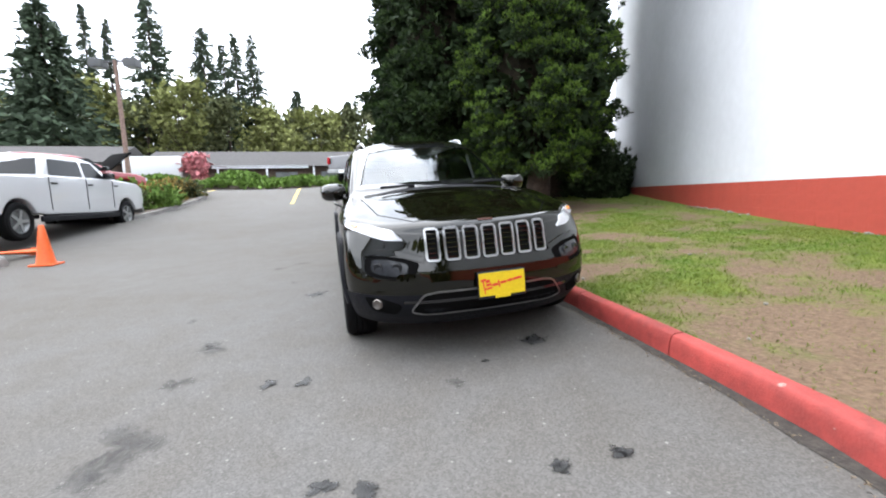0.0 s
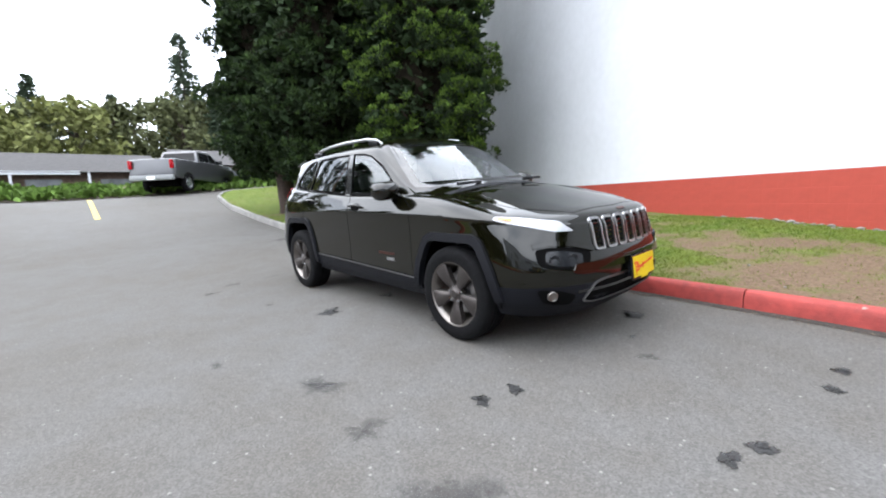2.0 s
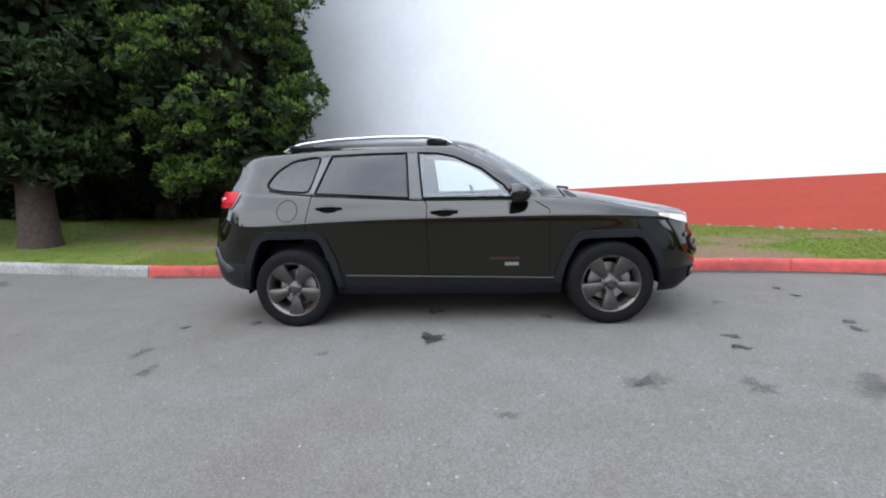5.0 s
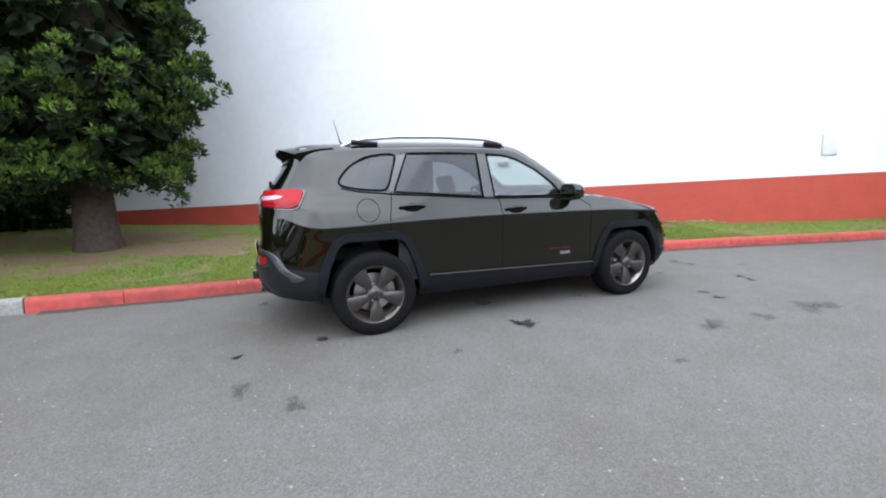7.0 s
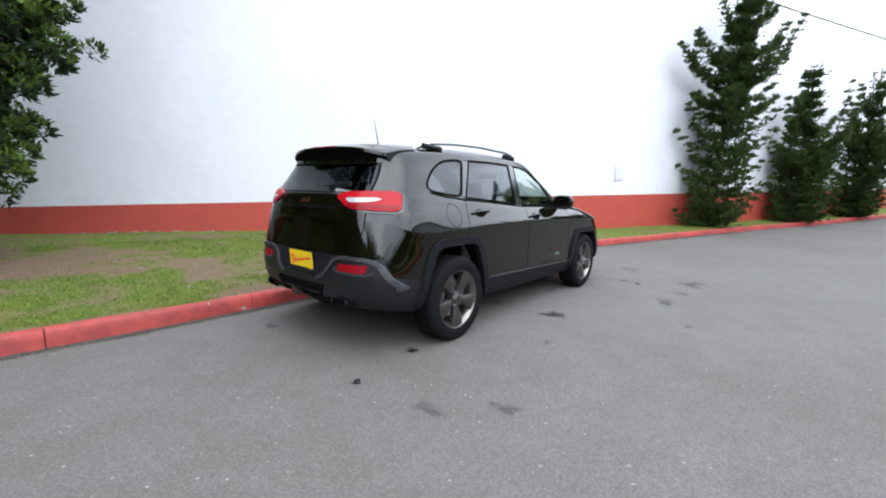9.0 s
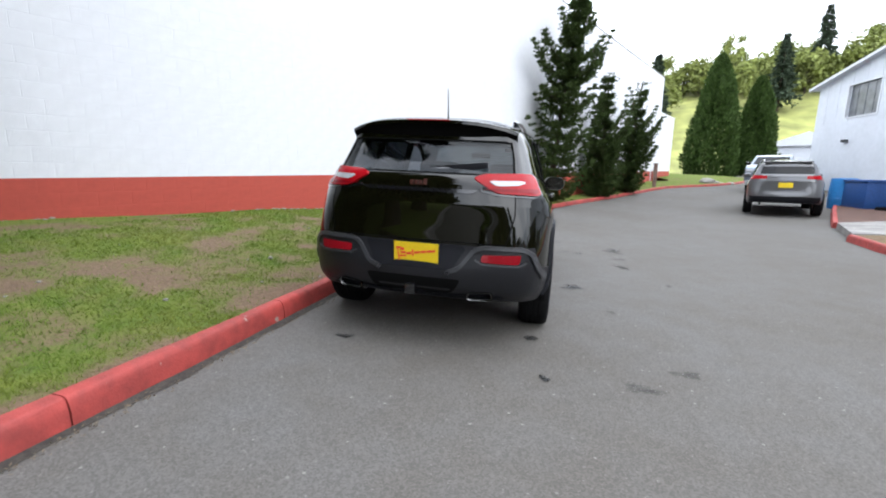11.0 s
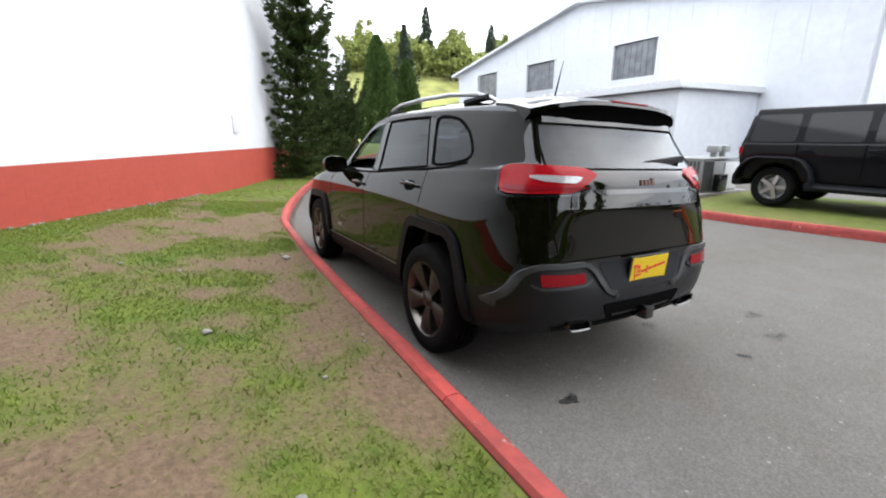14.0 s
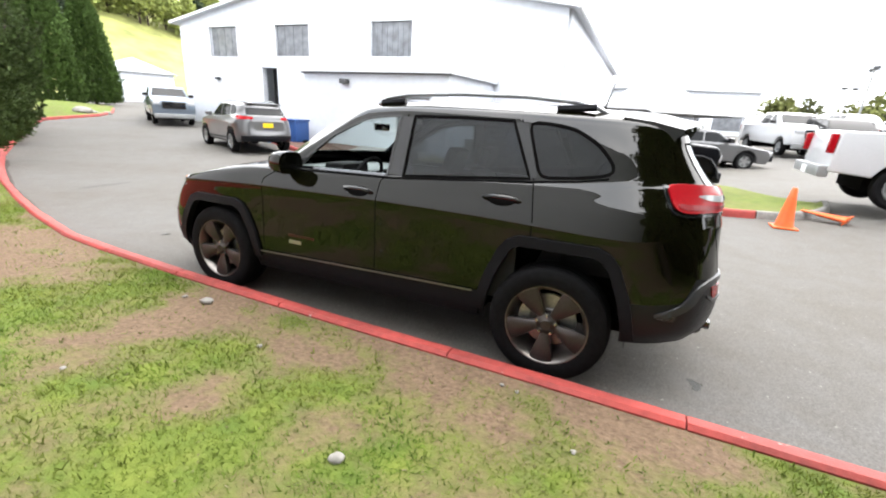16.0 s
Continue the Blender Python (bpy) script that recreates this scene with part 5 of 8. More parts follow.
        part("lamp_band", skin.patch(rounded([(-1.22, 1.108), (-1.14, 1.098), (-0.85, 1.086), (-0.81, 1.095), (-0.81, 1.112), (-1.15, 1.112)], 0.01), rv, 0.015, 0.008), M_LENS_DEEP, lamp, "deep red lamp band")
        part("lamp_trim", skin.ribbon(rounded([(-1.24, 1.10), (-1.15, 1.074), (-0.84, 1.06), (-0.78, 1.072), (-0.778, 1.20)], 0.02), rv, 0.012, 0.008, closed=False), M_GLOSS_BLACK, lamp)
        part("reflector", skin.patch(rounded(flip([(0.45, 0.645), (0.69, 0.64), (0.70, 0.70), (0.455, 0.692)], s), 0.015), REAR, 0.006, 0.015), M_LENS_DEEP, car, "deep red rear reflector")
        part("exhaust_tip", exhaust_mesh(s), M_EXHAUST, car, "chrome exhaust tip")
        part("bumper_lip", skin.ribbon(rounded(flip([(0.86, 0.525), (0.81, 0.60), (0.765, 0.705), (0.70, 0.738), (0.45, 0.738), (0.395, 0.71), (0.31, 0.59), (0.22, 0.56)], s), 0.03), REAR, 0.026, 0.012, closed=False), M_LIP, car, "satin grey raised bumper lip")
        part("reflector_lip", skin.ribbon(flip([(0.41, 0.655), (0.455, 0.632), (0.69, 0.627), (0.735, 0.65)], s), REAR, 0.012, 0.01, closed=False), M_LIP, car)
    # front and rear glass
    ws = part("windscreen", skin.patch(WINDSCREEN, FRONT, lift=-0.004, depth=0), M_GLASS, car, "clear sloping windscreen")
    ws.visible_shadow = False
    part("windscreen_frit", skin.ribbon(WINDSCREEN, FRONT, 0.03, 0.001, inner=0.03), M_GLOSS_BLACK, ws)
    bl = part("rear_screen", skin.patch(BACKLIGHT, REAR, lift=-0.004, depth=0), M_REARGLASS, car, "tinted rear screen")
    bl.visible_shadow = False
    part("rear_screen_trim", skin.ribbon(BACKLIGHT, REAR, 0.012, 0.001, inner=0.004), M_GAP, bl)
    spoiler(car)
    part("high_brake_lamp", new_box(-2.006, -1.99, -0.15, 0.15, 1.545, 1.552), M_LENS_RED, car)
    part("wiper_arm", new_tube([(-2.09, -0.02, 1.20), (-2.085, -0.12, 1.225), (-2.06, -0.38, 1.25)], [0.022, 0.012, 0.006], 6), M_GLOSS_BLACK, car, "black rear wiper")
    part("wiper_blade", new_box(-0.2, 0.2, -0.012, 0.012, -0.02, 0.02, bevel=0.006, m=Matrix.Translation((-2.075, -0.24, 1.24)) @ pose(0, 0, 0, 0, 0, 90) @ pose(0, 0, 0, 0, 6, 0)), M_PLASTIC, car)
    part("antenna", new_tube([(-1.40, 0, 1.60), (-1.425, 0, 1.645), (-1.475, 0, 1.845)], [0.02, 0.006, 0.002], 6), M_GLOSS_BLACK, car, "short whip antenna")
    for s in (1, -1):
        part("front_wiper", new_tube([(1.07, 0.42 * s - 0.1, 1.137), (1.055, 0.42 * s + 0.1, 1.143), (1.04, 0.42 * s + 0.2, 1.142)], [0.014, 0.012, 0.01], 6), M_PLASTIC, car)
    # tailgate gap, badge bars, plate recess
    for line in ([(-0.62, 1.2), (-0.64, 0.95), (-0.6, 0.76), (0.6, 0.76), (0.64, 0.95), (0.62, 1.2)],):
        part("gate_gap", skin.ribbon(line, REAR, 0.007, 0.0008, 0.004, closed=False), M_GAP, gate_ob)
    part("gate_strip", skin.patch([(-0.36, 1.075), (0.36, 1.075), (0.40, 1.10), (-0.40, 1.10)], REAR, 0.008, 0.015), M_GLOSS_BLACK, gate_ob)
    for k in range(4):
        a = -0.055 + 0.03 * k
        part("badge_bar", skin.patch([(a, 1.118), (a + 0.022, 1.118), (a + 0.022, 1.146 if k else 1.155), (a, 1.146 if k else 1.155)], REAR, 0.006, 0.006), M_BADGE_RED, gate_ob, "dull bronze badge bar")
    part("plate_recess", skin.patch(rounded([(-0.36, 0.74), (0.36, 0.74), (0.26, 0.575), (-0.26, 0.575)], 0.05), REAR, 0.002, 0.01), M_PLASTIC, car)
    plate(car, -2.228, 0.667, -1, 4, -0.02)
    part("tow_hitch", new_box(-2.29, -2.1, -0.035, 0.035, 0.40, 0.475, bevel=0.008), M_GLOSS_BLACK, car)
    part("lower_grille", skin.patch(rounded([(-0.33, 0.52), (0.33, 0.52), (0.27, 0.42), (-0.27, 0.42)], 0.03), REAR, 0.004, 0.01), M_GAP, car)
    part("skid_trim", skin.ribbon([(-0.6, 0.405), (-0.3, 0.40), (0.3, 0.40), (0.6, 0.405)], REAR, 0.02, 0.012, closed=False), M_PLASTIC, car)
    part("fuel_flap", skin.ribbon([(-1.37 + 0.09 * math.cos(a), 1.035 + 0.09 * math.sin(a)) for a in np.linspace(0, math.tau, 25)[:-1]], SIDE[-1], 0.005, 0.0008, 0.004), M_GAP, car)
    # nose
    for k in range(7):
        c = (k - 3) * 0.120
        w = 0.041 if abs(k - 3) < 3 else 0.036
        slot = rounded([(c - w, 0.67), (c + w, 0.67), (c + w, 0.86), (c - w, 0.86)], 0.016)
        g = part("grille_slot", skin.patch(slot, FRONT, 0.002, 0.006), M_GAP, car)
        part("slot_surround", skin.ribbon(slot, FRONT, 0.017, 0.012, inner=0.004), M_SLOT, g, "satin chrome slot surround")
        gm = bmesh.new()
        for r in range(6):
            z = 0.685 + r * 0.029
            p = skin.hit(FRONT, c, z, 0.004)
            box(gm, p.x - 0.004, p.x + 0.002, c - w + 0.004, c + w - 0.004, z, z + 0.006)
        part("slot_mesh", gm, M_GLOSS_BLACK, g)
    part("bonnet_badge", skin.patch([(-0.05, 0.892), (0.05, 0.892), (0.05, 0.902), (-0.05, 0.902)], FRONT, 0.004, 0.004), M_BADGE_RED, bonnet_ob)
    low = rounded([(-0.52, 0.355), (-0.44, 0.335), (0.44, 0.335), (0.52, 0.355), (0.44, 0.465), (0.36, 0.48), (-0.36, 0.48), (-0.44, 0.465)], 0.03)
    part("air_intake", skin.patch(low, FRONT, 0.002, 0.006), M_GAP, car)
    part("intake_trim", skin.ribbon(low, FRONT, 0.009, 0.010), M_SLOT, car, "satin lower intake trim")
    part("bumper_bar", skin.patch(rounded([(-0.60, 0.545), (0.60, 0.545), (0.58, 0.60), (-0.58, 0.60)], 0.02), FRONT, 0.014, 0.03), M_PAINT, car)
    part("bumper_bar", skin.ribbon([(-0.56, 0.42), (0.56, 0.42)], FRONT, 0.02, 0.006, closed=False), M_GLOSS_BLACK, car)
    part("plate_bracket", new_box(2.2, 2.285, -0.1, 0.16, 0.44, 0.55), M_PLASTIC, car)
    plate(car, 2.30, 0.50, 1, -4, 0.04)
    for line in ([(2.06, -0.44), (1.75, -0.635), (1.12, -0.70)], [(2.06, 0.44), (1.75, 0.635), (1.12, 0.70)], [(2.06, 0.44), (2.10, 0), (2.06, -0.44)]):
        part("bonnet_gap", skin.ribbon(line, TOP, 0.007, 0.0008, 0.004, closed=False), M_GAP, bonnet_ob)
    part("cowl", skin.patch([(1.13, -0.66), (1.13, 0.66), (1.05, 0.66), (1.08, 0), (1.05, -0.66)], TOP, 0.003), M_PLASTIC, car)
    # cabin
    for y in (0.37, -0.37):
        seat(car, -0.05, y)
    seat(car, -1.0, 0.0, 0.62, 22, "dark cloth rear bench")
    # the dash colour is lightened to stand for windscreen light on its top
    dash = part("dashboard", new_box(0.42, 1.02, -0.71, 0.71, 0.72, 1.055, bevel=0.06), M_DASH_LIT, car, "plastic dashboard, coloured pale for the windscreen light")
    part("binnacle", new_box(0.36, 0.56, 0.2, 0.54, 0.96, 1.12, bevel=0.04), M_CABIN, dash)
    part("centre_screen", new_box(0.395, 0.42, -0.13, 0.13, 0.84, 1.04, bevel=0.008), M_GLOSS_BLACK, dash)
    sw = bmesh.new()
    tube(sw, [(0.0, 0.185 * math.cos(a), 0.185 * math.sin(a)) for a in np.linspace(0, math.tau, 25)], 0.015, 8, cap=False)
    box(sw, -0.02, 0.03, -0.07, 0.07, -0.05, 0.05, bevel=0.015)
    box(sw, -0.008, 0.008, -0.18, 0.18, -0.015, 0.02)
    box(sw, -0.008, 0.008, -0.02, 0.02, -0.18, 0.0)
    bmesh.ops.transform(sw, verts=sw.verts, matrix=Matrix.Translation((0.27, 0.37, 1.0)) @ pose(0, 0, 0, 0, -22, 0))
    part("steering_wheel", sw, M_CABIN, car, "dark steering wheel")
    part("rear_view_mirror", new_box(0.36, 0.385, -0.11, 0.11, 1.38, 1.44, bevel=0.012), M_GLOSS_BLACK, car)
    part("centre_console", new_box(-0.3, 0.5, -0.12, 0.12, 0.34, 0.66, bevel=0.03), M_DASH, car)
    for s in (1, -1):
        part("door_card", new_box(-1.1, 0.82, s * 0.735 - 0.015, s * 0.735 + 0.015, 0.4, 1.06), M_DASH, car)
    part("headliner", new_box(-1.65, 0.02, -0.50, 0.50, 1.545, 1.56, bevel=0.006), M_LINER, car)
    part("load_floor", new_box(-2.0, -1.25, -0.55, 0.55, 0.6, 0.7), M_CABIN, car)
    part("window_sticker", new_box(0.22, 0.225, -0.46, -0.30, 1.46, 1.50), M_WHITE_PRINT, car)
    return car


def mirror_mesh(s):
    bm = bmesh.new()
    rows = []
    for x, k in ((0.545, 1.0), (0.57, 1.06), (0.63, 0.98), (0.68, 0.72), (0.705, 0.35), (0.71, 0.05)):
        ring = []
        for i in range(14):
            a = i * math.tau / 14
            c, d = math.cos(a), math.sin(a)
            ring.append(bm.verts.new((x, s * 0.905 + 0.112 * k * math.copysign(abs(c) ** 0.7, c), 1.122 + 0.078 * k * math.copysign(abs(d) ** 0.7, d))))
        rows.append(ring)
    for a, b in zip(rows, rows[1:]):
        for i in range(14):
            bm.faces.new((a[i], a[(i + 1) % 14], b[(i + 1) % 14], b[i]))
    bm.faces.new(rows[0])
    bm.faces.new(rows[-1])
    bmesh.ops.recalc_face_normals(bm, faces=bm.faces)
    return bm


def exhaust_mesh(s):
    bm = bmesh.new()
    rings = []
    for x, w, h in ((-2.05, 0.06, 0.024), (-2.205, 0.085, 0.03), (-2.215, 0.083, 0.028), (-2.21, 0.075, 0.021), (-2.12, 0.07, 0.019)):
        rings.append([bm.verts.new((x, s * 0.455 + w * math.copysign(abs(math.cos(a)) ** 0.5, math.cos(a)), 0.415 + h * math.copysign(abs(math.sin(a)) ** 0.5, math.sin(a)) + 0.12 * w * math.cos(a) * s)) for a in np.linspace(0, math.tau, 21)[:-1]])
    for a, b in zip(rings, rings[1:]):
        for i in range(20):
            bm.faces.new((a[i], a[(i + 1) % 20], b[(i + 1) % 20], b[i]))
    bm.faces.new(rings[-1])
    bmesh.ops.recalc_face_normals(bm, faces=bm.faces)
    return bm


def spoiler(car):
    bm = bmesh.new()
    rows = []
    for k in range(15):
        y = -0.6 + k * 1.2 / 14
        e = abs(y) / 0.6
        xe, ze = -2.0 + 0.12 * e**4, 1.55 - 0.06 * e**3
        xr, zr = -1.60 + 0.03 * e**2, 1.606 - 0.062 * e**2.5
        rows.append([bm.verts.new(p) for p in ((xr, y, zr), (lerp(xr, xe, 0.5), y, lerp(zr, ze, 0.45) + 0.006), (xe, y, ze), (xe - 0.004, y, ze - 0.022), (xe + 0.03, y, ze - 0.045), (-1.93 + 0.09 * e**3, y, 1.40))])
    # the lower faces are split off and blackened for the shadow under the lip
    under = bmesh.new()
    low = [[under.verts.new(v.co + Vector((0, 0, -0.002))) for v in row[3:]] for row in rows]
    for a, b in zip(rows, rows[1:]):
        for j in range(3):
            bm.faces.new((a[j], b[j], b[j + 1], a[j + 1]))
    for a, b in zip(low, low[1:]):
        for j in range(2):
            under.faces.new((a[j], b[j], b[j + 1], a[j + 1]))
    for k in (0, -1):
        bm.faces.new(rows[k])
    bmesh.ops.recalc_face_normals(bm, faces=bm.faces)
    bmesh.ops.recalc_face_normals(under, faces=under.faces)
    sp = part("spoiler", bm, M_PAINT, car, "body-coloured roof spoiler")
    part("spoiler_underside", under, M_GAP, sp, "underside of the spoiler, coloured black for its shadow")


def head_lamps(car, skin, s):
    """The slim running lamp over the main lamp's dark pocket, with the fog lamp below."""
    cv = corner(1, s)
    day = rounded([(-1.12, 0.80), (-1.03, 0.866), (-0.8, 0.897), (-0.63, 0.914), (-0.62, 0.895), (-0.8, 0.85), (-1.0, 0.805)], 0.015)
    d = part("running_lamp", skin.patch(day, cv, 0.006, 0.02), M_LENS_CLEAR, car, "slim clear running lamp")
    part("amber_lens", skin.patch(rounded([(-0.74, 0.895), (-0.65, 0.906), (-0.645, 0.896), (-0.74, 0.878)], 0.008), cv, 0.010, 0.006), M_AMBER, d)
    pocket = rounded([(-1.23, 0.66), (-1.1, 0.70), (-0.95, 0.712), (-0.86, 0.70), (-0.88, 0.605), (-0.96, 0.58), (-1.2, 0.555)], 0.03)
    h = part("head_lamp", skin.patch(pocket, cv, 0.004, 0.01), M_GAP, car, "smoked main lamp pocket")
    part("lamp_brow", skin.ribbon([(-1.25, 0.675), (-1.1, 0.722), (-0.95, 0.735), (-0.85, 0.72)], cv, 0.03, 0.012, closed=False), M_PAINT, h)
    part("lamp_lip", skin.ribbon([(-1.22, 0.54), (-0.96, 0.562), (-0.87, 0.59)], cv, 0.022, 0.014, closed=False), M_PAINT, h)
    part("lamp_glass", skin.patch(rounded([(-1.17, 0.655), (-1.05, 0.685), (-0.93, 0.69), (-0.92, 0.62), (-1.0, 0.595), (-1.16, 0.58)], 0.03), cv, 0.006, 0.004), M_LENS_DARK, h)
    for a in (-1.1, -0.98):
        b = lathe([(0.0, -0.004), (0.02, 0.0), (0.03, 0.004), (0.034, 0.002), (0.034, -0.02)], 20)
        p = skin.hit(cv, a, 0.635, 0.006)
        bmesh.ops.transform(b, verts=b.verts, matrix=Matrix.Translation(p) @ pose(0, 0, 0, 0, 0, -90 + s * 35))
        part("projector", b, M_LENS_DARK, h)
    fog = rounded([(-0.86, 0.455), (-1.0, 0.445), (-1.12, 0.40), (-1.07, 0.335), (-0.9, 0.36)], 0.03)
    f = part("fog_pocket", skin.patch(fog, cv, 0.004, 0.01), M_GAP, car)
    b = lathe([(0.0, 0.0), (0.02, 0.003), (0.028, 0.006), (0.033, 0.002), (0.033, -0.02)], 20)
    p = skin.hit(cv, -0.96, 0.41, 0.012)
    bmesh.ops.transform(b, verts=b.verts, matrix=Matrix.Translation(p) @ pose(0, 0, 0, 0, 0, -90 + s * 35))
    part("fog_lamp", b, M_BRONZE_LIGHT, f, "round fog lamp")


CAR = build_car()


# ---- trees ----
M_JUNIPER = material("juniper_foliage", (0.04, 0.062, 0.017), 0.75, scale=3, vary=0.4, island=True)
M_CYPRESS = material("cypress_foliage", (0.045, 0.078, 0.018), 0.75, scale=3, vary=0.35, island=True)
M_FIR = material("fir_foliage", (0.042, 0.06, 0.037), 0.8, scale=2, vary=0.4, island=True)
M_SPRING = material("spring_foliage", (0.118, 0.128, 0.042), 0.8, scale=0.6, vary=0.35, island=True)
M_SPRING2 = material("olive_foliage", (0.07, 0.078, 0.034), 0.8, scale=0.6, vary=0.35, island=True)
M_HILL = material("pale_spring_foliage", (0.2, 0.23, 0.07), 0.8, scale=0.6, vary=0.3, island=True)
# leaves of the shrubs; also colours the shade under and inside the conifer sprays
M_SHRUB_AND_SHADE = material("shrub_and_crown_shade", (0.0161, 0.0281, 0.0102), 0.75, scale=3, vary=0.4, island=True)
M_IVY = material("ivy_foliage", (0.09, 0.15, 0.03), 0.75, scale=3, vary=0.4, island=True)
M_PINK = material("pink_blossom", (0.4, 0.15, 0.16), 0.8, scale=3, vary=0.35, island=True)
M_OCHRE = material("ochre_shrub", (0.195, 0.1425, 0.045), 0.85, scale=3, vary=0.35, island=True)


def bough_tree(label, at, seed, high, wide, low, tips, n=300, per=3, size=0.1, trunk_r=0.26, point=0.75, tuft=26):
    """A dense conifer: a trunk with limbs, and a crown of many sprays, shade coloured in below and light on their tips.
    """
    g = np.random.default_rng(seed)
    t = thing("conifer", label, "tree", at)
    bend = g.normal(0, 0.06, 2)
    part("trunk", new_tube([(0, 0, -0.3), (0, 0, 0.15), (bend[0] * 0.5, bend[1] * 0.5, 0.9), (bend[0], bend[1], 2.2), (bend[0] * 2, bend[1] * 2, high * 0.55), (0, 0, high * 0.93)], [trunk_r * 1.5, trunk_r * 1.15, trunk_r, trunk_r * 0.9, trunk_r * 0.5, 0.03], 12), M_BARK, t, "reddish-brown fibrous trunk")

    def crown(h):
        return wide * (0.62 + 0.38 * ramp(h, 0, 0.13)) * max(0.04, (1 - h**2.4)) ** point

    dark, lit, dark_way, lit_way = [], [], [], []
    for i in range(n):
        h = g.uniform(0, 1) ** 1.45
        a = g.uniform(0, math.tau)
        r = crown(h) * g.uniform(0.74, 1.04)
        c = np.array((r * math.cos(a), r * math.sin(a), low + h * (high - low)))
        if i % 5 == 0:
            e = Vector(c * (0.92, 0.92, 1.0))
            s = Vector((0, 0, max(low * 0.8, e.z - 0.5)))
            part("limb", new_tube([s, s.lerp(e, 0.5) - Vector((0, 0, 0.12)), e], [0.06, 0.04, 0.012], 5), M_BARK, t)
        # one bough end is a few rounded tufts of upright sprays, coloured as shaded below and lit on top
        for _ in range(int(g.integers(4, 7))):
            q = c + g.normal(0, 0.2, 3) * (1, 1, 0.7)
            rad = g.uniform(0.11, 0.2)
            m = int(tuft * (rad / 0.16) ** 2)
            d = g.normal(0, 1, (m, 3)) + np.array((math.cos(a), math.sin(a), 0.55)) * 0.8
            d /= np.linalg.norm(d, axis=1, keepdims=True)
            p = q + d * rad * g.uniform(0.55, 1.0, (m, 1)) * (1, 1, 0.85)
            w = d * 0.9 + (0, 0, 0.5) + g.normal(0, 0.2, (m, 3))
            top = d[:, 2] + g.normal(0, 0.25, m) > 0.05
            lit.append(p[top])
            lit_way.append(w[top])
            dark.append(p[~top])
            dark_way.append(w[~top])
    for name, p, w, mat, k in (("shaded_sprays", dark, dark_way, M_SHRUB_AND_SHADE, 0), ("crown", lit, lit_way, tips, 1)):
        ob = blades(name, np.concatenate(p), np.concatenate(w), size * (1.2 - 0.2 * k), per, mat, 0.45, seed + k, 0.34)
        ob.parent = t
    # an added solid core where the crown is too thick to see through, near-black for the shade inside
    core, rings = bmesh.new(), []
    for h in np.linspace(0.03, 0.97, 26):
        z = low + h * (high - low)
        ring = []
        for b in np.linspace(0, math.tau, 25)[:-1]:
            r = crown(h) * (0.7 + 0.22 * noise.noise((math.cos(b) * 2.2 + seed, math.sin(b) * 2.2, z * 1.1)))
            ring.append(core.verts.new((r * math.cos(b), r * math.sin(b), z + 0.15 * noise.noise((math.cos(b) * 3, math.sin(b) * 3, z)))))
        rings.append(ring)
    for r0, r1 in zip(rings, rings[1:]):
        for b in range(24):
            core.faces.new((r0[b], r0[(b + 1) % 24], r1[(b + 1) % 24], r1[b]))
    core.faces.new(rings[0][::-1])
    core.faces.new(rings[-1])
    part("shade_core", core, M_CROWN_SHADE, t)
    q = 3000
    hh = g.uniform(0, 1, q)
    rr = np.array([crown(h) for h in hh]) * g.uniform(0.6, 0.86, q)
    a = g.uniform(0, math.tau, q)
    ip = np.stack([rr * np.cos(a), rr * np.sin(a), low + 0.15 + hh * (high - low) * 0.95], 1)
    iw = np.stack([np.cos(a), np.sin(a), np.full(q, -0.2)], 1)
    io = blades("inner_foliage", ip, iw, 0.26, 5, M_SHRUB_AND_SHADE, 0.9, seed + 7, 0.5)
    io.parent = t
    return t


M_CROWN_SHADE = material("crown_shade", (0.011, 0.009, 0.006), 0.95, scale=9, vary=0.5, bump=1.0, bump_scale=14, spec=0.05)
M_TIP = material("lit_conifer_tips", (0.066, 0.108, 0.017), 0.85, scale=1.6, vary=0.45, island=True)
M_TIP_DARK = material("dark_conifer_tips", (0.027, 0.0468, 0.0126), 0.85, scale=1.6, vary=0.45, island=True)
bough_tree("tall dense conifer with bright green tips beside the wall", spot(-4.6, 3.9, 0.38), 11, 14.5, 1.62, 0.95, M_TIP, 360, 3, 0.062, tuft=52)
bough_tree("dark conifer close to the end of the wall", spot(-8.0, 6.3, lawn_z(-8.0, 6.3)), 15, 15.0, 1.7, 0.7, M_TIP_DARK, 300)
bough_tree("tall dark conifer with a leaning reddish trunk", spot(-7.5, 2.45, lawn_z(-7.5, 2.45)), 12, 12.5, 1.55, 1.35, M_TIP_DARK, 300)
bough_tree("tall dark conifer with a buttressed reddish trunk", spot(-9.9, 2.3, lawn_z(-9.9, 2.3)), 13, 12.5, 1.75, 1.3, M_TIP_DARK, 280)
bough_tree("wide dark conifer past the end of the lawn", spot(-22.0, 6.6), 14, 13.0, 2.9, 0.5, M_TIP_DARK, 240)


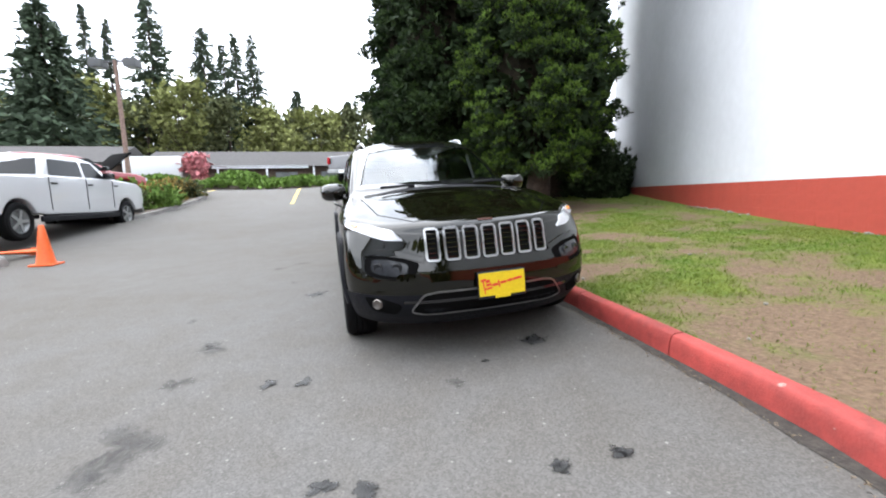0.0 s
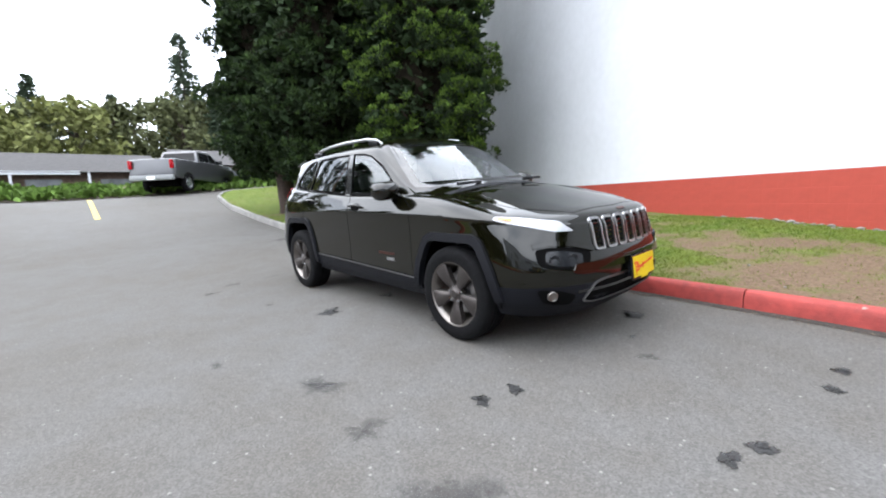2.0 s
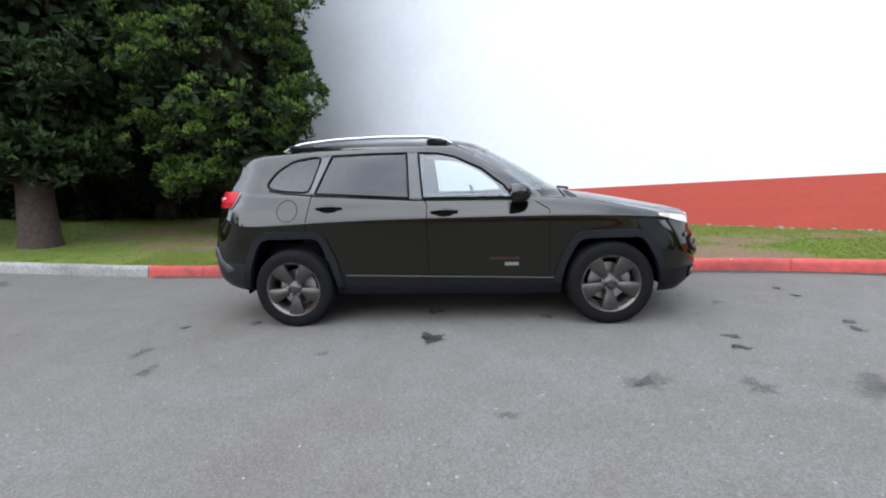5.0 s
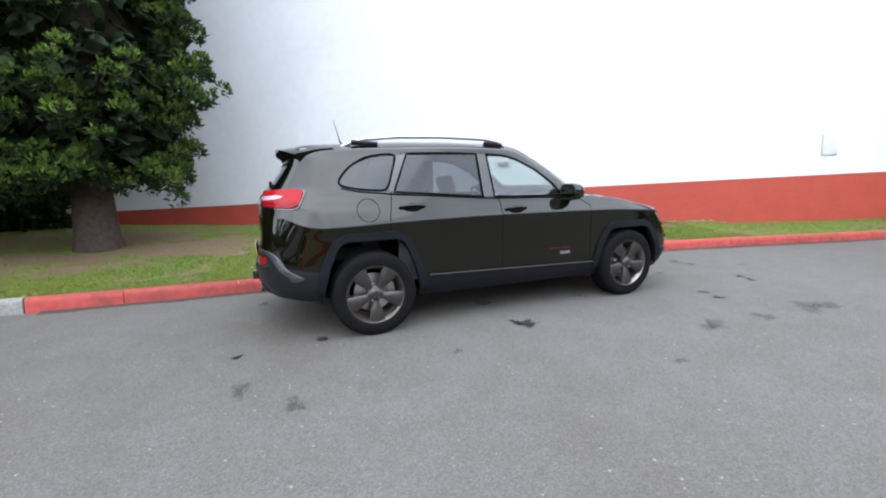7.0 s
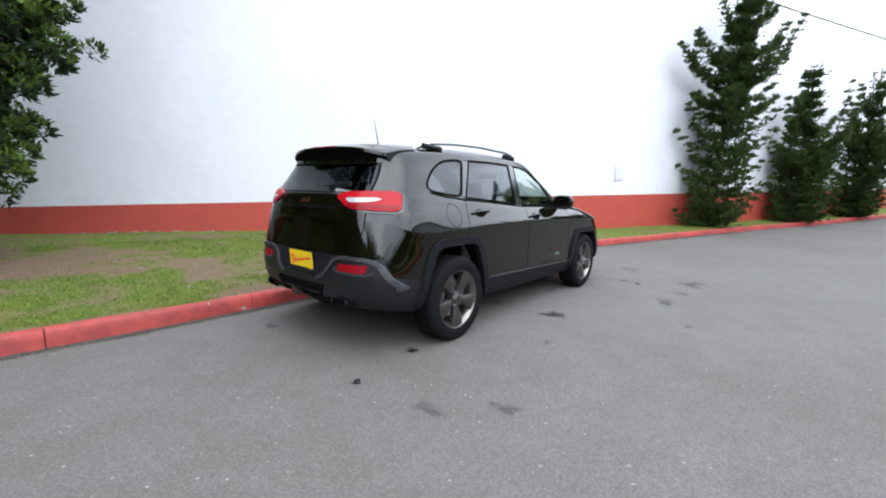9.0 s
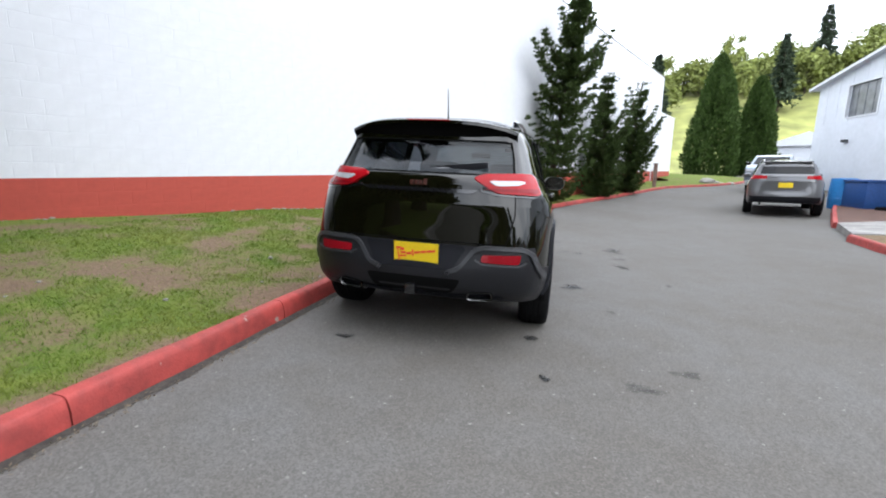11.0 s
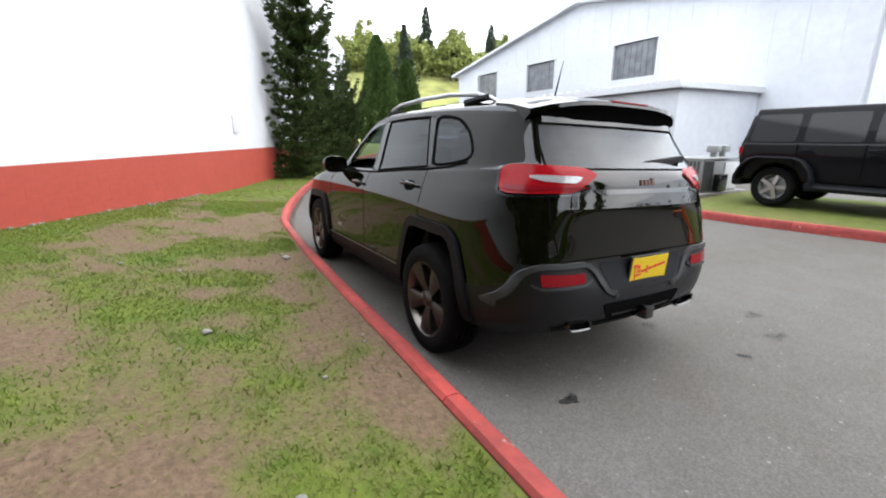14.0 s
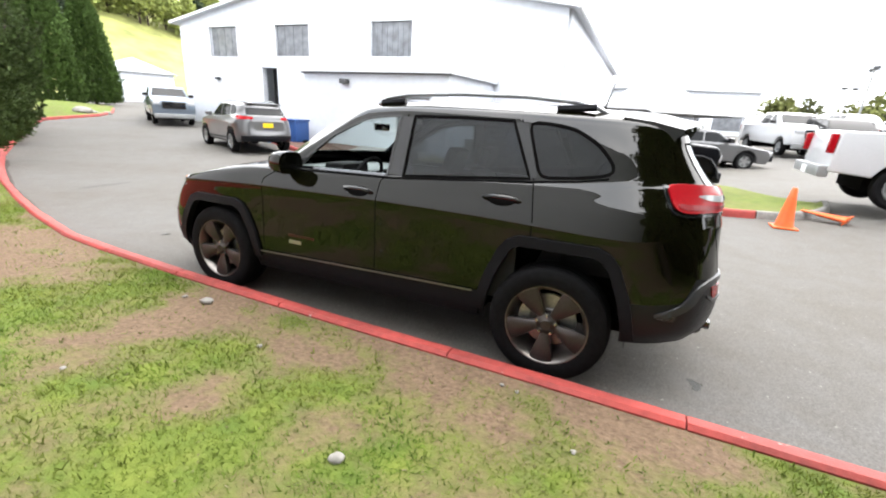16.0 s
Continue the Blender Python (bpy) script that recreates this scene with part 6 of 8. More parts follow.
def juniper(label, at, seed, high, wide, arms, lean=(0.1, -0.1), full=0.95):
    """A twisted juniper: a dense skirt, a leaning leader and long upswept arms, each with ragged pads of foliage.
    arms: height share, reach, rise, heading in degrees."""
    g = np.random.default_rng(seed)
    t = thing("juniper", label, "tree", at)
    lean = np.array(lean)
    part("trunk", new_tube([(0, 0, -0.2), (0.05, 0, 0.6), (lean[0] * 0.4, lean[1] * 0.4, high * 0.5), (lean[0], lean[1], high * 0.97)], [0.16, 0.13, 0.08, 0.012], 8), M_BARK, t)
    pts, ways = [], []

    def pad(c, r, way, m):
        d = g.normal(0, 1, (m, 3)) * (r, r, r * 0.36)
        pts.append(c + d)
        ways.append(d / r * 0.8 + way)

    def girth(h):
        """A full skirt below, a slim spired leader above."""
        return wide * lerp(1.0, 0.34, ramp(h, 0.4, 0.62)) * (1 - 0.75 * max(0.0, h - 0.6) / 0.4)

    def plume(line, r, m):
        """Foliage along a bough: thick at its root, pointed at its upturned tip."""
        for f in np.linspace(0.1, 1.0, m):
            k = min(len(line) - 2, int(f * (len(line) - 1)))
            q = line[k + 1] - line[k]
            pad(line[k] + q * (f * (len(line) - 1) - k), r * (1.1 - 0.9 * f), q / np.linalg.norm(q) * 1.3 + (0, 0, 0.5), 20)

    def bough(s, a, reach, rise, r, m):
        d = np.array((math.cos(a), math.sin(a), 0))
        line = [s + d * reach * f + (0, 0, rise * f**2.2 - 0.1 * reach * math.sin(f * 2.6)) for f in np.linspace(0, 1, 7)]
        plume(line, r, m)
        return line

    for _ in range(210):
        h = g.uniform(0, 1) ** 1.25
        if h > full and g.uniform() < 0.8:
            continue
        a, r = g.uniform(0, math.tau), girth(h) * g.uniform(0.05, 0.6)
        pad(np.array((lean[0] * h + r * math.cos(a), lean[1] * h + r * math.sin(a), 0.1 + h * high * 0.95)), 0.15, np.array((math.cos(a) * 0.6, math.sin(a) * 0.6, 0.7)), 16)
    for i in range(112):
        h = 0.015 + 0.97 * ((i // 7) / 16 + g.uniform(-0.012, 0.012))
        a = i * 0.9 + i // 7 * 0.6 + g.uniform(-0.35, 0.35)
        if h > full and g.uniform() < 0.7:
            continue
        reach = (girth(h) + 0.12) * g.uniform(0.65, 1.2)
        bough(np.array((lean[0] * h, lean[1] * h, high * h)), a, reach, reach * g.uniform(0.3, 0.6), 0.17 if h < 0.5 else 0.12, 7)
    for h, reach, rise, head in arms:
        s = np.array((lean[0] * h, lean[1] * h, high * h))
        line = bough(s, radians(head), reach, rise, 0.17, int(8 + reach * 6))
        part("limb", new_tube([Vector(p) for p in line], [0.05, 0.045, 0.04, 0.03, 0.022, 0.014, 0.005], 6), M_BARK, t)
        for f in np.arange(0.25, 0.95, 0.3 / reach):
            k = int(f * 6)
            bough(line[k] + g.normal(0, 0.03, 3), radians(head) + g.uniform(-1.2, 1.2), g.uniform(0.2, 0.4), g.uniform(0.15, 0.35), 0.09, 4)
    ob = blades("crown", np.concatenate(pts), np.concatenate(ways), 0.085, 5, M_JUNIPER, 0.4, seed, 0.28)
    ob.parent = t
    return t


juniper("tall twisted dark green juniper against the white wall", spot(12.0, -0.96, 0.3), 21, 7.5, 1.16, ((0.6, 2.0, 1.0, 142), (0.66, 1.5, 0.9, 142), (0.58, 1.7, 1.9, -62), (0.68, 1.1, 0.8, -75), (0.5, 1.5, 0.3, 146), (0.78, 0.8, 0.8, 140), (0.8, 0.7, 0.7, -65), (0.46, 1.2, 0.5, -65), (0.6, 1.2, 0.8, -120), (0.86, 0.5, 0.6, -60)), (0.25, -0.75))
juniper("twisted dark green juniper with split tops", spot(16.2, -3.2, 0.42), 22, 5.5, 0.85, ((0.3, 1.9, 3.4, -38), (0.38, 1.9, 2.6, -50), (0.5, 1.0, 1.1, 145), (0.32, 1.3, 0.9, 145), (0.66, 0.6, 0.7, 140), (0.45, 1.2, 1.0, -100), (0.55, 0.8, 0.6, -60), (0.6, 0.9, 0.9, 160)), (0.1, -0.1), 0.5)
juniper("ragged dark juniper near the end of the wall", spot(19.7, -4.95, 0.55), 24, 5.8, 0.85, ((0.4, 1.5, 1.6, -75), (0.58, 1.1, 1.1, -70), (0.5, 1.2, 1.7, 145), (0.3, 1.5, 0.7, -65), (0.7, 0.8, 1.0, 145), (0.42, 1.2, 1.2, 150), (0.5, 1.2, 0.8, -110)), (0.2, -0.4), 0.55)


def column_tree(label, at, seed, high, wide, mat):
    g = np.random.default_rng(seed)
    t = thing("cypress", label, "tree", at)
    part("trunk", new_tube([(0, 0, -0.3), (0, 0, 1.5), (0, 0, high * 0.9)], [0.16, 0.14, 0.02], 8), M_BARK, t)
    n = 12000
    h = g.uniform(0, 1, n) ** 0.85
    a = g.uniform(0, math.tau, n)
    flute = 1 + 0.16 * np.sin(5 * a + 7 * h) + 0.1 * np.sin(11 * a - 9 * h)
    r = wide * flute * np.clip(1 - h**1.5, 0, 1) ** 0.7 * (0.8 + 0.2 * np.clip(h * 7, 0, 1)) * g.uniform(0.8, 1.04, n)
    p = np.stack([r * np.cos(a), r * np.sin(a), 0.15 + h * high], 1)
    w = np.stack([np.cos(a) * 0.6, np.sin(a) * 0.6, np.full(n, 0.9)], 1)
    ob = blades("crown", p, w, 0.27, 4, mat, 0.35, seed, 0.4)
    ob.parent = t
    return t


column_tree("tall clipped green cypress at the bend", spot(43.0, -16.4), 31, 11.4, 2.2, M_CYPRESS)
column_tree("second green cypress at the bend", spot(45.5, -21.0), 32, 9.6, 1.9, M_CYPRESS)


def shrub(name, label, at, seed, size, mat, n=420, leaf=0.11, per=6, category="shrub", group=""):
    g = np.random.default_rng(seed)
    t = thing(name, label, category, at, group)
    for k in range(5):
        a = g.uniform(0, math.tau)
        part("stem", new_tube([(0, 0, -0.05), (0.2 * size[0] * math.cos(a), 0.2 * size[1] * math.sin(a), 0.3 * size[2]), (0.6 * size[0] * math.cos(a), 0.6 * size[1] * math.sin(a), 0.75 * size[2])], [0.03, 0.02, 0.008], 5), M_BARK, t)
    d = g.normal(0, 1, (n, 3))
    d /= np.linalg.norm(d, axis=1, keepdims=True)
    d[:, 2] = np.abs(d[:, 2])
    p = d * np.array(size) * g.uniform(0.5, 1.08, (n, 1)) * (1 + 0.25 * np.sin(d[:, :1] * 9 + d[:, 1:2] * 7))
    ob = blades("leaves", p, d + (0, 0, 0.4), leaf, per, mat, 0.7, seed, 0.5)
    ob.parent = t
    return t


for i, (x, k, s) in enumerate(((-7.6, 1.0, 1.1), (-8.6, 0.9, 1.35), (-6.7, 1.2, 0.8), (-9.6, 1.3, 1.5), (-8.1, 2.2, 1.0), (-9.2, 2.6, 1.5), (-10.6, 2.2, 1.8), (-10.2, 4.2, 1.5), (-11.6, 5.2, 1.7))):
    shrub("shrub", "dense dark green shrub at the foot of the wall", spot(x, wall_y(x) - k, lawn_z(x, wall_y(x) - k) - 0.05), 70 + i, (s, s * 0.85, s * 1.15), M_SHRUB_AND_SHADE, int(700 * s * s), 0.13, group="shrubs by the wall")


def fir(label, at, seed, high, wide, gap=0.3):
    """A far fir: whorls of drooping boughs with gaps between them."""
    g = np.random.default_rng(seed)
    t = thing("fir", label, "tree", at, "far firs")
    part("trunk", new_tube([(0, 0, -1), (0, 0, high * 0.5), (0, 0, high)], [high * 0.014, high * 0.009, 0.03], 7), M_BARK, t)
    pts, ways, sizes = [], [], []
    z = high * 0.16
    while z < high * 0.985:
        h = z / high
        reach = wide * (1.08 - h) ** 0.85
        for _ in range(9):
            if g.uniform() < gap:
                continue
            a = g.uniform(0, math.tau)
            ln = reach * g.uniform(0.5, 1.1)
            m = 9
            f = np.linspace(0.2, 1, m)
            pts.append(np.stack([ln * f * math.cos(a), ln * f * math.sin(a), z - 0.32 * ln * f**1.5 + g.normal(0, 0.12, m)], 1))
            ways.append(np.tile((math.cos(a), math.sin(a), -0.3), (m, 1)))
            sizes.append(np.full(m, 0.26 + 0.12 * ln))
        z += high * 0.021
    ob = blades("crown", np.concatenate(pts), np.concatenate(ways), np.concatenate(sizes) * 1.2, 3, M_FIR, 0.55, seed, 0.36)
    ob.parent = t
    return t


def leafy(name, label, at, seed, high, wide, mat, group="far trees", n=1100, leaf=0.55):
    """A far broad-leaved tree: a forked trunk and an uneven open crown of leaf clumps."""
    g = np.random.default_rng(seed)
    t = thing(name, label, "tree", at, group)
    part("trunk", new_tube([(0, 0, -0.5), (0.1, 0, high * 0.25), (0, 0.2, high * 0.6), (0.2, 0, high * 0.9)], [high * 0.02, high * 0.016, high * 0.009, 0.02], 7), M_BARK, t)
    cs = []
    for k in range(16):
        a, h = g.uniform(0, math.tau), g.uniform(0.25, 0.95)
        r = wide * (1 - abs(h - 0.5) * 1.1) * g.uniform(0.35, 0.95)
        c = np.array((r * math.cos(a), r * math.sin(a), h * high))
        cs.append((c, wide * g.uniform(0.22, 0.42)))
        part("limb", new_tube([(0, 0, max(0.2, h - 0.25) * high), Vector(c)], [0.08, 0.02], 5), M_BARK, t)
    m = n // len(cs)
    pts = np.concatenate([c + g.normal(0, 0.55, (m, 3)) * r * (1, 1, 0.9) for c, r in cs])
    ob = blades("crown", pts, g.normal(0, 1, pts.shape), leaf, 3, mat, 0.9, seed, 0.66)
    ob.parent = t
    return t


# the firs and woods beyond the low houses
for i, (x, y, h, w, gap) in enumerate(((-49.8, -28.5, 18.5, 5.2, 0.1), (-74.4, -35.5, 26.5, 2.2, 0.5), (-75.4, -33.0, 25, 2.0, 0.55), (-73.5, -26.5, 28.5, 5.0, 0.22), (-79.6, -20.6, 26, 4.4, 0.28), (-82, -18.0, 24, 3.0, 0.4), (-85, -13.6, 27, 4.2, 0.45), (-84.5, -16.4, 27, 3.0, 0.5), (-89.4, -6.3, 18, 3.4, 0.25), (-89.5, 4, 16, 3.2, 0.3), (-92, -1, 14, 3.4, 0.3), (-90, 12, 16, 3.6, 0.3), (-60, -48, 22, 5.4, 0.15), (-88, -10, 13, 3.0, 0.3), (-74.3, 12.2, 23.5, 4.2, 0.35), (-62, 13.8, 12.5, 3.0, 0.15), (-70, 24, 17, 3.6, 0.2))):
    fir("tall dark fir beyond the low houses", spot(x, y), 200 + i, h, w * 1.2, gap * 0.85)
for i in range(30):
    f = i / 29
    x, y = lerp(-58, -84, (i * 0.37) % 1), lerp(-70, 34, f)
    leafy("broadleaf_tree", "yellow-green spring tree beyond the low houses" if i % 3 else "olive-green spring tree beyond the low houses", spot(x, y), 300 + i, 8.0 + (i * 1.7) % 4.0 + 2.5 * (-40 < y < -12) + 1.5 * (y > -6), 4.6, M_SPRING if i % 3 and y < 0 else M_SPRING2, leaf=0.56, n=1000)
# the hillside past the shed
def hill_z(x, y):
    return ground_z(x, y) - 1 + 27 * ramp(x, 58, 135) * (0.75 + 0.25 * ramp(-y, 10, 60)) + 1.5 * noise.noise((x * 0.04, y * 0.04, 2))


for i in range(22):
    x, y = 84 + (i * 17.3) % 52, lerp(-120, 6, i / 21)
    leafy("broadleaf_tree", "pale green hillside tree past the sheds", spot(x, y, hill_z(x, y) - 0.5), 400 + i, 7 + (i * 2.9) % 5, 4.4, M_HILL, leaf=0.5)
for i in range(26):
    x, y = 96 + (i * 11.3) % 30, lerp(-78, -14, (i * 0.381966) % 1)
    leafy("broadleaf_tree", "yellow-green spring tree on the wooded hillside", spot(x, y, hill_z(x, y) - 0.8), 450 + i, 6 + (i * 2.3) % 4, 3.6, M_HILL, n=420, leaf=0.75)
for i in range(9):
    x, y = -12 - 5.5 * i, -88 - (i * 7) % 12
    leafy("broadleaf_tree", "low yellow-green tree past the sales rows" if i % 3 else "low olive-green tree past the sales rows", spot(x, y), 520 + i, 3.6 + (i * 1.9) % 2.4, 3.0, M_SPRING if i % 3 else M_SPRING2, n=420, leaf=0.6)
for i, (x, y, h) in enumerate(((96, -44, 15), (88, -20, 16), (112, -58, 16), (104, -75, 15))):
    fir("dark fir on the hillside past the sheds", spot(x, y, hill_z(x, y)), 230 + i, h, 3.4, 0.3)
bm = grid_sheet(steps(56, 190, 5), steps(-190, 90, 8), hill_z)
tagged(obj("hillside", bm, material("hillside_turf", (0.2, 0.21, 0.06), 0.95, scale=0.25, vary=0.4, bump=0.6, bump_scale=3)), "pale green wooded hillside", "hill", kind="structure")


# ---- buildings ----
M_SHED = material("white_metal_siding", (0.5084, 0.533, 0.574), 0.55, scale=4, vary=0.04, bump=0.15, bump_scale=30, stain=0.07, stain_scale=0.5)
M_SHED_TRIM = material("pale_metal_trim", (0.528, 0.544, 0.568), 0.45, scale=10, vary=0.06)
M_SHUTTER = material("grey_roller_door", (0.176, 0.184, 0.196), 0.5, scale=8, vary=0.08)
M_WIN_GREY = material("dusty_grey_pane", (0.12, 0.128, 0.14), 0.3, scale=2.5, vary=0.35, coat=0.3)
M_DARK_IN = material("dark_interior", (0.012, 0.012, 0.013), 0.9, scale=3, vary=0.3)
M_BLUE = material("blue_plastic", (0.012, 0.056, 0.192), 0.5, scale=15, vary=0.15)
M_BLUE2 = material("bright_blue_plastic", (0.016, 0.16, 0.4), 0.5, scale=15, vary=0.15)
M_GALV = material("galvanised_steel", (0.2295, 0.238, 0.238), 0.5, metal=0.4, scale=5, vary=0.07)
M_ORANGE = material("orange_cone_plastic", (0.6375, 0.0975, 0.015), 0.55, scale=20, vary=0.12)
M_ROOF = material("grey_shingle_roof", (0.036, 0.033, 0.032), 0.9, scale=6, vary=0.3, bump=0.5, bump_scale=20)
M_BROWN = material("brown_siding", (0.0825, 0.0562, 0.0413), 0.85, scale=5, vary=0.25)
M_CANVAS = material("white_tent_canvas", (0.459, 0.459, 0.4651), 0.7, scale=3, vary=0.03, bump=0.2, bump_scale=4)
M_LINE = material("worn_yellow_paint", (0.4125, 0.315, 0.09), 0.8, scale=20, vary=0.3)
M_POST = material("weathered_wood", (0.15, 0.1, 0.08), 0.9, scale=12, vary=0.3)


def slab(pts, y0, y1):
    """A wall of an outline in x and z, from y0 to y1."""
    bm = bmesh.new()
    a = [bm.verts.new((x, y0, z)) for x, z in pts]
    b = [bm.verts.new((x, y1, z)) for x, z in pts]
    bm.faces.new(a)
    bm.faces.new(b)
    for i in range(len(pts)):
        bm.faces.new((a[i], a[(i + 1) % len(pts)], b[(i + 1) % len(pts)], b[i]))
    bmesh.ops.recalc_face_normals(bm, faces=bm.faces)
    return bm


def build_shed():
    """The big white shed; its gable looks to the car. Local axes: x along the gable, z plumb."""
    g = 0.45
    m = Matrix.Translation((13.7, -16.07, g)) @ TILT
    sh = thing("shed", "big white metal shed with a low gable and three upper windows", "building", m)
    half, eave, apex = 11.8, 6.3, 8.4
    wins = ((6.9, 9.25, 4.41, 6.01), (1.57, 4.0, 4.45, 6.0), (-4.68, -2.27, 4.45, 6.02))
    # gable wall in bays, so that the openings go through it
    xs = sorted({-half, half, *[v for w in wins for v in w[:2]], 4.0, 5.1})
    k = 0
    for x0, x1 in zip(xs, xs[1:]):
        top = lambda x: eave + (apex - eave) * (1 - abs(x) / half)
        mid = [(0, apex)] if x0 < 0 < x1 else []
        hole = next((w for w in wins if w[0] <= x0 and x1 <= w[1]), None)
        door = 4.0 <= x0 and x1 <= 5.1
        low = 3.85 if door else -0.8
        if hole:
            part("wall", slab([(x0, low), (x1, low), (x1, hole[2]), (x0, hole[2])], -0.2, 0.0), M_SHED, sh, smooth=False)
            low = hole[3]
        part("wall", slab([(x0, low), (x1, low), (x1, top(x1))] + mid + [(x0, top(x0))], -0.2, 0.0), M_SHED, sh, smooth=False)
    for i, (x0, x1, z0, z1) in enumerate(wins):
        w = part("window", new_box(x0, x1, -0.17, -0.12, z0, z1), M_WIN_GREY, sh, "dusty grey ribbed window", False)
        for side in ((x0 - 0.05, x0 + 0.05, z0, z1), (x1 - 0.05, x1 + 0.05, z0, z1), (x0 - 0.05, x1 + 0.05, z1, z1 + 0.07), (x0 - 0.05, x1 + 0.05, z0 - 0.07, z0)):
            part("window_frame", new_box(side[0], side[1], -0.11, 0.03, side[2], side[3]), M_SHED_TRIM, w, "", False)
        for r in range(7 if i == 2 else 3):
            xr = lerp(x0, x1, (r + 1) / (8 if i == 2 else 4))
            part("window_rib", new_box(xr - 0.02, xr + 0.02, -0.12, -0.1, z0, z1), M_WIN_GREY, w, "", False)
    part("sliding_door", new_box(3.6, 5.1, -0.9, -0.8, -0.5, 3.85), M_DARK_IN, sh, "dark open doorway", False)
    part("door_edge", new_box(5.08, 5.2, -0.3, 0.05, -0.5, 3.9), M_SHED_TRIM, sh, "", False)
    for s in (1, -1):
        bm = slab([(0, apex), (s * (half + 0.35), eave - 0.06), (s * (half + 0.35), eave + 0.08), (0, apex + 0.14)], -26, 0.35)
        part("roof", bm, M_SHED_TRIM, sh, "pale metal roof", False)
        part("side_wall", new_box(s * half - 0.1, s * half + 0.1, -25.8, -0.2, -1.5, eave), M_SHED, sh, "", False)
        part("gutter", new_tube([(s * (half + 0.4), 0.35, eave), (s * (half + 0.4), -26, eave)], 0.09, 8), M_SHED_TRIM, sh)
    for x in range(-11, 12):
        part("siding_rib", new_box(x - 0.02, x + 0.02, 0.0, 0.012, 6.1 if abs(x) < 9 else 4.2, top(x) - 0.05), M_SHED, sh, "", False)
    # lean-to in front
    ax = thing("lean_to", "low white lean-to with a grey roller door", "building", Matrix.Translation((7.8, -11.75, g)) @ TILT @ pose(0, 0, 0, 0, 0, -3))
    part("wall", slab([(-2.8, -0.8), (-2.06, -0.8), (-2.06, 3.12), (-2.8, 3.12)], -0.15, 0), M_SHED, ax, smooth=False)
    part("wall", slab([(-0.55, -0.8), (4.25, -0.8), (4.25, 3.12), (-0.55, 3.12)], -0.15, 0), M_SHED, ax, smooth=False)
    part("wall", slab([(-2.06, 2.2), (-0.55, 2.2), (-0.55, 3.12), (-2.06, 3.12)], -0.15, 0), M_SHED, ax, smooth=False)
    for x in (4.17, -2.72):
        part("side_wall", new_box(x - 0.08, x + 0.08, -4.5, -0.15, -0.8, 3.11), M_SHED, ax, "", False)
    part("roof", new_box(-2.9, 4.4, -4.5, 0.16, 3.12, 3.2), M_SHED_TRIM, ax, "", False)
    part("fascia", new_box(-2.92, 4.42, 0.16, 0.22, 3.05, 3.3, bevel=0.01), M_SHED_TRIM, ax, "", False)
    part("side_fascia", new_box(-2.98, -2.92, -4.5, 0.22, 3.05, 3.25, bevel=0.01), M_SHED_TRIM, ax, "", False)
    part("drip_edge", new_box(-2.9, 4.4, 0.0, 0.03, 3.0, 3.05), M_SHUTTER, ax, "", False)
    for k in range(13):
        part("roof_rib", new_box(-2.6 + 0.52 * k, -2.53 + 0.52 * k, 0.03, 0.2, 3.3, 3.37), M_SHED_TRIM, ax, "", False)
    d = part("roller_door", new_box(-2.06, -0.55, -0.12, -0.09, -0.5, 2.2), M_SHUTTER, ax, "grey roller door", False)
    for k in range(14):
        part("door_slat", new_box(-2.05, -0.56, -0.09, -0.086, -0.1 + 0.162 * k, 0.055 + 0.162 * k, bevel=0.001), M_SHUTTER, d)
    for x in (-2.12, -0.55):
        part("door_jamb", new_box(x - 0.02, x + 0.08, -0.05, 0.02, -0.5, 2.28), M_SHED_TRIM, d, "", False)
    part("door_head", new_box(-2.14, -0.47, -0.05, 0.025, 2.2, 2.28), M_SHUTTER, d, "", False)
    part("wall_lamp", new_box(1.75, 2.15, 0.0, 0.2, 2.62, 2.8, bevel=0.03), M_DASH, ax, "dark wall lamp")
    part("wall_lamp", new_box(8.6, 8.9, 0.0, 0.2, 3.1, 3.25, bevel=0.03), M_DASH, sh, "dark wall lamp")
    # a lower white building farther on
    f = thing("far_shed", "low white building past the bend", "building", spot(60, -33.0, None, 62))
    part("wall", new_box(-4, 4, -6, 6, -1, 3.4), M_SHED, f, "", False)
    part("roof", slab([(-4.4, 3.3), (4.4, 3.3), (0, 4.9)], -6.4, 6.4), M_SHED_TRIM, f, smooth=False)
    part("doorway", new_box(-2, 2, -6.05, -5.95, -0.5, 2.4), M_DARK_IN, f, "", False)
    b = thing("showroom", "white flat-roofed building behind the tent", "building", spot(-2, -46, None, 4))
    part("wall", new_box(-9, 14, -8, 0, -1.5, 4.5), M_SHED, b, "", False)
    part("parapet", new_box(-9.3, 14.3, -8.3, 0.3, 4.4, 4.85), M_SHED_TRIM, b, "", False)
    for k in range(6):
        part("window", new_box(-8 + 3.6 * k, -5.6 + 3.6 * k, -0.05, 0.04, 0.9, 2.5), M_WIN_GREY, b, "", False)


build_shed()

# plant beside the lean-to
ac = thing("air_conditioner", "grey louvred air-conditioning unit on a slab", "air conditioner", spot(2.35, -8.75, ground_z(2.35, -8.75) + 0.13, 90))
part("slab", new_box(-1.0, 1.1, -0.7, 0.6, -0.05, 0.08, bevel=0.01), M_CONCRETE, ac)
part("casing", new_box(-0.75, 0.35, -0.42, 0.45, 0.08, 0.8, bevel=0.015), M_GALV, ac)
part("coil_housing", new_box(0.35, 0.8, -0.42, 0.45, 0.08, 0.84, bevel=0.015), M_GALV, ac)
part("top_panel", new_box(-0.77, 0.82, -0.44, 0.47, 0.84, 0.87, bevel=0.008), M_GALV, ac)
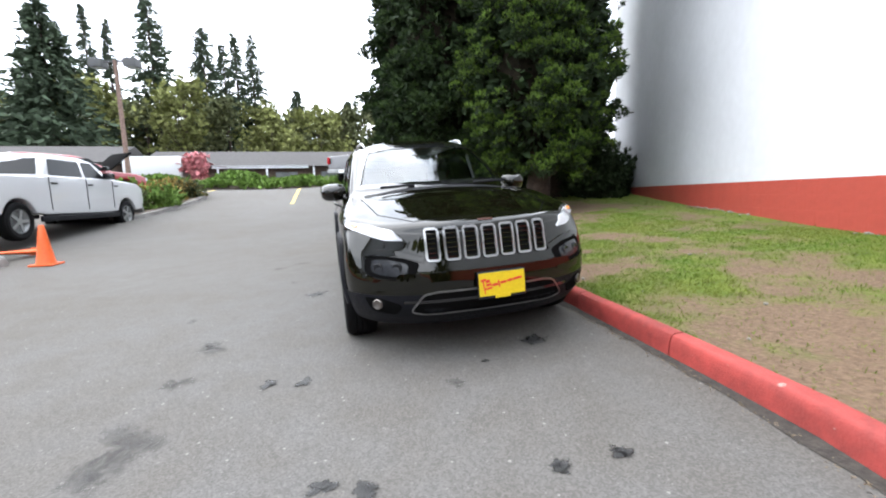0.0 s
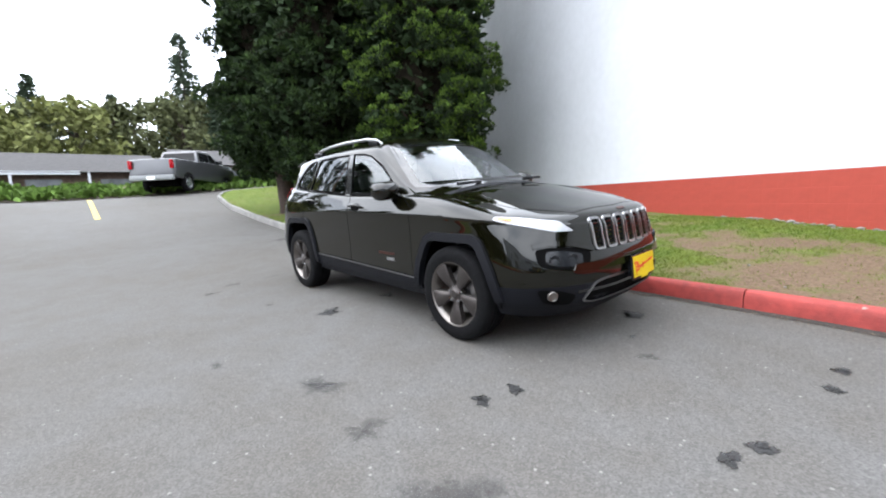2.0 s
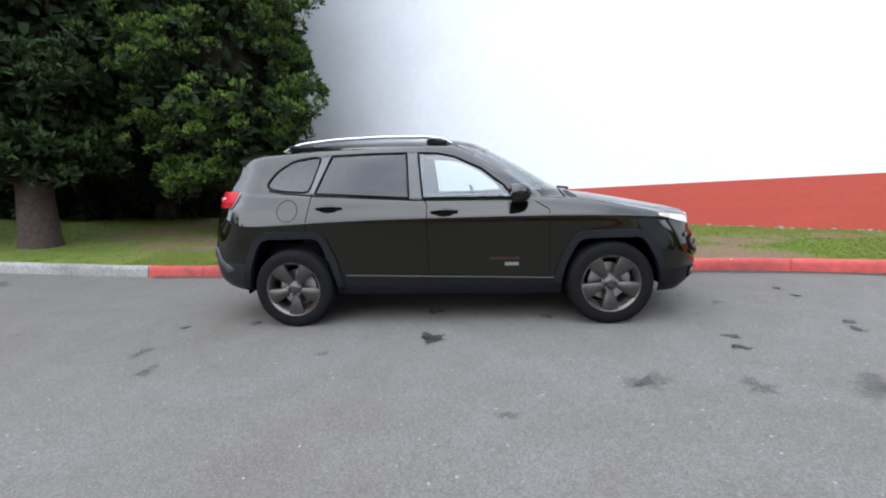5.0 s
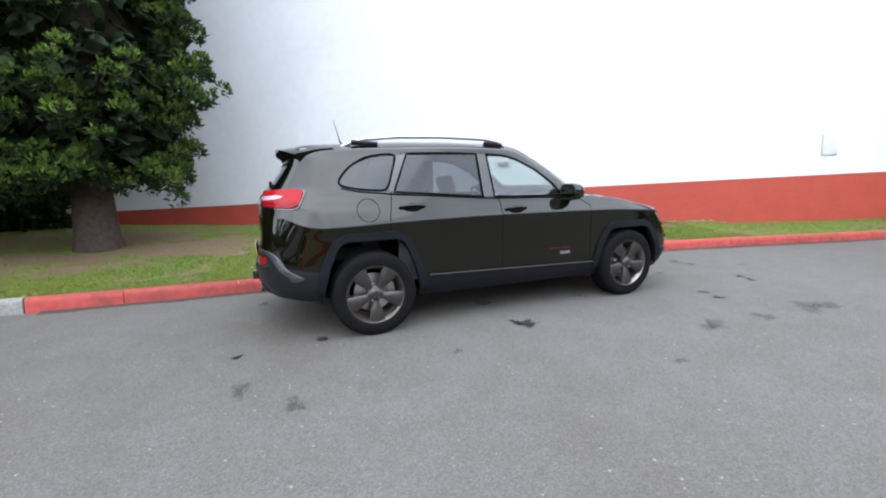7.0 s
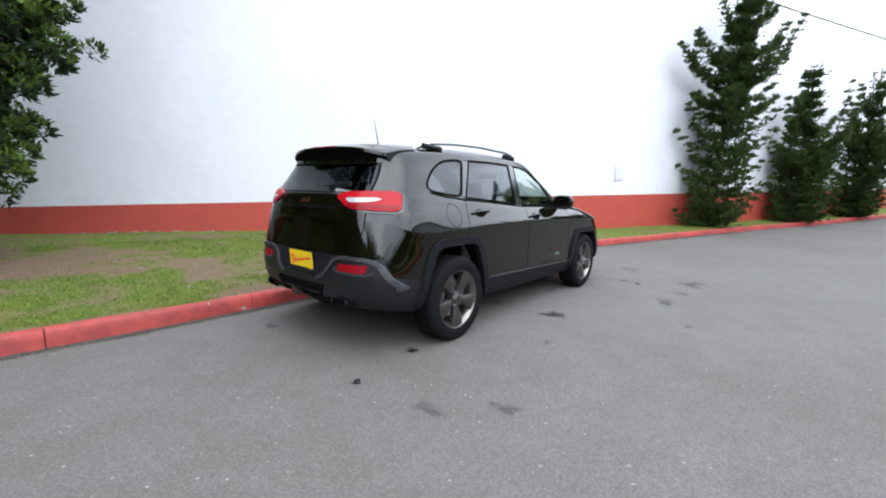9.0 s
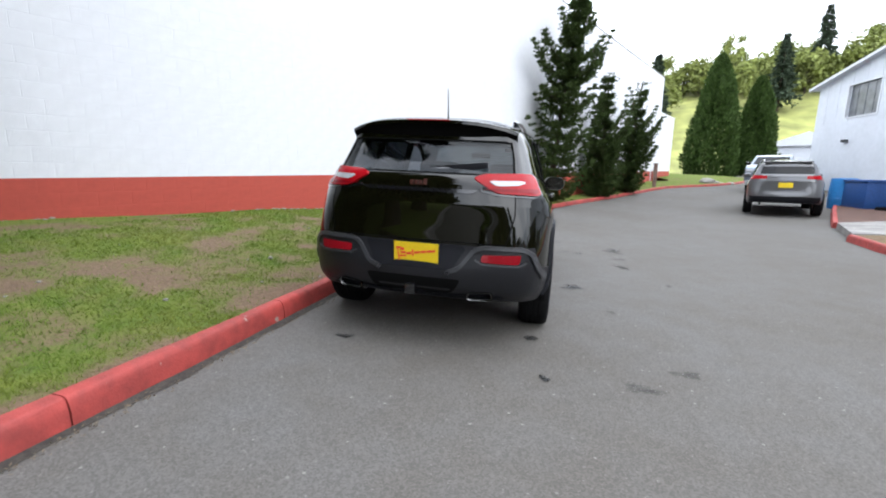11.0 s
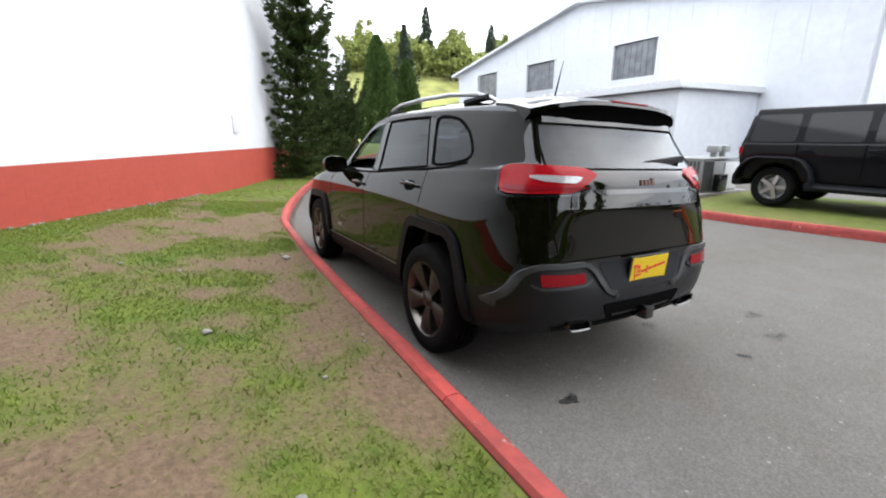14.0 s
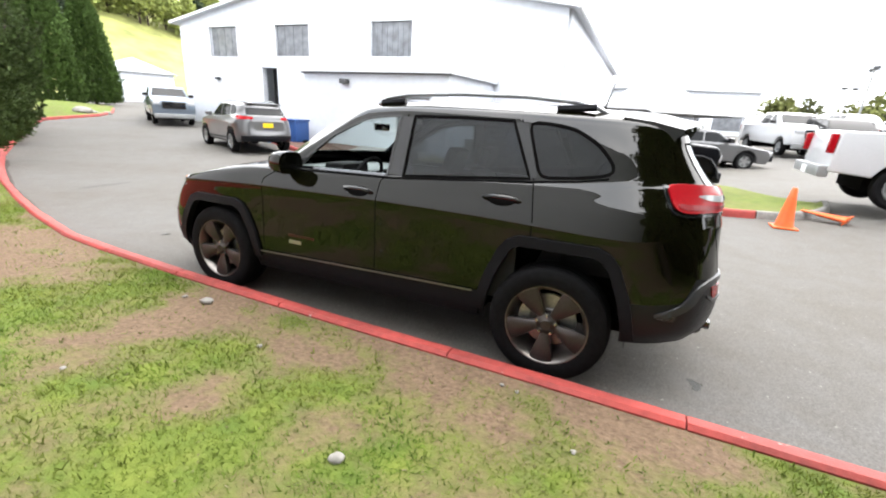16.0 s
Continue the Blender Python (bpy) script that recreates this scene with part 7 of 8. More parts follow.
for k in range(9):
    part("louvre", new_box(0.8, 0.825, -0.38 + k * 0.088, -0.33 + k * 0.088, 0.12, 0.8), M_DASH, ac)
for k in range(7):
    part("louvre", new_box(0.38 + k * 0.058, 0.41 + k * 0.058, 0.45, 0.47, 0.12, 0.8), M_DASH, ac)
part("fan_box", new_box(0.0, 0.3, 0.45, 0.62, 0.1, 0.5, bevel=0.02), M_GLOSS_BLACK, ac, "black motor box")
part("access_panel", new_box(-0.7, -0.1, 0.45, 0.47, 0.12, 0.76, bevel=0.006), M_SHED_TRIM, ac)
for x in (-0.2, -0.6):
    pipe = part("pipe", new_tube([(x, 0.1, 0.85), (x, 0.1, 1.0)], 0.07, 10), M_GALV, ac)
    part("pipe_hood", new_box(x - 0.12, x + 0.12, -0.02, 0.22, 0.98, 1.14, bevel=0.03), M_GALV, pipe)
for i, (x, y, mat, lab) in enumerate(((12.9, -10.9, M_BLUE2, "bright blue plastic barrel by the shed"), (12.0, -11.1, M_BLUE, "dark blue plastic bin by the shed"))):
    b = thing("waste_bin", lab, "bin", spot(x, y))
    if i:
        part("body", new_box(-0.55, 0.55, -0.4, 0.4, 0.0, 0.95, bevel=0.05), mat, b)
        part("lid", new_box(-0.58, 0.58, -0.43, 0.43, 0.95, 1.03, bevel=0.02), mat, b)
    else:
        part("body", lathe([(0.0, 0.0), (0.36, 0.0), (0.38, 0.3), (0.38, 0.7), (0.36, 1.05), (0.0, 1.07)], 20, "z"), mat, b)
        part("hoop", lathe([(0.385, 0.34), (0.4, 0.36), (0.385, 0.38)], 20, "z"), mat, b)
tyre_ob = thing("loose_tyre", "worn black tyre lying by the bins", "tyre", spot(11.1, -11.2))
part("tyre", lathe([(0.2, 0.02), (0.34, 0.0), (0.36, 0.1), (0.34, 0.2), (0.2, 0.18), (0.2, 0.02)], 24, "z"), M_TYRE, tyre_ob)


def cone(label, at, bent=None):
    """A rubber cone; bent: how a driven-over one is turned and pressed flat."""
    c = thing("traffic_cone", label, "cone", at)
    base = new_box(-0.18, 0.18, -0.18, 0.18, 0.0, 0.03, bevel=0.008)
    body = lathe([(0.0, 0.71), (0.03, 0.71), (0.04, 0.69), (0.085, 0.4), (0.135, 0.06), (0.15, 0.03), (0.0, 0.03)], 24, "z")
    for bm in (base, body):
        if bent:
            bm.transform(bent)
    part("base", base, M_ORANGE, c)
    part("cone", body, M_ORANGE, c)
    return c


cone("upright orange traffic cone beside the kerb end", spot(-4.2, -5.9))
cone("flattened orange traffic cone lying on the asphalt", spot(-5.3, -6.6, None, 62), Matrix.Translation((0, 0, 0.085)) @ Matrix.Diagonal((1.0, 1.0, 0.42, 1.0)) @ pose(0, 0, 0, 80, 0, 0))
sp = thing("marker_post", "weathered red-brown marker post at the bend", "post", spot(25.2, -7.55, ground_z(25.2, -7.55) + 0.1))
part("post", new_box(-0.12, 0.12, -0.1, 0.1, 0, 1.5, bevel=0.02), M_POST, sp)
part("cap", new_box(-0.16, 0.16, -0.13, 0.13, 1.5, 1.56, bevel=0.01), M_POST, sp)
for i in range(4):
    pebble("rock", "pale boulder below the cypresses", "rock", 29.6 + i * 0.5, -12.0 - i * 0.7, ground_z(29, -12) + 0.1, (0.5, 0.3, 0.22, 0.3)[i], M_STONE, 90 + i, "boulders at the bend")


# ---- other vehicles ----
M_CAR_GLASS = material("dark_car_glass", (0.008, 0.009, 0.01), 0.08, scale=40, vary=0.1, spec=0.14)
M_JEEP_GLASS = material("smoked_side_glass", (0.012, 0.013, 0.014), 0.06, scale=40, vary=0.1, spec=0.3)


def with_arches(profile, axles, r, centre):
    """A side outline with the wheel openings let into its lower edge."""
    out = []
    for (x0, z0), (x1, z1) in zip(profile, profile[1:] + profile[:1]):
        out.append((x0, z0))
        for a in sorted(axles):
            if z0 < 0.75 and z1 < 0.75 and x0 < a < x1:
                low = lerp(z0, z1, (a - x0) / (x1 - x0))
                b = math.asin((low - centre) / r)
                out += [(a - r * math.cos(q), centre + r * math.sin(q)) for q in np.linspace(b, math.pi - b, 11)]
    return out


def hull(outline, half, bevel=0.05):
    """A body between two flanks of one outline; half(z) is its half width. Nose and tail bow a little in plan."""
    bm = bmesh.new()
    reach = max(abs(x) for x, _ in outline)
    rows = []
    for f in (-1.0, -0.82, -0.4, 0.0, 0.4, 0.82, 1.0):
        rows.append([bm.verts.new((x * (1 - 0.025 * abs(f) ** 3 * (abs(x) > reach * 0.8)), f * half(z), z + 0.012 * (1 - f * f) * (z > 0.8))) for x, z in outline])
    n = len(outline)
    for a, b in zip(rows, rows[1:]):
        for i in range(n):
            bm.faces.new((a[i], a[(i + 1) % n], b[(i + 1) % n], b[i]))
    bm.faces.new(rows[0])
    bm.faces.new(rows[-1])
    bmesh.ops.recalc_face_normals(bm, faces=bm.faces)
    bmesh.ops.bevel(bm, geom=[e for e in bm.edges if e.calc_face_angle(0) > 0.6], offset=bevel, segments=3, profile=0.55, affect="EDGES", clamp_overlap=True)
    return bm


def vehicle(name, label, at, paint, width, profile, belt, wheel_r, axles, windows=(), cabin=None, group="", category="car", pane=None, doors=(), trim=None):
    """A parked vehicle: a body drawn by its side outline with open wheel arches, glazing, wheels and lamps.
    profile: the outline of the body in x and z. cabin: the outline of its glasshouse. windows: spans of x. doors: shut lines."""
    v = thing(name, label, category, at, group)
    hw, pane, trim = width / 2, pane or M_CAR_GLASS, trim or M_PLASTIC
    part("body", hull(with_arches(profile, axles, wheel_r + 0.075, wheel_r), lambda z: hw - 0.04 * max(0, z - belt + 0.1) - 0.05 * max(0, 0.6 - z)), paint, v)
    lean = lambda z: 0.03 + 0.26 * max(0.0, z - belt)
    if cabin:
        cab = part("cabin", hull(cabin, lambda z: hw - lean(z), 0.04), paint, v)
        top = max(z for _, z in cabin)
        z0, z1 = belt + 0.04, top - 0.11
        for s in (1, -1):
            for x0, x1, x2, x3 in windows:
                bm = bmesh.new()
                ring = rounded([(x0, z0), (x1, z0), (x2, z1), (x3, z1)], 0.06, 3)
                q = [bm.verts.new((x, s * (hw - lean(z) + 0.006), z)) for x, z in ring]
                q2 = [bm.verts.new(w.co - Vector((0, s * 0.03, 0))) for w in q]
                bm.faces.new(q)
                for i in range(len(q)):
                    bm.faces.new((q[i], q[(i + 1) % len(q)], q2[(i + 1) % len(q)], q2[i]))
                bmesh.ops.recalc_face_normals(bm, faces=bm.faces)
                part("side_window", bm, pane, cab, "dark side glass", False)
        # screens at both ends of the glasshouse
        lo = [p for p in cabin if p[1] < min(z for _, z in cabin) + 0.05]
        for end in (1, -1):
            xl = max(lo)[0] if end > 0 else min(lo)[0]
            hi = [p for p in cabin if p[1] > top - 0.12]
            xh = max(hi)[0] if end > 0 else min(hi)[0]
            bm = bmesh.new()
            q = []
            for f, w in ((0.12, 0.84), (0.88, 0.72)):
                x, z = lerp(xl, xh, f) + end * 0.022, lerp(min(lo)[1], top - 0.04, f)
                q += [(x, -hw * w, z), (x, hw * w, z)]
            bm.faces.new([bm.verts.new(p) for p in (q[0], q[1], q[3], q[2])])
            r = bmesh.ops.extrude_face_region(bm, geom=bm.faces[:])
            bmesh.ops.translate(bm, verts=[w for w in r["geom"] if isinstance(w, bmesh.types.BMVert)], vec=(-end * 0.03, 0, 0))
            bmesh.ops.recalc_face_normals(bm, faces=bm.faces)
            part("windscreen" if end > 0 else "rear_screen", bm, pane, cab, "dark glass", False)
    well = wheel_r + 0.08
    for x in axles:
        part("wheel_well", new_box(x - well, x + well, -hw + 0.3, hw - 0.3, wheel_r * 0.7, wheel_r + well), M_GAP, v)
        for s in (1, -1):
            off = Vector((x, s * (hw - 0.13), wheel_r))
            bm = lathe([(wheel_r * 0.6, -0.1), (wheel_r * 0.85, -0.125), (wheel_r * 0.97, -0.1), (wheel_r, -0.06), (wheel_r, 0.06), (wheel_r * 0.97, 0.1), (wheel_r * 0.85, 0.125), (wheel_r * 0.6, 0.1)], 28)
            bmesh.ops.translate(bm, verts=bm.verts, vec=off)
            wh = part("wheel", bm, M_TYRE, v)
            bm = lathe([(0.0, 0.02 * s), (wheel_r * 0.5, 0.0), (wheel_r * 0.56, 0.07 * s), (wheel_r * 0.62, 0.105 * s), (wheel_r * 0.64, 0.1 * s), (wheel_r * 0.62, -0.1 * s)], 28)
            bmesh.ops.translate(bm, verts=bm.verts, vec=off)
            part("rim", bm, M_GALV, wh)
            part("hub", new_tube([off + Vector((0, s * 0.02, 0)), off + Vector((0, s * 0.1, 0))], wheel_r * 0.17, 12), M_SATIN, wh)
            for k in range(5):
                bm = new_box(wheel_r * 0.12, wheel_r * 0.6, -0.015, 0.015, -0.032, 0.032, m=Matrix.Translation(off + Vector((0, s * 0.085, 0))) @ Matrix.Rotation(k * math.tau / 5, 4, "Y"))
                part("spoke", bm, M_SATIN, wh)
    x0, x1 = min(p[0] for p in profile), max(p[0] for p in profile)
    tall = category == "pickup"
    for s in (1, -1):
        part("tail_lamp", new_box(x0 - 0.012, x0 + 0.1, s * hw * 0.97 - (0.14 if tall else 0.3) * (s > 0), s * hw * 0.97 + (0.14 if tall else 0.3) * (s < 0), belt - (0.42 if tall else 0.2), belt - 0.06, bevel=0.02), M_LENS_RED, v, "red tail lamp")
        part("head_lamp", new_box(x1 - 0.2, x1 - 0.02, s * hw * 0.96 - 0.34 * (s > 0), s * hw * 0.96 + 0.34 * (s < 0), belt - 0.36, belt - 0.2, bevel=0.03), M_LENS_CLEAR, v)
        mx = windows[0][0] if windows else 0.6
        part("mirror", new_box(mx - 0.12, mx + 0.04, s * hw - 0.03 + (0 if s > 0 else -0.2), s * hw + 0.03 + (0.2 if s > 0 else 0), belt + 0.02, belt + 0.2, bevel=0.035), M_GLOSS_BLACK, v)
        for x in doors:
            part("door_gap", new_box(x - 0.006, x + 0.006, s * hw - 0.012, s * hw + 0.004, 0.62, belt), M_GAP, v, "", False)
            part("door_handle", new_box(x + 0.07, x + 0.27, s * hw - 0.02, s * hw + 0.03, belt - 0.16, belt - 0.12, bevel=0.012), trim, v)
        if doors:
            part("side_sill", new_box(min(axles) + well + 0.06, max(axles) - well - 0.06, s * hw - 0.06, s * hw + 0.02, 0.36, 0.5, bevel=0.03), M_PLASTIC, v)
    part("rear_bumper", new_box(x0 - 0.07, x0 + 0.12, -hw * 0.95, hw * 0.95, 0.5 if tall else 0.36, 0.72 if tall else 0.6, bevel=0.04), M_GALV if tall else trim, v)
    part("front_bumper", new_box(x1 - 0.1, x1 + 0.05, -hw * 0.94, hw * 0.94, 0.38, 0.62, bevel=0.05), M_GALV if tall else trim, v)
    part("grille", new_box(x1 - 0.08, x1 + 0.012, -hw * 0.55, hw * 0.55, belt - 0.56, belt - 0.2, bevel=0.02), M_GLOSS_BLACK, v)
    part("number_plate", new_box(x0 - 0.085, x0 - 0.07, -0.17, 0.17, 0.52, 0.66), M_YELLOW if not tall else M_WHITE_PRINT, v)
    return v


def soft_suv(label, at, paint, group=""):
    """A rounded estate car on the lofted body, with its glazing, lamps, trims and wheels."""
    v = thing("estate_suv", label, "car", at, group)
    grow = lambda p: (p[0] * 1.06, p[1] * 1.05, p[2] * 1.03 + 0.02)
    bm = body_mesh([[grow(p) for p in row] for row in LOOPS], 4, 3)
    skin = Skin(bm)
    g2 = lambda poly: [(a * 1.06, b * 1.03 + 0.02) for a, b in poly]
    g1 = lambda poly: [(a * 1.05, b * 1.03 + 0.02) for a, b in poly]
    for s in (1, -1):
        for poly in (ARCH_F, ARCH_R):
            bmesh.ops.delete(bm, geom=cut(bm, g2(poly), SIDE[s], lambda f, s=s: f.calc_center_median().y * s > 0.55), context="FACES")
    part("body", bm, paint, v)
    for s in (1, -1):
        for nm, poly in (("front_window", WIN_FRONT), ("rear_window", WIN_REAR), ("quarter_window", WIN_QUARTER)):
            part(nm, skin.patch(g2(poly), SIDE[s], 0.004, 0.012, 0.12), M_CAR_GLASS, v, "dark side glass")
        part("sill_cladding", skin.patch(g2([(-0.9, 0.27), (0.86, 0.27), (0.86, 0.41), (-0.9, 0.45)]), SIDE[s], 0.008, 0.02, 0.2), M_PLASTIC, v)
        for x in (0.86, -0.155, -1.19):
            part("door_gap", skin.ribbon(g2([(x, 0.46), (x, 1.05)]), SIDE[s], 0.01, 0.002, 0.004, closed=False, step=0.1), M_GAP, v)
        part("tail_lamp", skin.patch(g1([(s * 0.44, 1.07), (s * 0.82, 1.05), (s * 0.82, 1.17), (s * 0.44, 1.15)][:: 1 if s > 0 else -1]), REAR, 0.01, 0.03), M_LENS_RED, v, "red tail lamp")
        part("head_lamp", skin.patch(g1([(s * 0.52, 0.8), (s * 0.76, 0.8), (s * 0.76, 0.87), (s * 0.52, 0.88)][:: 1 if s > 0 else -1]), FRONT, 0.008, 0.03), M_LENS_CLEAR, v)
        part("mirror", new_box(0.6, 0.74, s * 0.98 - 0.11, s * 0.98 + 0.11, 1.12, 1.26, bevel=0.04), paint, v)
        part("roof_rail", new_tube([(0.0, s * 0.6, 1.65), (-0.3, s * 0.6, 1.7), (-1.3, s * 0.58, 1.7), (-1.55, s * 0.56, 1.63)], 0.016, 8), M_SATIN, v)
        for x in (1.435, -1.435):
            part("wheel_liner", new_box(x - 0.46, x + 0.46, s * 0.55 - 0.02, s * 0.55 + 0.02, 0.3, 0.86), M_GAP, v)
            w = part("wheel", lathe([(0.24, -0.1), (0.33, -0.12), (0.37, -0.09), (0.375, 0.0), (0.37, 0.09), (0.33, 0.12), (0.24, 0.1)], 28), M_TYRE, v)
            w.location = (x, s * 0.86, 0.375)
            part("rim", lathe([(0.0, 0.03 * s), (0.2, 0.0), (0.235, 0.1 * s), (0.25, 0.1 * s), (0.245, -0.1 * s)], 28), M_GALV, w)
            for k in range(5):
                part("spoke", new_box(0.03, 0.235, -0.015, 0.015, -0.035, 0.035, m=Matrix.Translation((0, s * 0.08, 0)) @ Matrix.Rotation(k * math.tau / 5, 4, "Y")), M_SATIN, w)
    part("rear_screen", skin.patch(g1(BACKLIGHT), REAR, 0.004, 0.012, 0.1), M_CAR_GLASS, v, "dark rear glass")
    part("windscreen", skin.patch(g1(WINDSCREEN), FRONT, 0.004, 0.012, 0.1), M_CAR_GLASS, v, "dark windscreen")
    part("rear_bumper", skin.patch(g1([(-0.8, 0.38), (0.8, 0.38), (0.8, 0.56), (-0.8, 0.56)]), REAR, 0.01, 0.03), M_PLASTIC, v)
    part("front_bumper", skin.patch(g1([(-0.8, 0.3), (0.8, 0.3), (0.8, 0.46), (-0.8, 0.46)]), FRONT, 0.01, 0.03), M_PLASTIC, v)
    part("grille", skin.patch(g1([(-0.42, 0.66), (0.42, 0.66), (0.42, 0.84), (-0.42, 0.84)]), FRONT, 0.008, 0.02), M_GLOSS_BLACK, v)
    part("number_plate", skin.patch(g1([(-0.16, 0.82), (0.16, 0.82), (0.16, 0.96), (-0.16, 0.96)]), REAR, 0.012, 0.01), M_YELLOW, v, "yellow dealer plate")
    part("spoiler", new_box(-2.1, -1.75, -0.58, 0.58, 1.6, 1.645, bevel=0.02), paint, v)
    return v


PAINT_WHITE = material("white_car_paint", (0.45, 0.456, 0.468), 0.35, scale=60, vary=0.03, coat=1.0)
PAINT_SILVER = material("silver_car_paint", (0.0845, 0.0845, 0.0878), 0.3, metal=0.35, scale=200, vary=0.08, coat=1.0)
PAINT_GREY = material("grey_car_paint", (0.06, 0.06, 0.065), 0.3, metal=0.35, scale=200, vary=0.08, coat=1.0)
PAINT_BLACK = material("black_car_paint", (0.004, 0.004, 0.005), 0.4, scale=200, vary=0.1, coat=0.22, spec=0.05)
PAINT_RED = material("dark_red_car_paint", (0.22, 0.012, 0.018), 0.35, scale=200, vary=0.1, coat=1.0)
PAINT_BLUE = material("blue_grey_car_paint", (0.16, 0.2, 0.25), 0.3, metal=0.5, scale=200, vary=0.08, coat=1.0)

SUV_BODY = [(-2.35, 0.35), (2.3, 0.3), (2.38, 0.6), (2.3, 0.9), (1.9, 1.03), (1.0, 1.1), (-1.6, 1.12), (-2.3, 1.1), (-2.4, 0.8)]
SUV_CAB = [(1.05, 1.08), (0.25, 1.58), (-0.2, 1.68), (-1.6, 1.7), (-2.0, 1.66), (-2.3, 1.1)]
SUV_WIN = ((0.75, -0.25, -0.2, 0.3), (-0.33, -1.15, -1.12, -0.28), (-1.23, -1.95, -1.75, -1.2))
SEDAN_BODY = [(-2.3, 0.35), (2.25, 0.28), (2.35, 0.55), (2.2, 0.78), (1.0, 0.95), (-1.3, 0.98), (-2.2, 1.0), (-2.38, 0.75)]
SEDAN_CAB = [(1.05, 0.93), (0.2, 1.36), (-0.3, 1.43), (-1.0, 1.4), (-1.75, 0.97)]
SEDAN_WIN = ((0.7, -0.2, -0.2, 0.25), (-0.28, -1.25, -1.0, -0.25))
TRUCK_BODY = [(-3.1, 0.62), (-1.2, 0.55), (1.2, 0.5), (2.9, 0.55), (3.0, 0.9), (2.92, 1.3), (2.6, 1.42), (1.35, 1.45), (-0.9, 1.45), (-0.95, 1.42), (-3.05, 1.42)]
TRUCK_CAB = [(1.4, 1.43), (0.65, 1.93), (0.2, 2.0), (-0.7, 1.98), (-0.95, 1.43)]
TRUCK_WIN = ((1.0, 0.28, 0.32, 0.62), (0.2, -0.72, -0.62, 0.24))
RAM_BODY = [(-3.25, 0.62), (-1.2, 0.52), (1.2, 0.5), (3.05, 0.55), (3.2, 0.85), (3.12, 1.2), (2.85, 1.34), (1.5, 1.42), (-1.2, 1.42), (-1.25, 1.38), (-3.2, 1.38)]
RAM_CAB = [(1.55, 1.4), (0.8, 1.86), (0.4, 1.93), (-0.9, 1.92), (-1.25, 1.4)]
RAM_WIN = ((1.15, 0.3, 0.34, 0.75), (0.2, -1.02, -0.85, 0.24))
OFFROAD_BODY = [(-2.15, 0.5), (1.0, 0.48), (2.1, 0.6), (2.15, 0.95), (2.08, 1.12), (0.85, 1.2), (-2.15, 1.2)]
OFFROAD_CAB = [(0.85, 1.18), (0.62, 1.78), (0.5, 1.83), (-2.05, 1.83), (-2.13, 1.18)]
OFFROAD_WIN = ((0.62, -0.18, -0.18, 0.5), (-0.3, -1.12, -1.12, -0.3), (-1.24, -2.0, -1.95, -1.24))


def on(x, y, turn, lift=0.0):
    return spot(x, y, ground_z(x, y) + lift, turn)


soft_suv("silver-grey estate car parked along the lane", on(12.0, -8.6, -22), PAINT_SILVER)
off_road = vehicle("off_roader", "black four-door off-roader parked on the lawn strip", on(-1.15, -8.42, 180, 0.12), PAINT_BLACK, 1.86, OFFROAD_BODY, 1.18, 0.375, (1.47, -1.47), windows=OFFROAD_WIN, cabin=OFFROAD_CAB, pane=M_JEEP_GLASS, doors=(0.72, -0.24, -1.18))
for s in (1, -1):
    for x in (1.47, -1.47):
        bm, rows = bmesh.new(), []
        for q, h in ((0.66, 0.5), (0.6, 0.72), (0.45, 0.9), (0.3, 0.95), (-0.3, 0.95), (-0.45, 0.9), (-0.6, 0.72), (-0.66, 0.5)):
            rows.append([bm.verts.new((x + q * k, s * y, 0.41 + (h - 0.41) * k)) for k, y in ((1.0, 0.88), (1.0, 1.06), (0.97, 1.09), (0.93, 1.08), (0.92, 0.88))])
        for a, b in zip(rows, rows[1:]):
            for k in range(4):
                bm.faces.new((a[k], b[k], b[k + 1], a[k + 1]))
        bm.faces.new(rows[0])
        bm.faces.new(rows[-1])
        bmesh.ops.recalc_face_normals(bm, faces=bm.faces)
        part("wing", bm, M_PLASTIC, off_road, "black plastic wing")
    part("side_step", new_tube([(0.8, s * 1.0, 0.42), (-0.8, s * 1.0, 0.42)], 0.05, 8), M_PLASTIC, off_road)
    for x in (-0.1, -1.05):
        part("door_handle", new_box(x - 0.09, x + 0.09, s * 0.985 - 0.02, s * 0.985 + 0.02, 1.06, 1.1, bevel=0.01), M_PLASTIC, off_road)
part("spare_wheel", new_tube([(-2.16, 0, 1.0), (-2.38, 0, 1.0)], 0.4, 24), M_TYRE, off_road)
vehicle("pickup", "white crew-cab pickup with twin rear wheels", on(-8.25, -8.15, 176), PAINT_WHITE, 2.05, RAM_BODY, 1.38, 0.41, (2.1, -2.05), windows=RAM_WIN, cabin=RAM_CAB, category="pickup", doors=(1.42, 0.25, -1.1))
vehicle("pickup", "silver pickup parked at the end of the lot", on(-21.1, 1.7, 142), PAINT_GREY, 1.95, TRUCK_BODY, 1.42, 0.40, (1.85, -1.9), windows=TRUCK_WIN, cabin=TRUCK_CAB, category="pickup")
vehicle("pickup", "blue-grey pickup facing down the lane", on(23.6, -13.4, 152), PAINT_BLUE, 1.98, TRUCK_BODY, 1.42, 0.40, (1.85, -1.9), windows=TRUCK_WIN, cabin=TRUCK_CAB, category="pickup")
soft_suv("white car parked behind the blue-grey pickup", on(28.5, -16.5, 140), PAINT_WHITE)
vehicle("saloon", "silver saloon parked before the tent", on(-3.7, -16.5, 200), PAINT_SILVER, 1.82, SEDAN_BODY, 0.95, 0.33, (1.4, -1.4), windows=SEDAN_WIN, cabin=SEDAN_CAB)
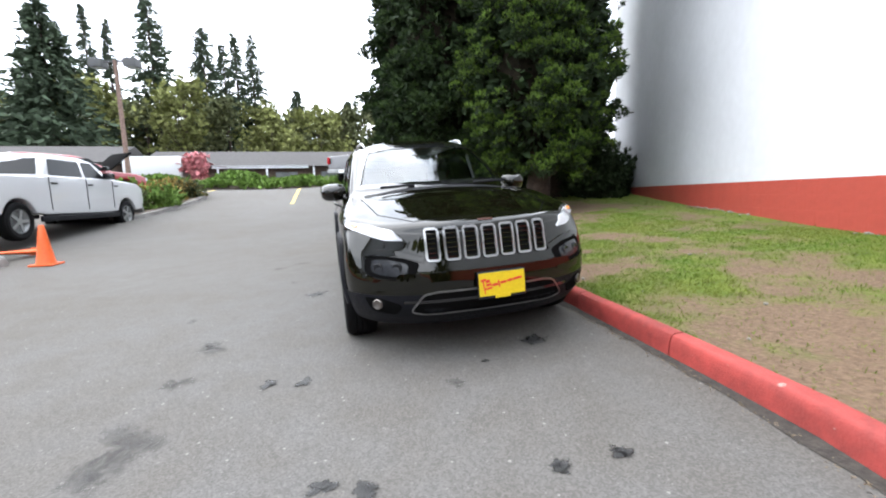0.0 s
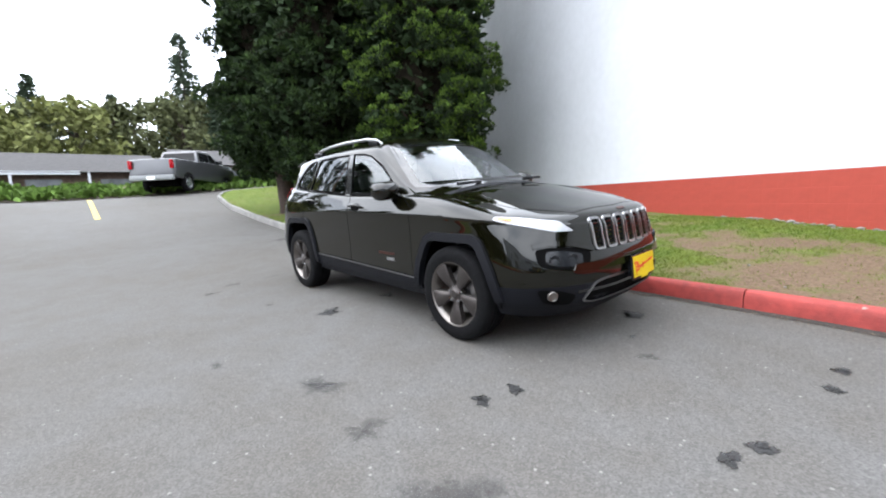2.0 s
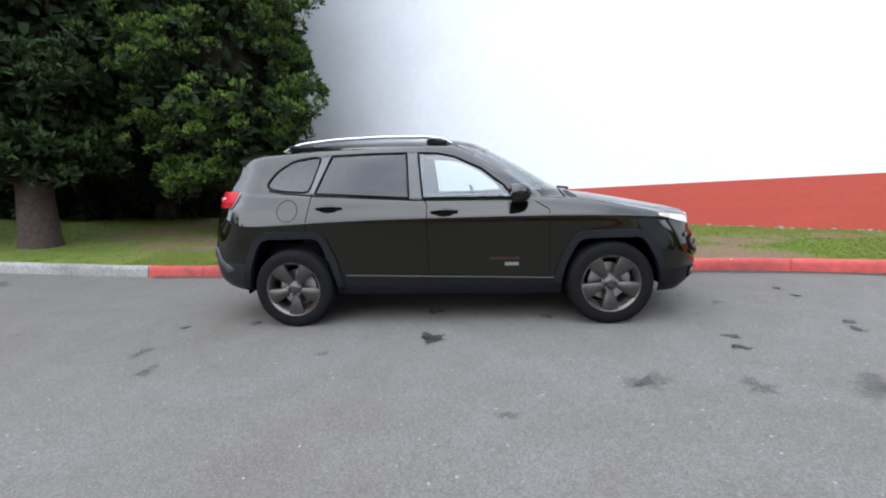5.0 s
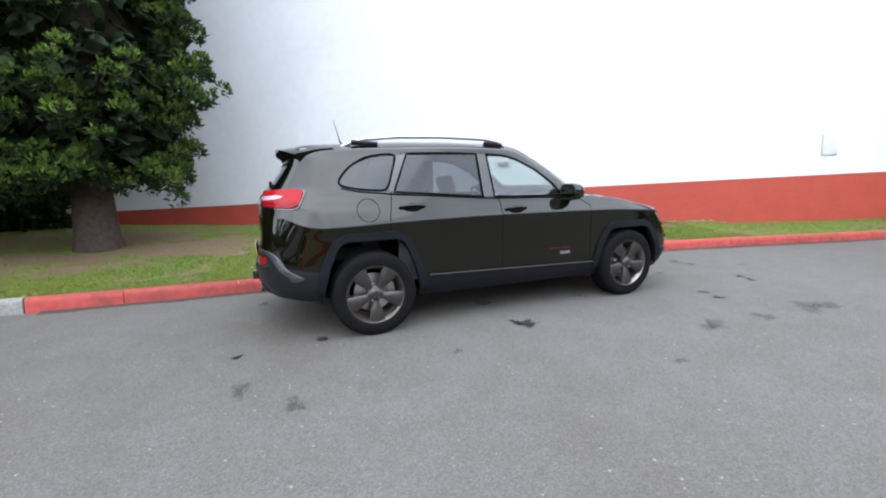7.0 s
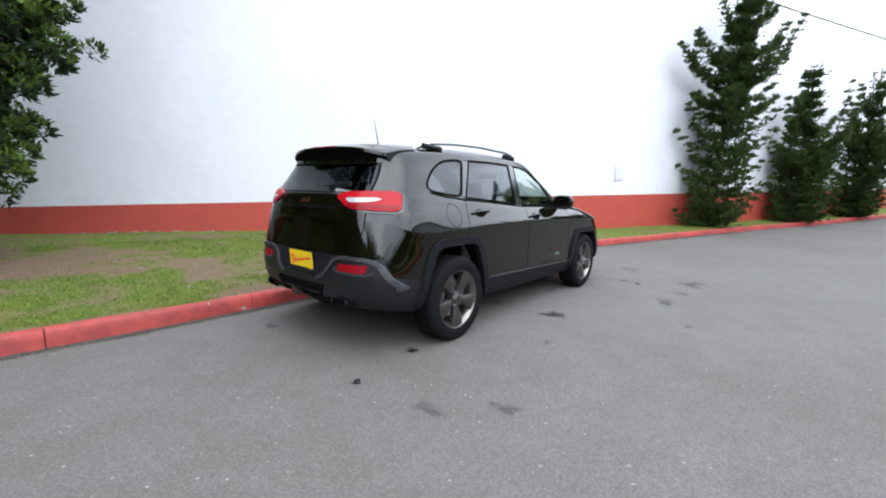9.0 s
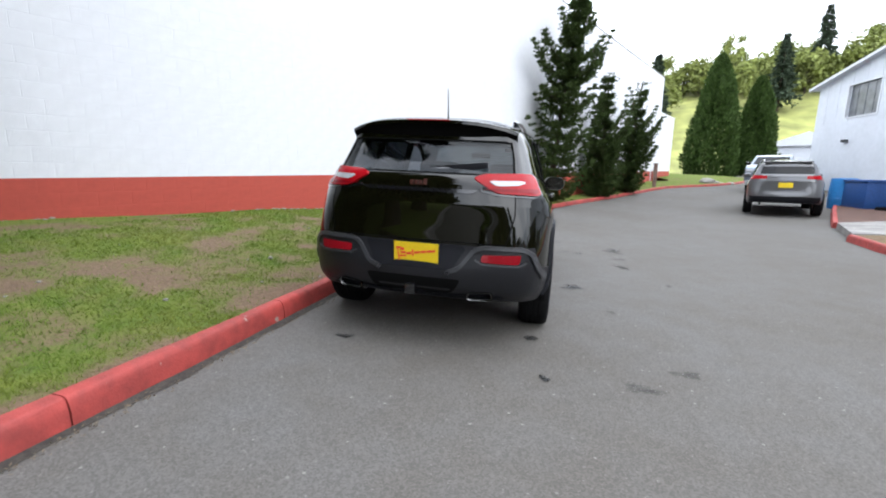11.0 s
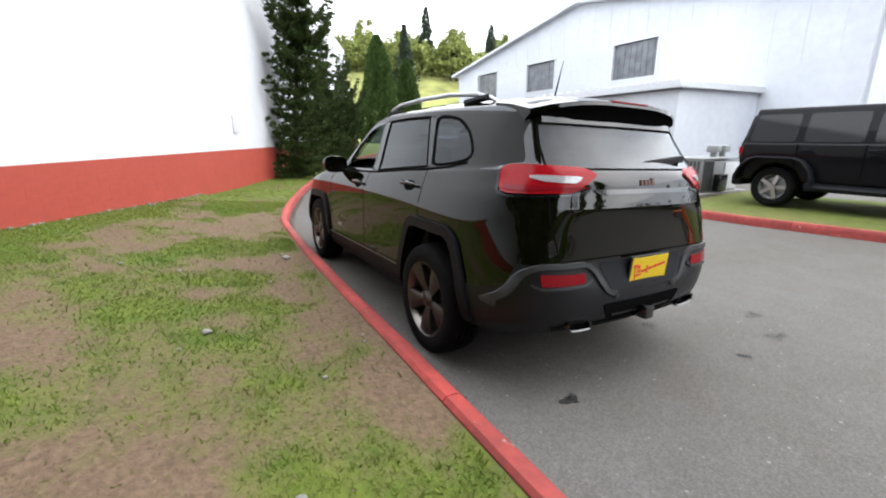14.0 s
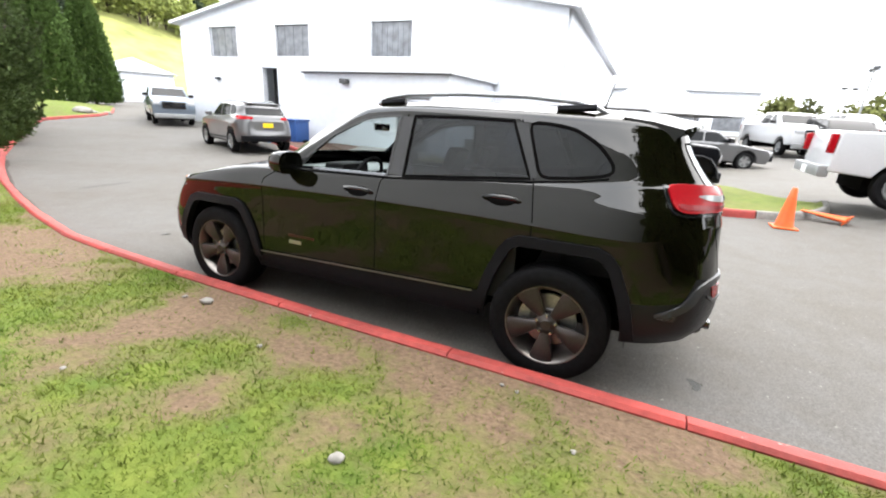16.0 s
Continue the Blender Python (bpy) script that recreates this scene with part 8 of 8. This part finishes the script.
vehicle("saloon", "dark saloon parked before the tent", on(-1.6, -18.5, 200), PAINT_BLACK, 1.82, SEDAN_BODY, 0.95, 0.33, (1.4, -1.4), windows=SEDAN_WIN, cabin=SEDAN_CAB)
vehicle("pickup", "white pickup in the sales row", on(-8.2, -24.0, 100), PAINT_WHITE, 1.98, TRUCK_BODY, 1.42, 0.40, (1.85, -1.9), windows=TRUCK_WIN, cabin=TRUCK_CAB, category="pickup")
red = vehicle("estate_suv", "dark red car with its bonnet raised", on(-15.6, -10.9, 140), PAINT_RED, 1.9, SUV_BODY, 1.08, 0.36, (1.4, -1.4), windows=SUV_WIN, cabin=SUV_CAB)
part("raised_bonnet", new_box(0.0, 1.25, -0.72, 0.72, -0.02, 0.03, bevel=0.01, m=Matrix.Translation((1.0, 0, 1.1)) @ pose(0, 0, 0, 0, -42, 0)), M_GAP, red, "raised bonnet, dark underneath")
rnd = random.Random(5)
for i in range(16):
    x, y = -9.5 - (i % 8) * 3.4, -21.0 - (i // 8) * 9.0 - (i % 3)
    kind = i % 3
    vehicle("saloon" if kind else "estate_suv", ("black", "grey", "white", "dark red")[i % 4] + " car in the sales row", on(x, y, 92 + rnd.uniform(-4, 4)), (PAINT_BLACK, PAINT_GREY, PAINT_WHITE, PAINT_RED)[i % 4], 1.85, SEDAN_BODY if kind else SUV_BODY, 0.95 if kind else 1.08, 0.34, (1.4, -1.4), windows=SEDAN_WIN if kind else SUV_WIN, cabin=SEDAN_CAB if kind else SUV_CAB, group="cars in the sales rows")
for i, (x, y, c) in enumerate(((-15, 14.0, PAINT_SILVER), (-12.2, 16.5, PAINT_WHITE), (-19, 15.5, PAINT_GREY))):
    vehicle("saloon", "pale car parked behind the trees", on(x, y, 100), c, 1.82, SEDAN_BODY, 0.95, 0.33, (1.4, -1.4), windows=SEDAN_WIN, cabin=SEDAN_CAB)


# ---- tent, lamps, far houses ----
def tent(at):
    t = thing("marquee", "white peaked sales marquee on thin poles", "tent", at)
    bm = bmesh.new()
    n, rings = 32, []
    for r, z in ((0.06, 5.6), (0.35, 4.85), (1.0, 4.1), (2.0, 3.4), (3.1, 2.85), (4.2, 2.5), (4.22, 2.22)):
        ring = []
        for k in range(n):
            a = k * math.tau / n
            sq = 1 / max(abs(math.cos(a)), abs(math.sin(a))) if r > 1 else 1
            q = r * lerp(1, sq, ramp(r, 0.8, 4.5) * 0.85)
            ring.append(bm.verts.new((q * math.cos(a), q * math.sin(a), z)))
        rings.append(ring)
    for a, b in zip(rings, rings[1:]):
        for k in range(n):
            bm.faces.new((a[k], a[(k + 1) % n], b[(k + 1) % n], b[k]))
    bmesh.ops.recalc_face_normals(bm, faces=bm.faces)
    part("canopy", bm, M_CANVAS, t, "white canvas canopy")
    for x in (-3.9, 3.9):
        for y in (-3.9, 3.9):
            part("pole", new_tube([(x, y, 0), (x, y, 2.5)], 0.05, 8), M_CANVAS, t)
    part("finial", new_tube([(0, 0, 5.5), (0, 0, 6.0)], 0.03, 6), M_GALV, t)


tent(on(-1.9, -28.3, 12, -0.25))


def lot_lamp(label, at, high, wood=False):
    l = thing("lot_lamp", label, "street lamp", at, "lot lamps")
    part("pole", new_tube([(0, 0, -0.2), (0, 0, high)], [0.13, 0.09], 10), M_POST if wood else M_GALV, l)
    part("arm", new_box(-0.7, 0.7, -0.04, 0.04, high - 0.1, high), M_DASH, l)
    for s in (1, -1):
        h = part("lamp_head", new_box(s * 0.85 - 0.32, s * 0.85 + 0.32, -0.3, 0.3, high - 0.38, high + 0.05, bevel=0.05), M_DASH, l, "dark box lamp head")
        part("lens", new_box(s * 0.85 - 0.25, s * 0.85 + 0.25, -0.24, 0.24, high - 0.4, high - 0.38), M_VENT, h)


lot_lamp("tall wooden pole with two dark box lamps", on(-21.5, -11.2, 78), 6.6, True)
for i, (x, y) in enumerate(((-30.8, -90), (-33.9, -121), (-23.4, -61.4), (-40, -75))):
    lot_lamp("tall lot lamp with two box heads", on(x, y, 20 + 30 * i), 6.6)

# landscaped island with low shrubs
isl = [(-10.3, -7.2), (-10.8, -6.75), (-12.6, -6.3), (-15.2, -6.0), (-16.6, -6.3), (-17.1, -7.4), (-16.0, -9.3), (-12.5, -9.2), (-10.6, -8.4)]
run = thing("kerb_island", "grey kerb round the shrub island", "kerb", kind="structure")
for a, b in zip(isl, isl[1:] + isl[:1]):
    line = [(lerp(a[0], b[0], k / 6), lerp(a[1], b[1], k / 6)) for k in range(7)]
    part("kerb_stone", kerb_stone(line, ground_z, M_CONCRETE, 0.003), M_CONCRETE, run)
bm = bmesh.new()
bm.faces.new([bm.verts.new((x, y, ground_z(x, y) + 0.12)) for x, y in isl])
bmesh.ops.recalc_face_normals(bm, faces=bm.faces)
tagged(obj("island_bed", bm, M_SOIL), "brown soil of the shrub island", "bed", kind="structure")
rnd = random.Random(3)
for i in range(14):
    x, y = rnd.uniform(-16.4, -11.0), rnd.uniform(-8.7, -6.7)
    m = (M_IVY, M_OCHRE, M_IVY, M_SPRING2)[i % 4]
    s = rnd.uniform(0.45, 0.85)
    shrub("shrub", ("bright green", "ochre brown", "green", "olive")[i % 4] + " low shrub on the island", on(x, y, 0, 0.1), 500 + i, (s, s, s * 0.85), m, 260, 0.13, group="shrubs on the island")

# bank of ivy and the low houses across the road
g = np.random.default_rng(77)
n = 9000
bx, by = g.uniform(-24.4, -19.9, n), g.uniform(-34, 12, n)
bz = np.array([ground_z(a, b) for a, b in zip(bx, by)]) + (0.25 + 0.75 * np.clip((-19.9 - bx) / 3, 0, 1)) * (0.55 + 0.35 * np.sin(by * 1.3) * np.sin(by * 0.37 + 1))
tagged(blades("ivy_bank", np.stack([bx, by, bz], 1), np.tile((0.5, 0, 0.8), (n, 1)), 0.24, 5, M_IVY, 0.7, 78, 0.6), "bright green ivy bank along the road", "hedge", kind="stuff")
bm = grid_sheet(steps(-25.4, -19.8, 0.7), steps(-36, 14, 2.0), lambda x, y: ground_z(x, y) + 0.02 + 0.5 * ramp(-x, 19.8, 22.9))
tagged(obj("bank", bm, M_SOIL), "low earth bank under the ivy", "bank", kind="structure")


def row_house(at, long, label):
    h = thing("row_house", label, "house", at, "low houses across the road")
    part("wall", new_box(-3.5, 3.5, -long / 2, long / 2, -1, 2.5), M_BROWN, h, "", False)
    bm = bmesh.new()
    prof = [(-4.2, 2.4), (4.2, 2.4), (0, 3.9)]
    a = [bm.verts.new((x, -long / 2 - 0.4, z)) for x, z in prof]
    b = [bm.verts.new((x, long / 2 + 0.4, z)) for x, z in prof]
    bm.faces.new(a)
    bm.faces.new(b)
    for i in range(3):
        bm.faces.new((a[i], a[(i + 1) % 3], b[(i + 1) % 3], b[i]))
    bmesh.ops.recalc_face_normals(bm, faces=bm.faces)
    part("roof", bm, M_ROOF, h, "grey shingle roof", False)
    k = -long / 2 + 2
    while k < long / 2 - 2:
        w = part("window", new_box(3.45, 3.54, k, k + 1.6, 0.9, 2.0), M_WIN_GREY, h, "", False)
        part("window_frame", new_box(3.5, 3.58, k - 0.06, k + 1.66, 0.84, 0.9), M_SHED_TRIM, w, "", False)
        part("post", new_box(4.0, 4.12, k - 0.6, k - 0.48, -0.5, 2.4), M_SHED_TRIM, h, "", False)
        k += 3.4
    part("porch_beam", new_box(3.95, 4.15, -long * 0.2, long * 0.25, 2.25, 2.45), M_SHED_TRIM, h, "white porch beam", False)


for i, (x, y, l) in enumerate(((-33.0, -24, 17), (-34.0, -6.2, 15), (-34.5, 10.2, 14), (-32.5, -43, 17))):
    row_house(on(x, y, 0, -0.95), l, "low brown house with a grey shingle roof")
van = thing("box_trailer", "white box trailer across the road", "trailer", on(-28.0, -11.9, 85, -0.15))
part("box", new_box(-1.75, 1.75, -1.0, 1.0, 0.6, 2.2, bevel=0.05), PAINT_WHITE, van)
for x in (-0.8, 0.3):
    for s in (1, -1):
        b = lathe([(0.0, -0.1), (0.38, -0.1), (0.38, 0.1), (0.0, 0.1)], 20)
        bmesh.ops.translate(b, verts=b.verts, vec=(x, s * 1.1, 0.38))
        part("wheel", b, M_TYRE, van)
leafy("blossom_tree", "small pink blossom tree before the houses", on(-27.6, -9.6, 0, -0.2), 601, 2.4, 1.0, M_PINK, "blossom", 600, 0.3)
for i, (x0, x1, y) in enumerate(((-19.2, -12.9, -2.42), (-19.2, -18.0, -6.6))):
    bm = bmesh.new()
    rows = [[bm.verts.new((x, yy, ground_z(x, yy) + 0.014)) for yy in (y - 0.075, y + 0.075)] for x in steps(x0, x1, 0.25)]
    for a, b in zip(rows, rows[1:]):
        bm.faces.new((a[0], b[0], b[1], a[1]))
    tagged(obj("road_line", bm, M_LINE, False), "worn yellow line on the asphalt", "road marking")

# ---- the nearest blocks of the wall, one by one ----
block_mesh = {}
for c in range(-3, 12):
    s = S0 + (BLOCK / 2 if c % 2 else 0)
    while s < S1 - BLOCK:
        if -0.6 < s < 7.4:
            if (c < 0) not in block_mesh:
                first = part("block", block_shape(BLOCK), M_BAND if c < 0 else M_WHITE, wall, smooth=False)
                block_mesh[c < 0] = first.data
            else:
                first = new("block", block_mesh[c < 0])
                first.parent = wall
            first.location = (s, 0, c * COURSE)
        s += BLOCK

# the whole lot, turned level
for ob in [o for o in scene.objects if o.parent is None and o is not cam]:
    ob.matrix_basis = LEVEL @ ob.matrix_basis
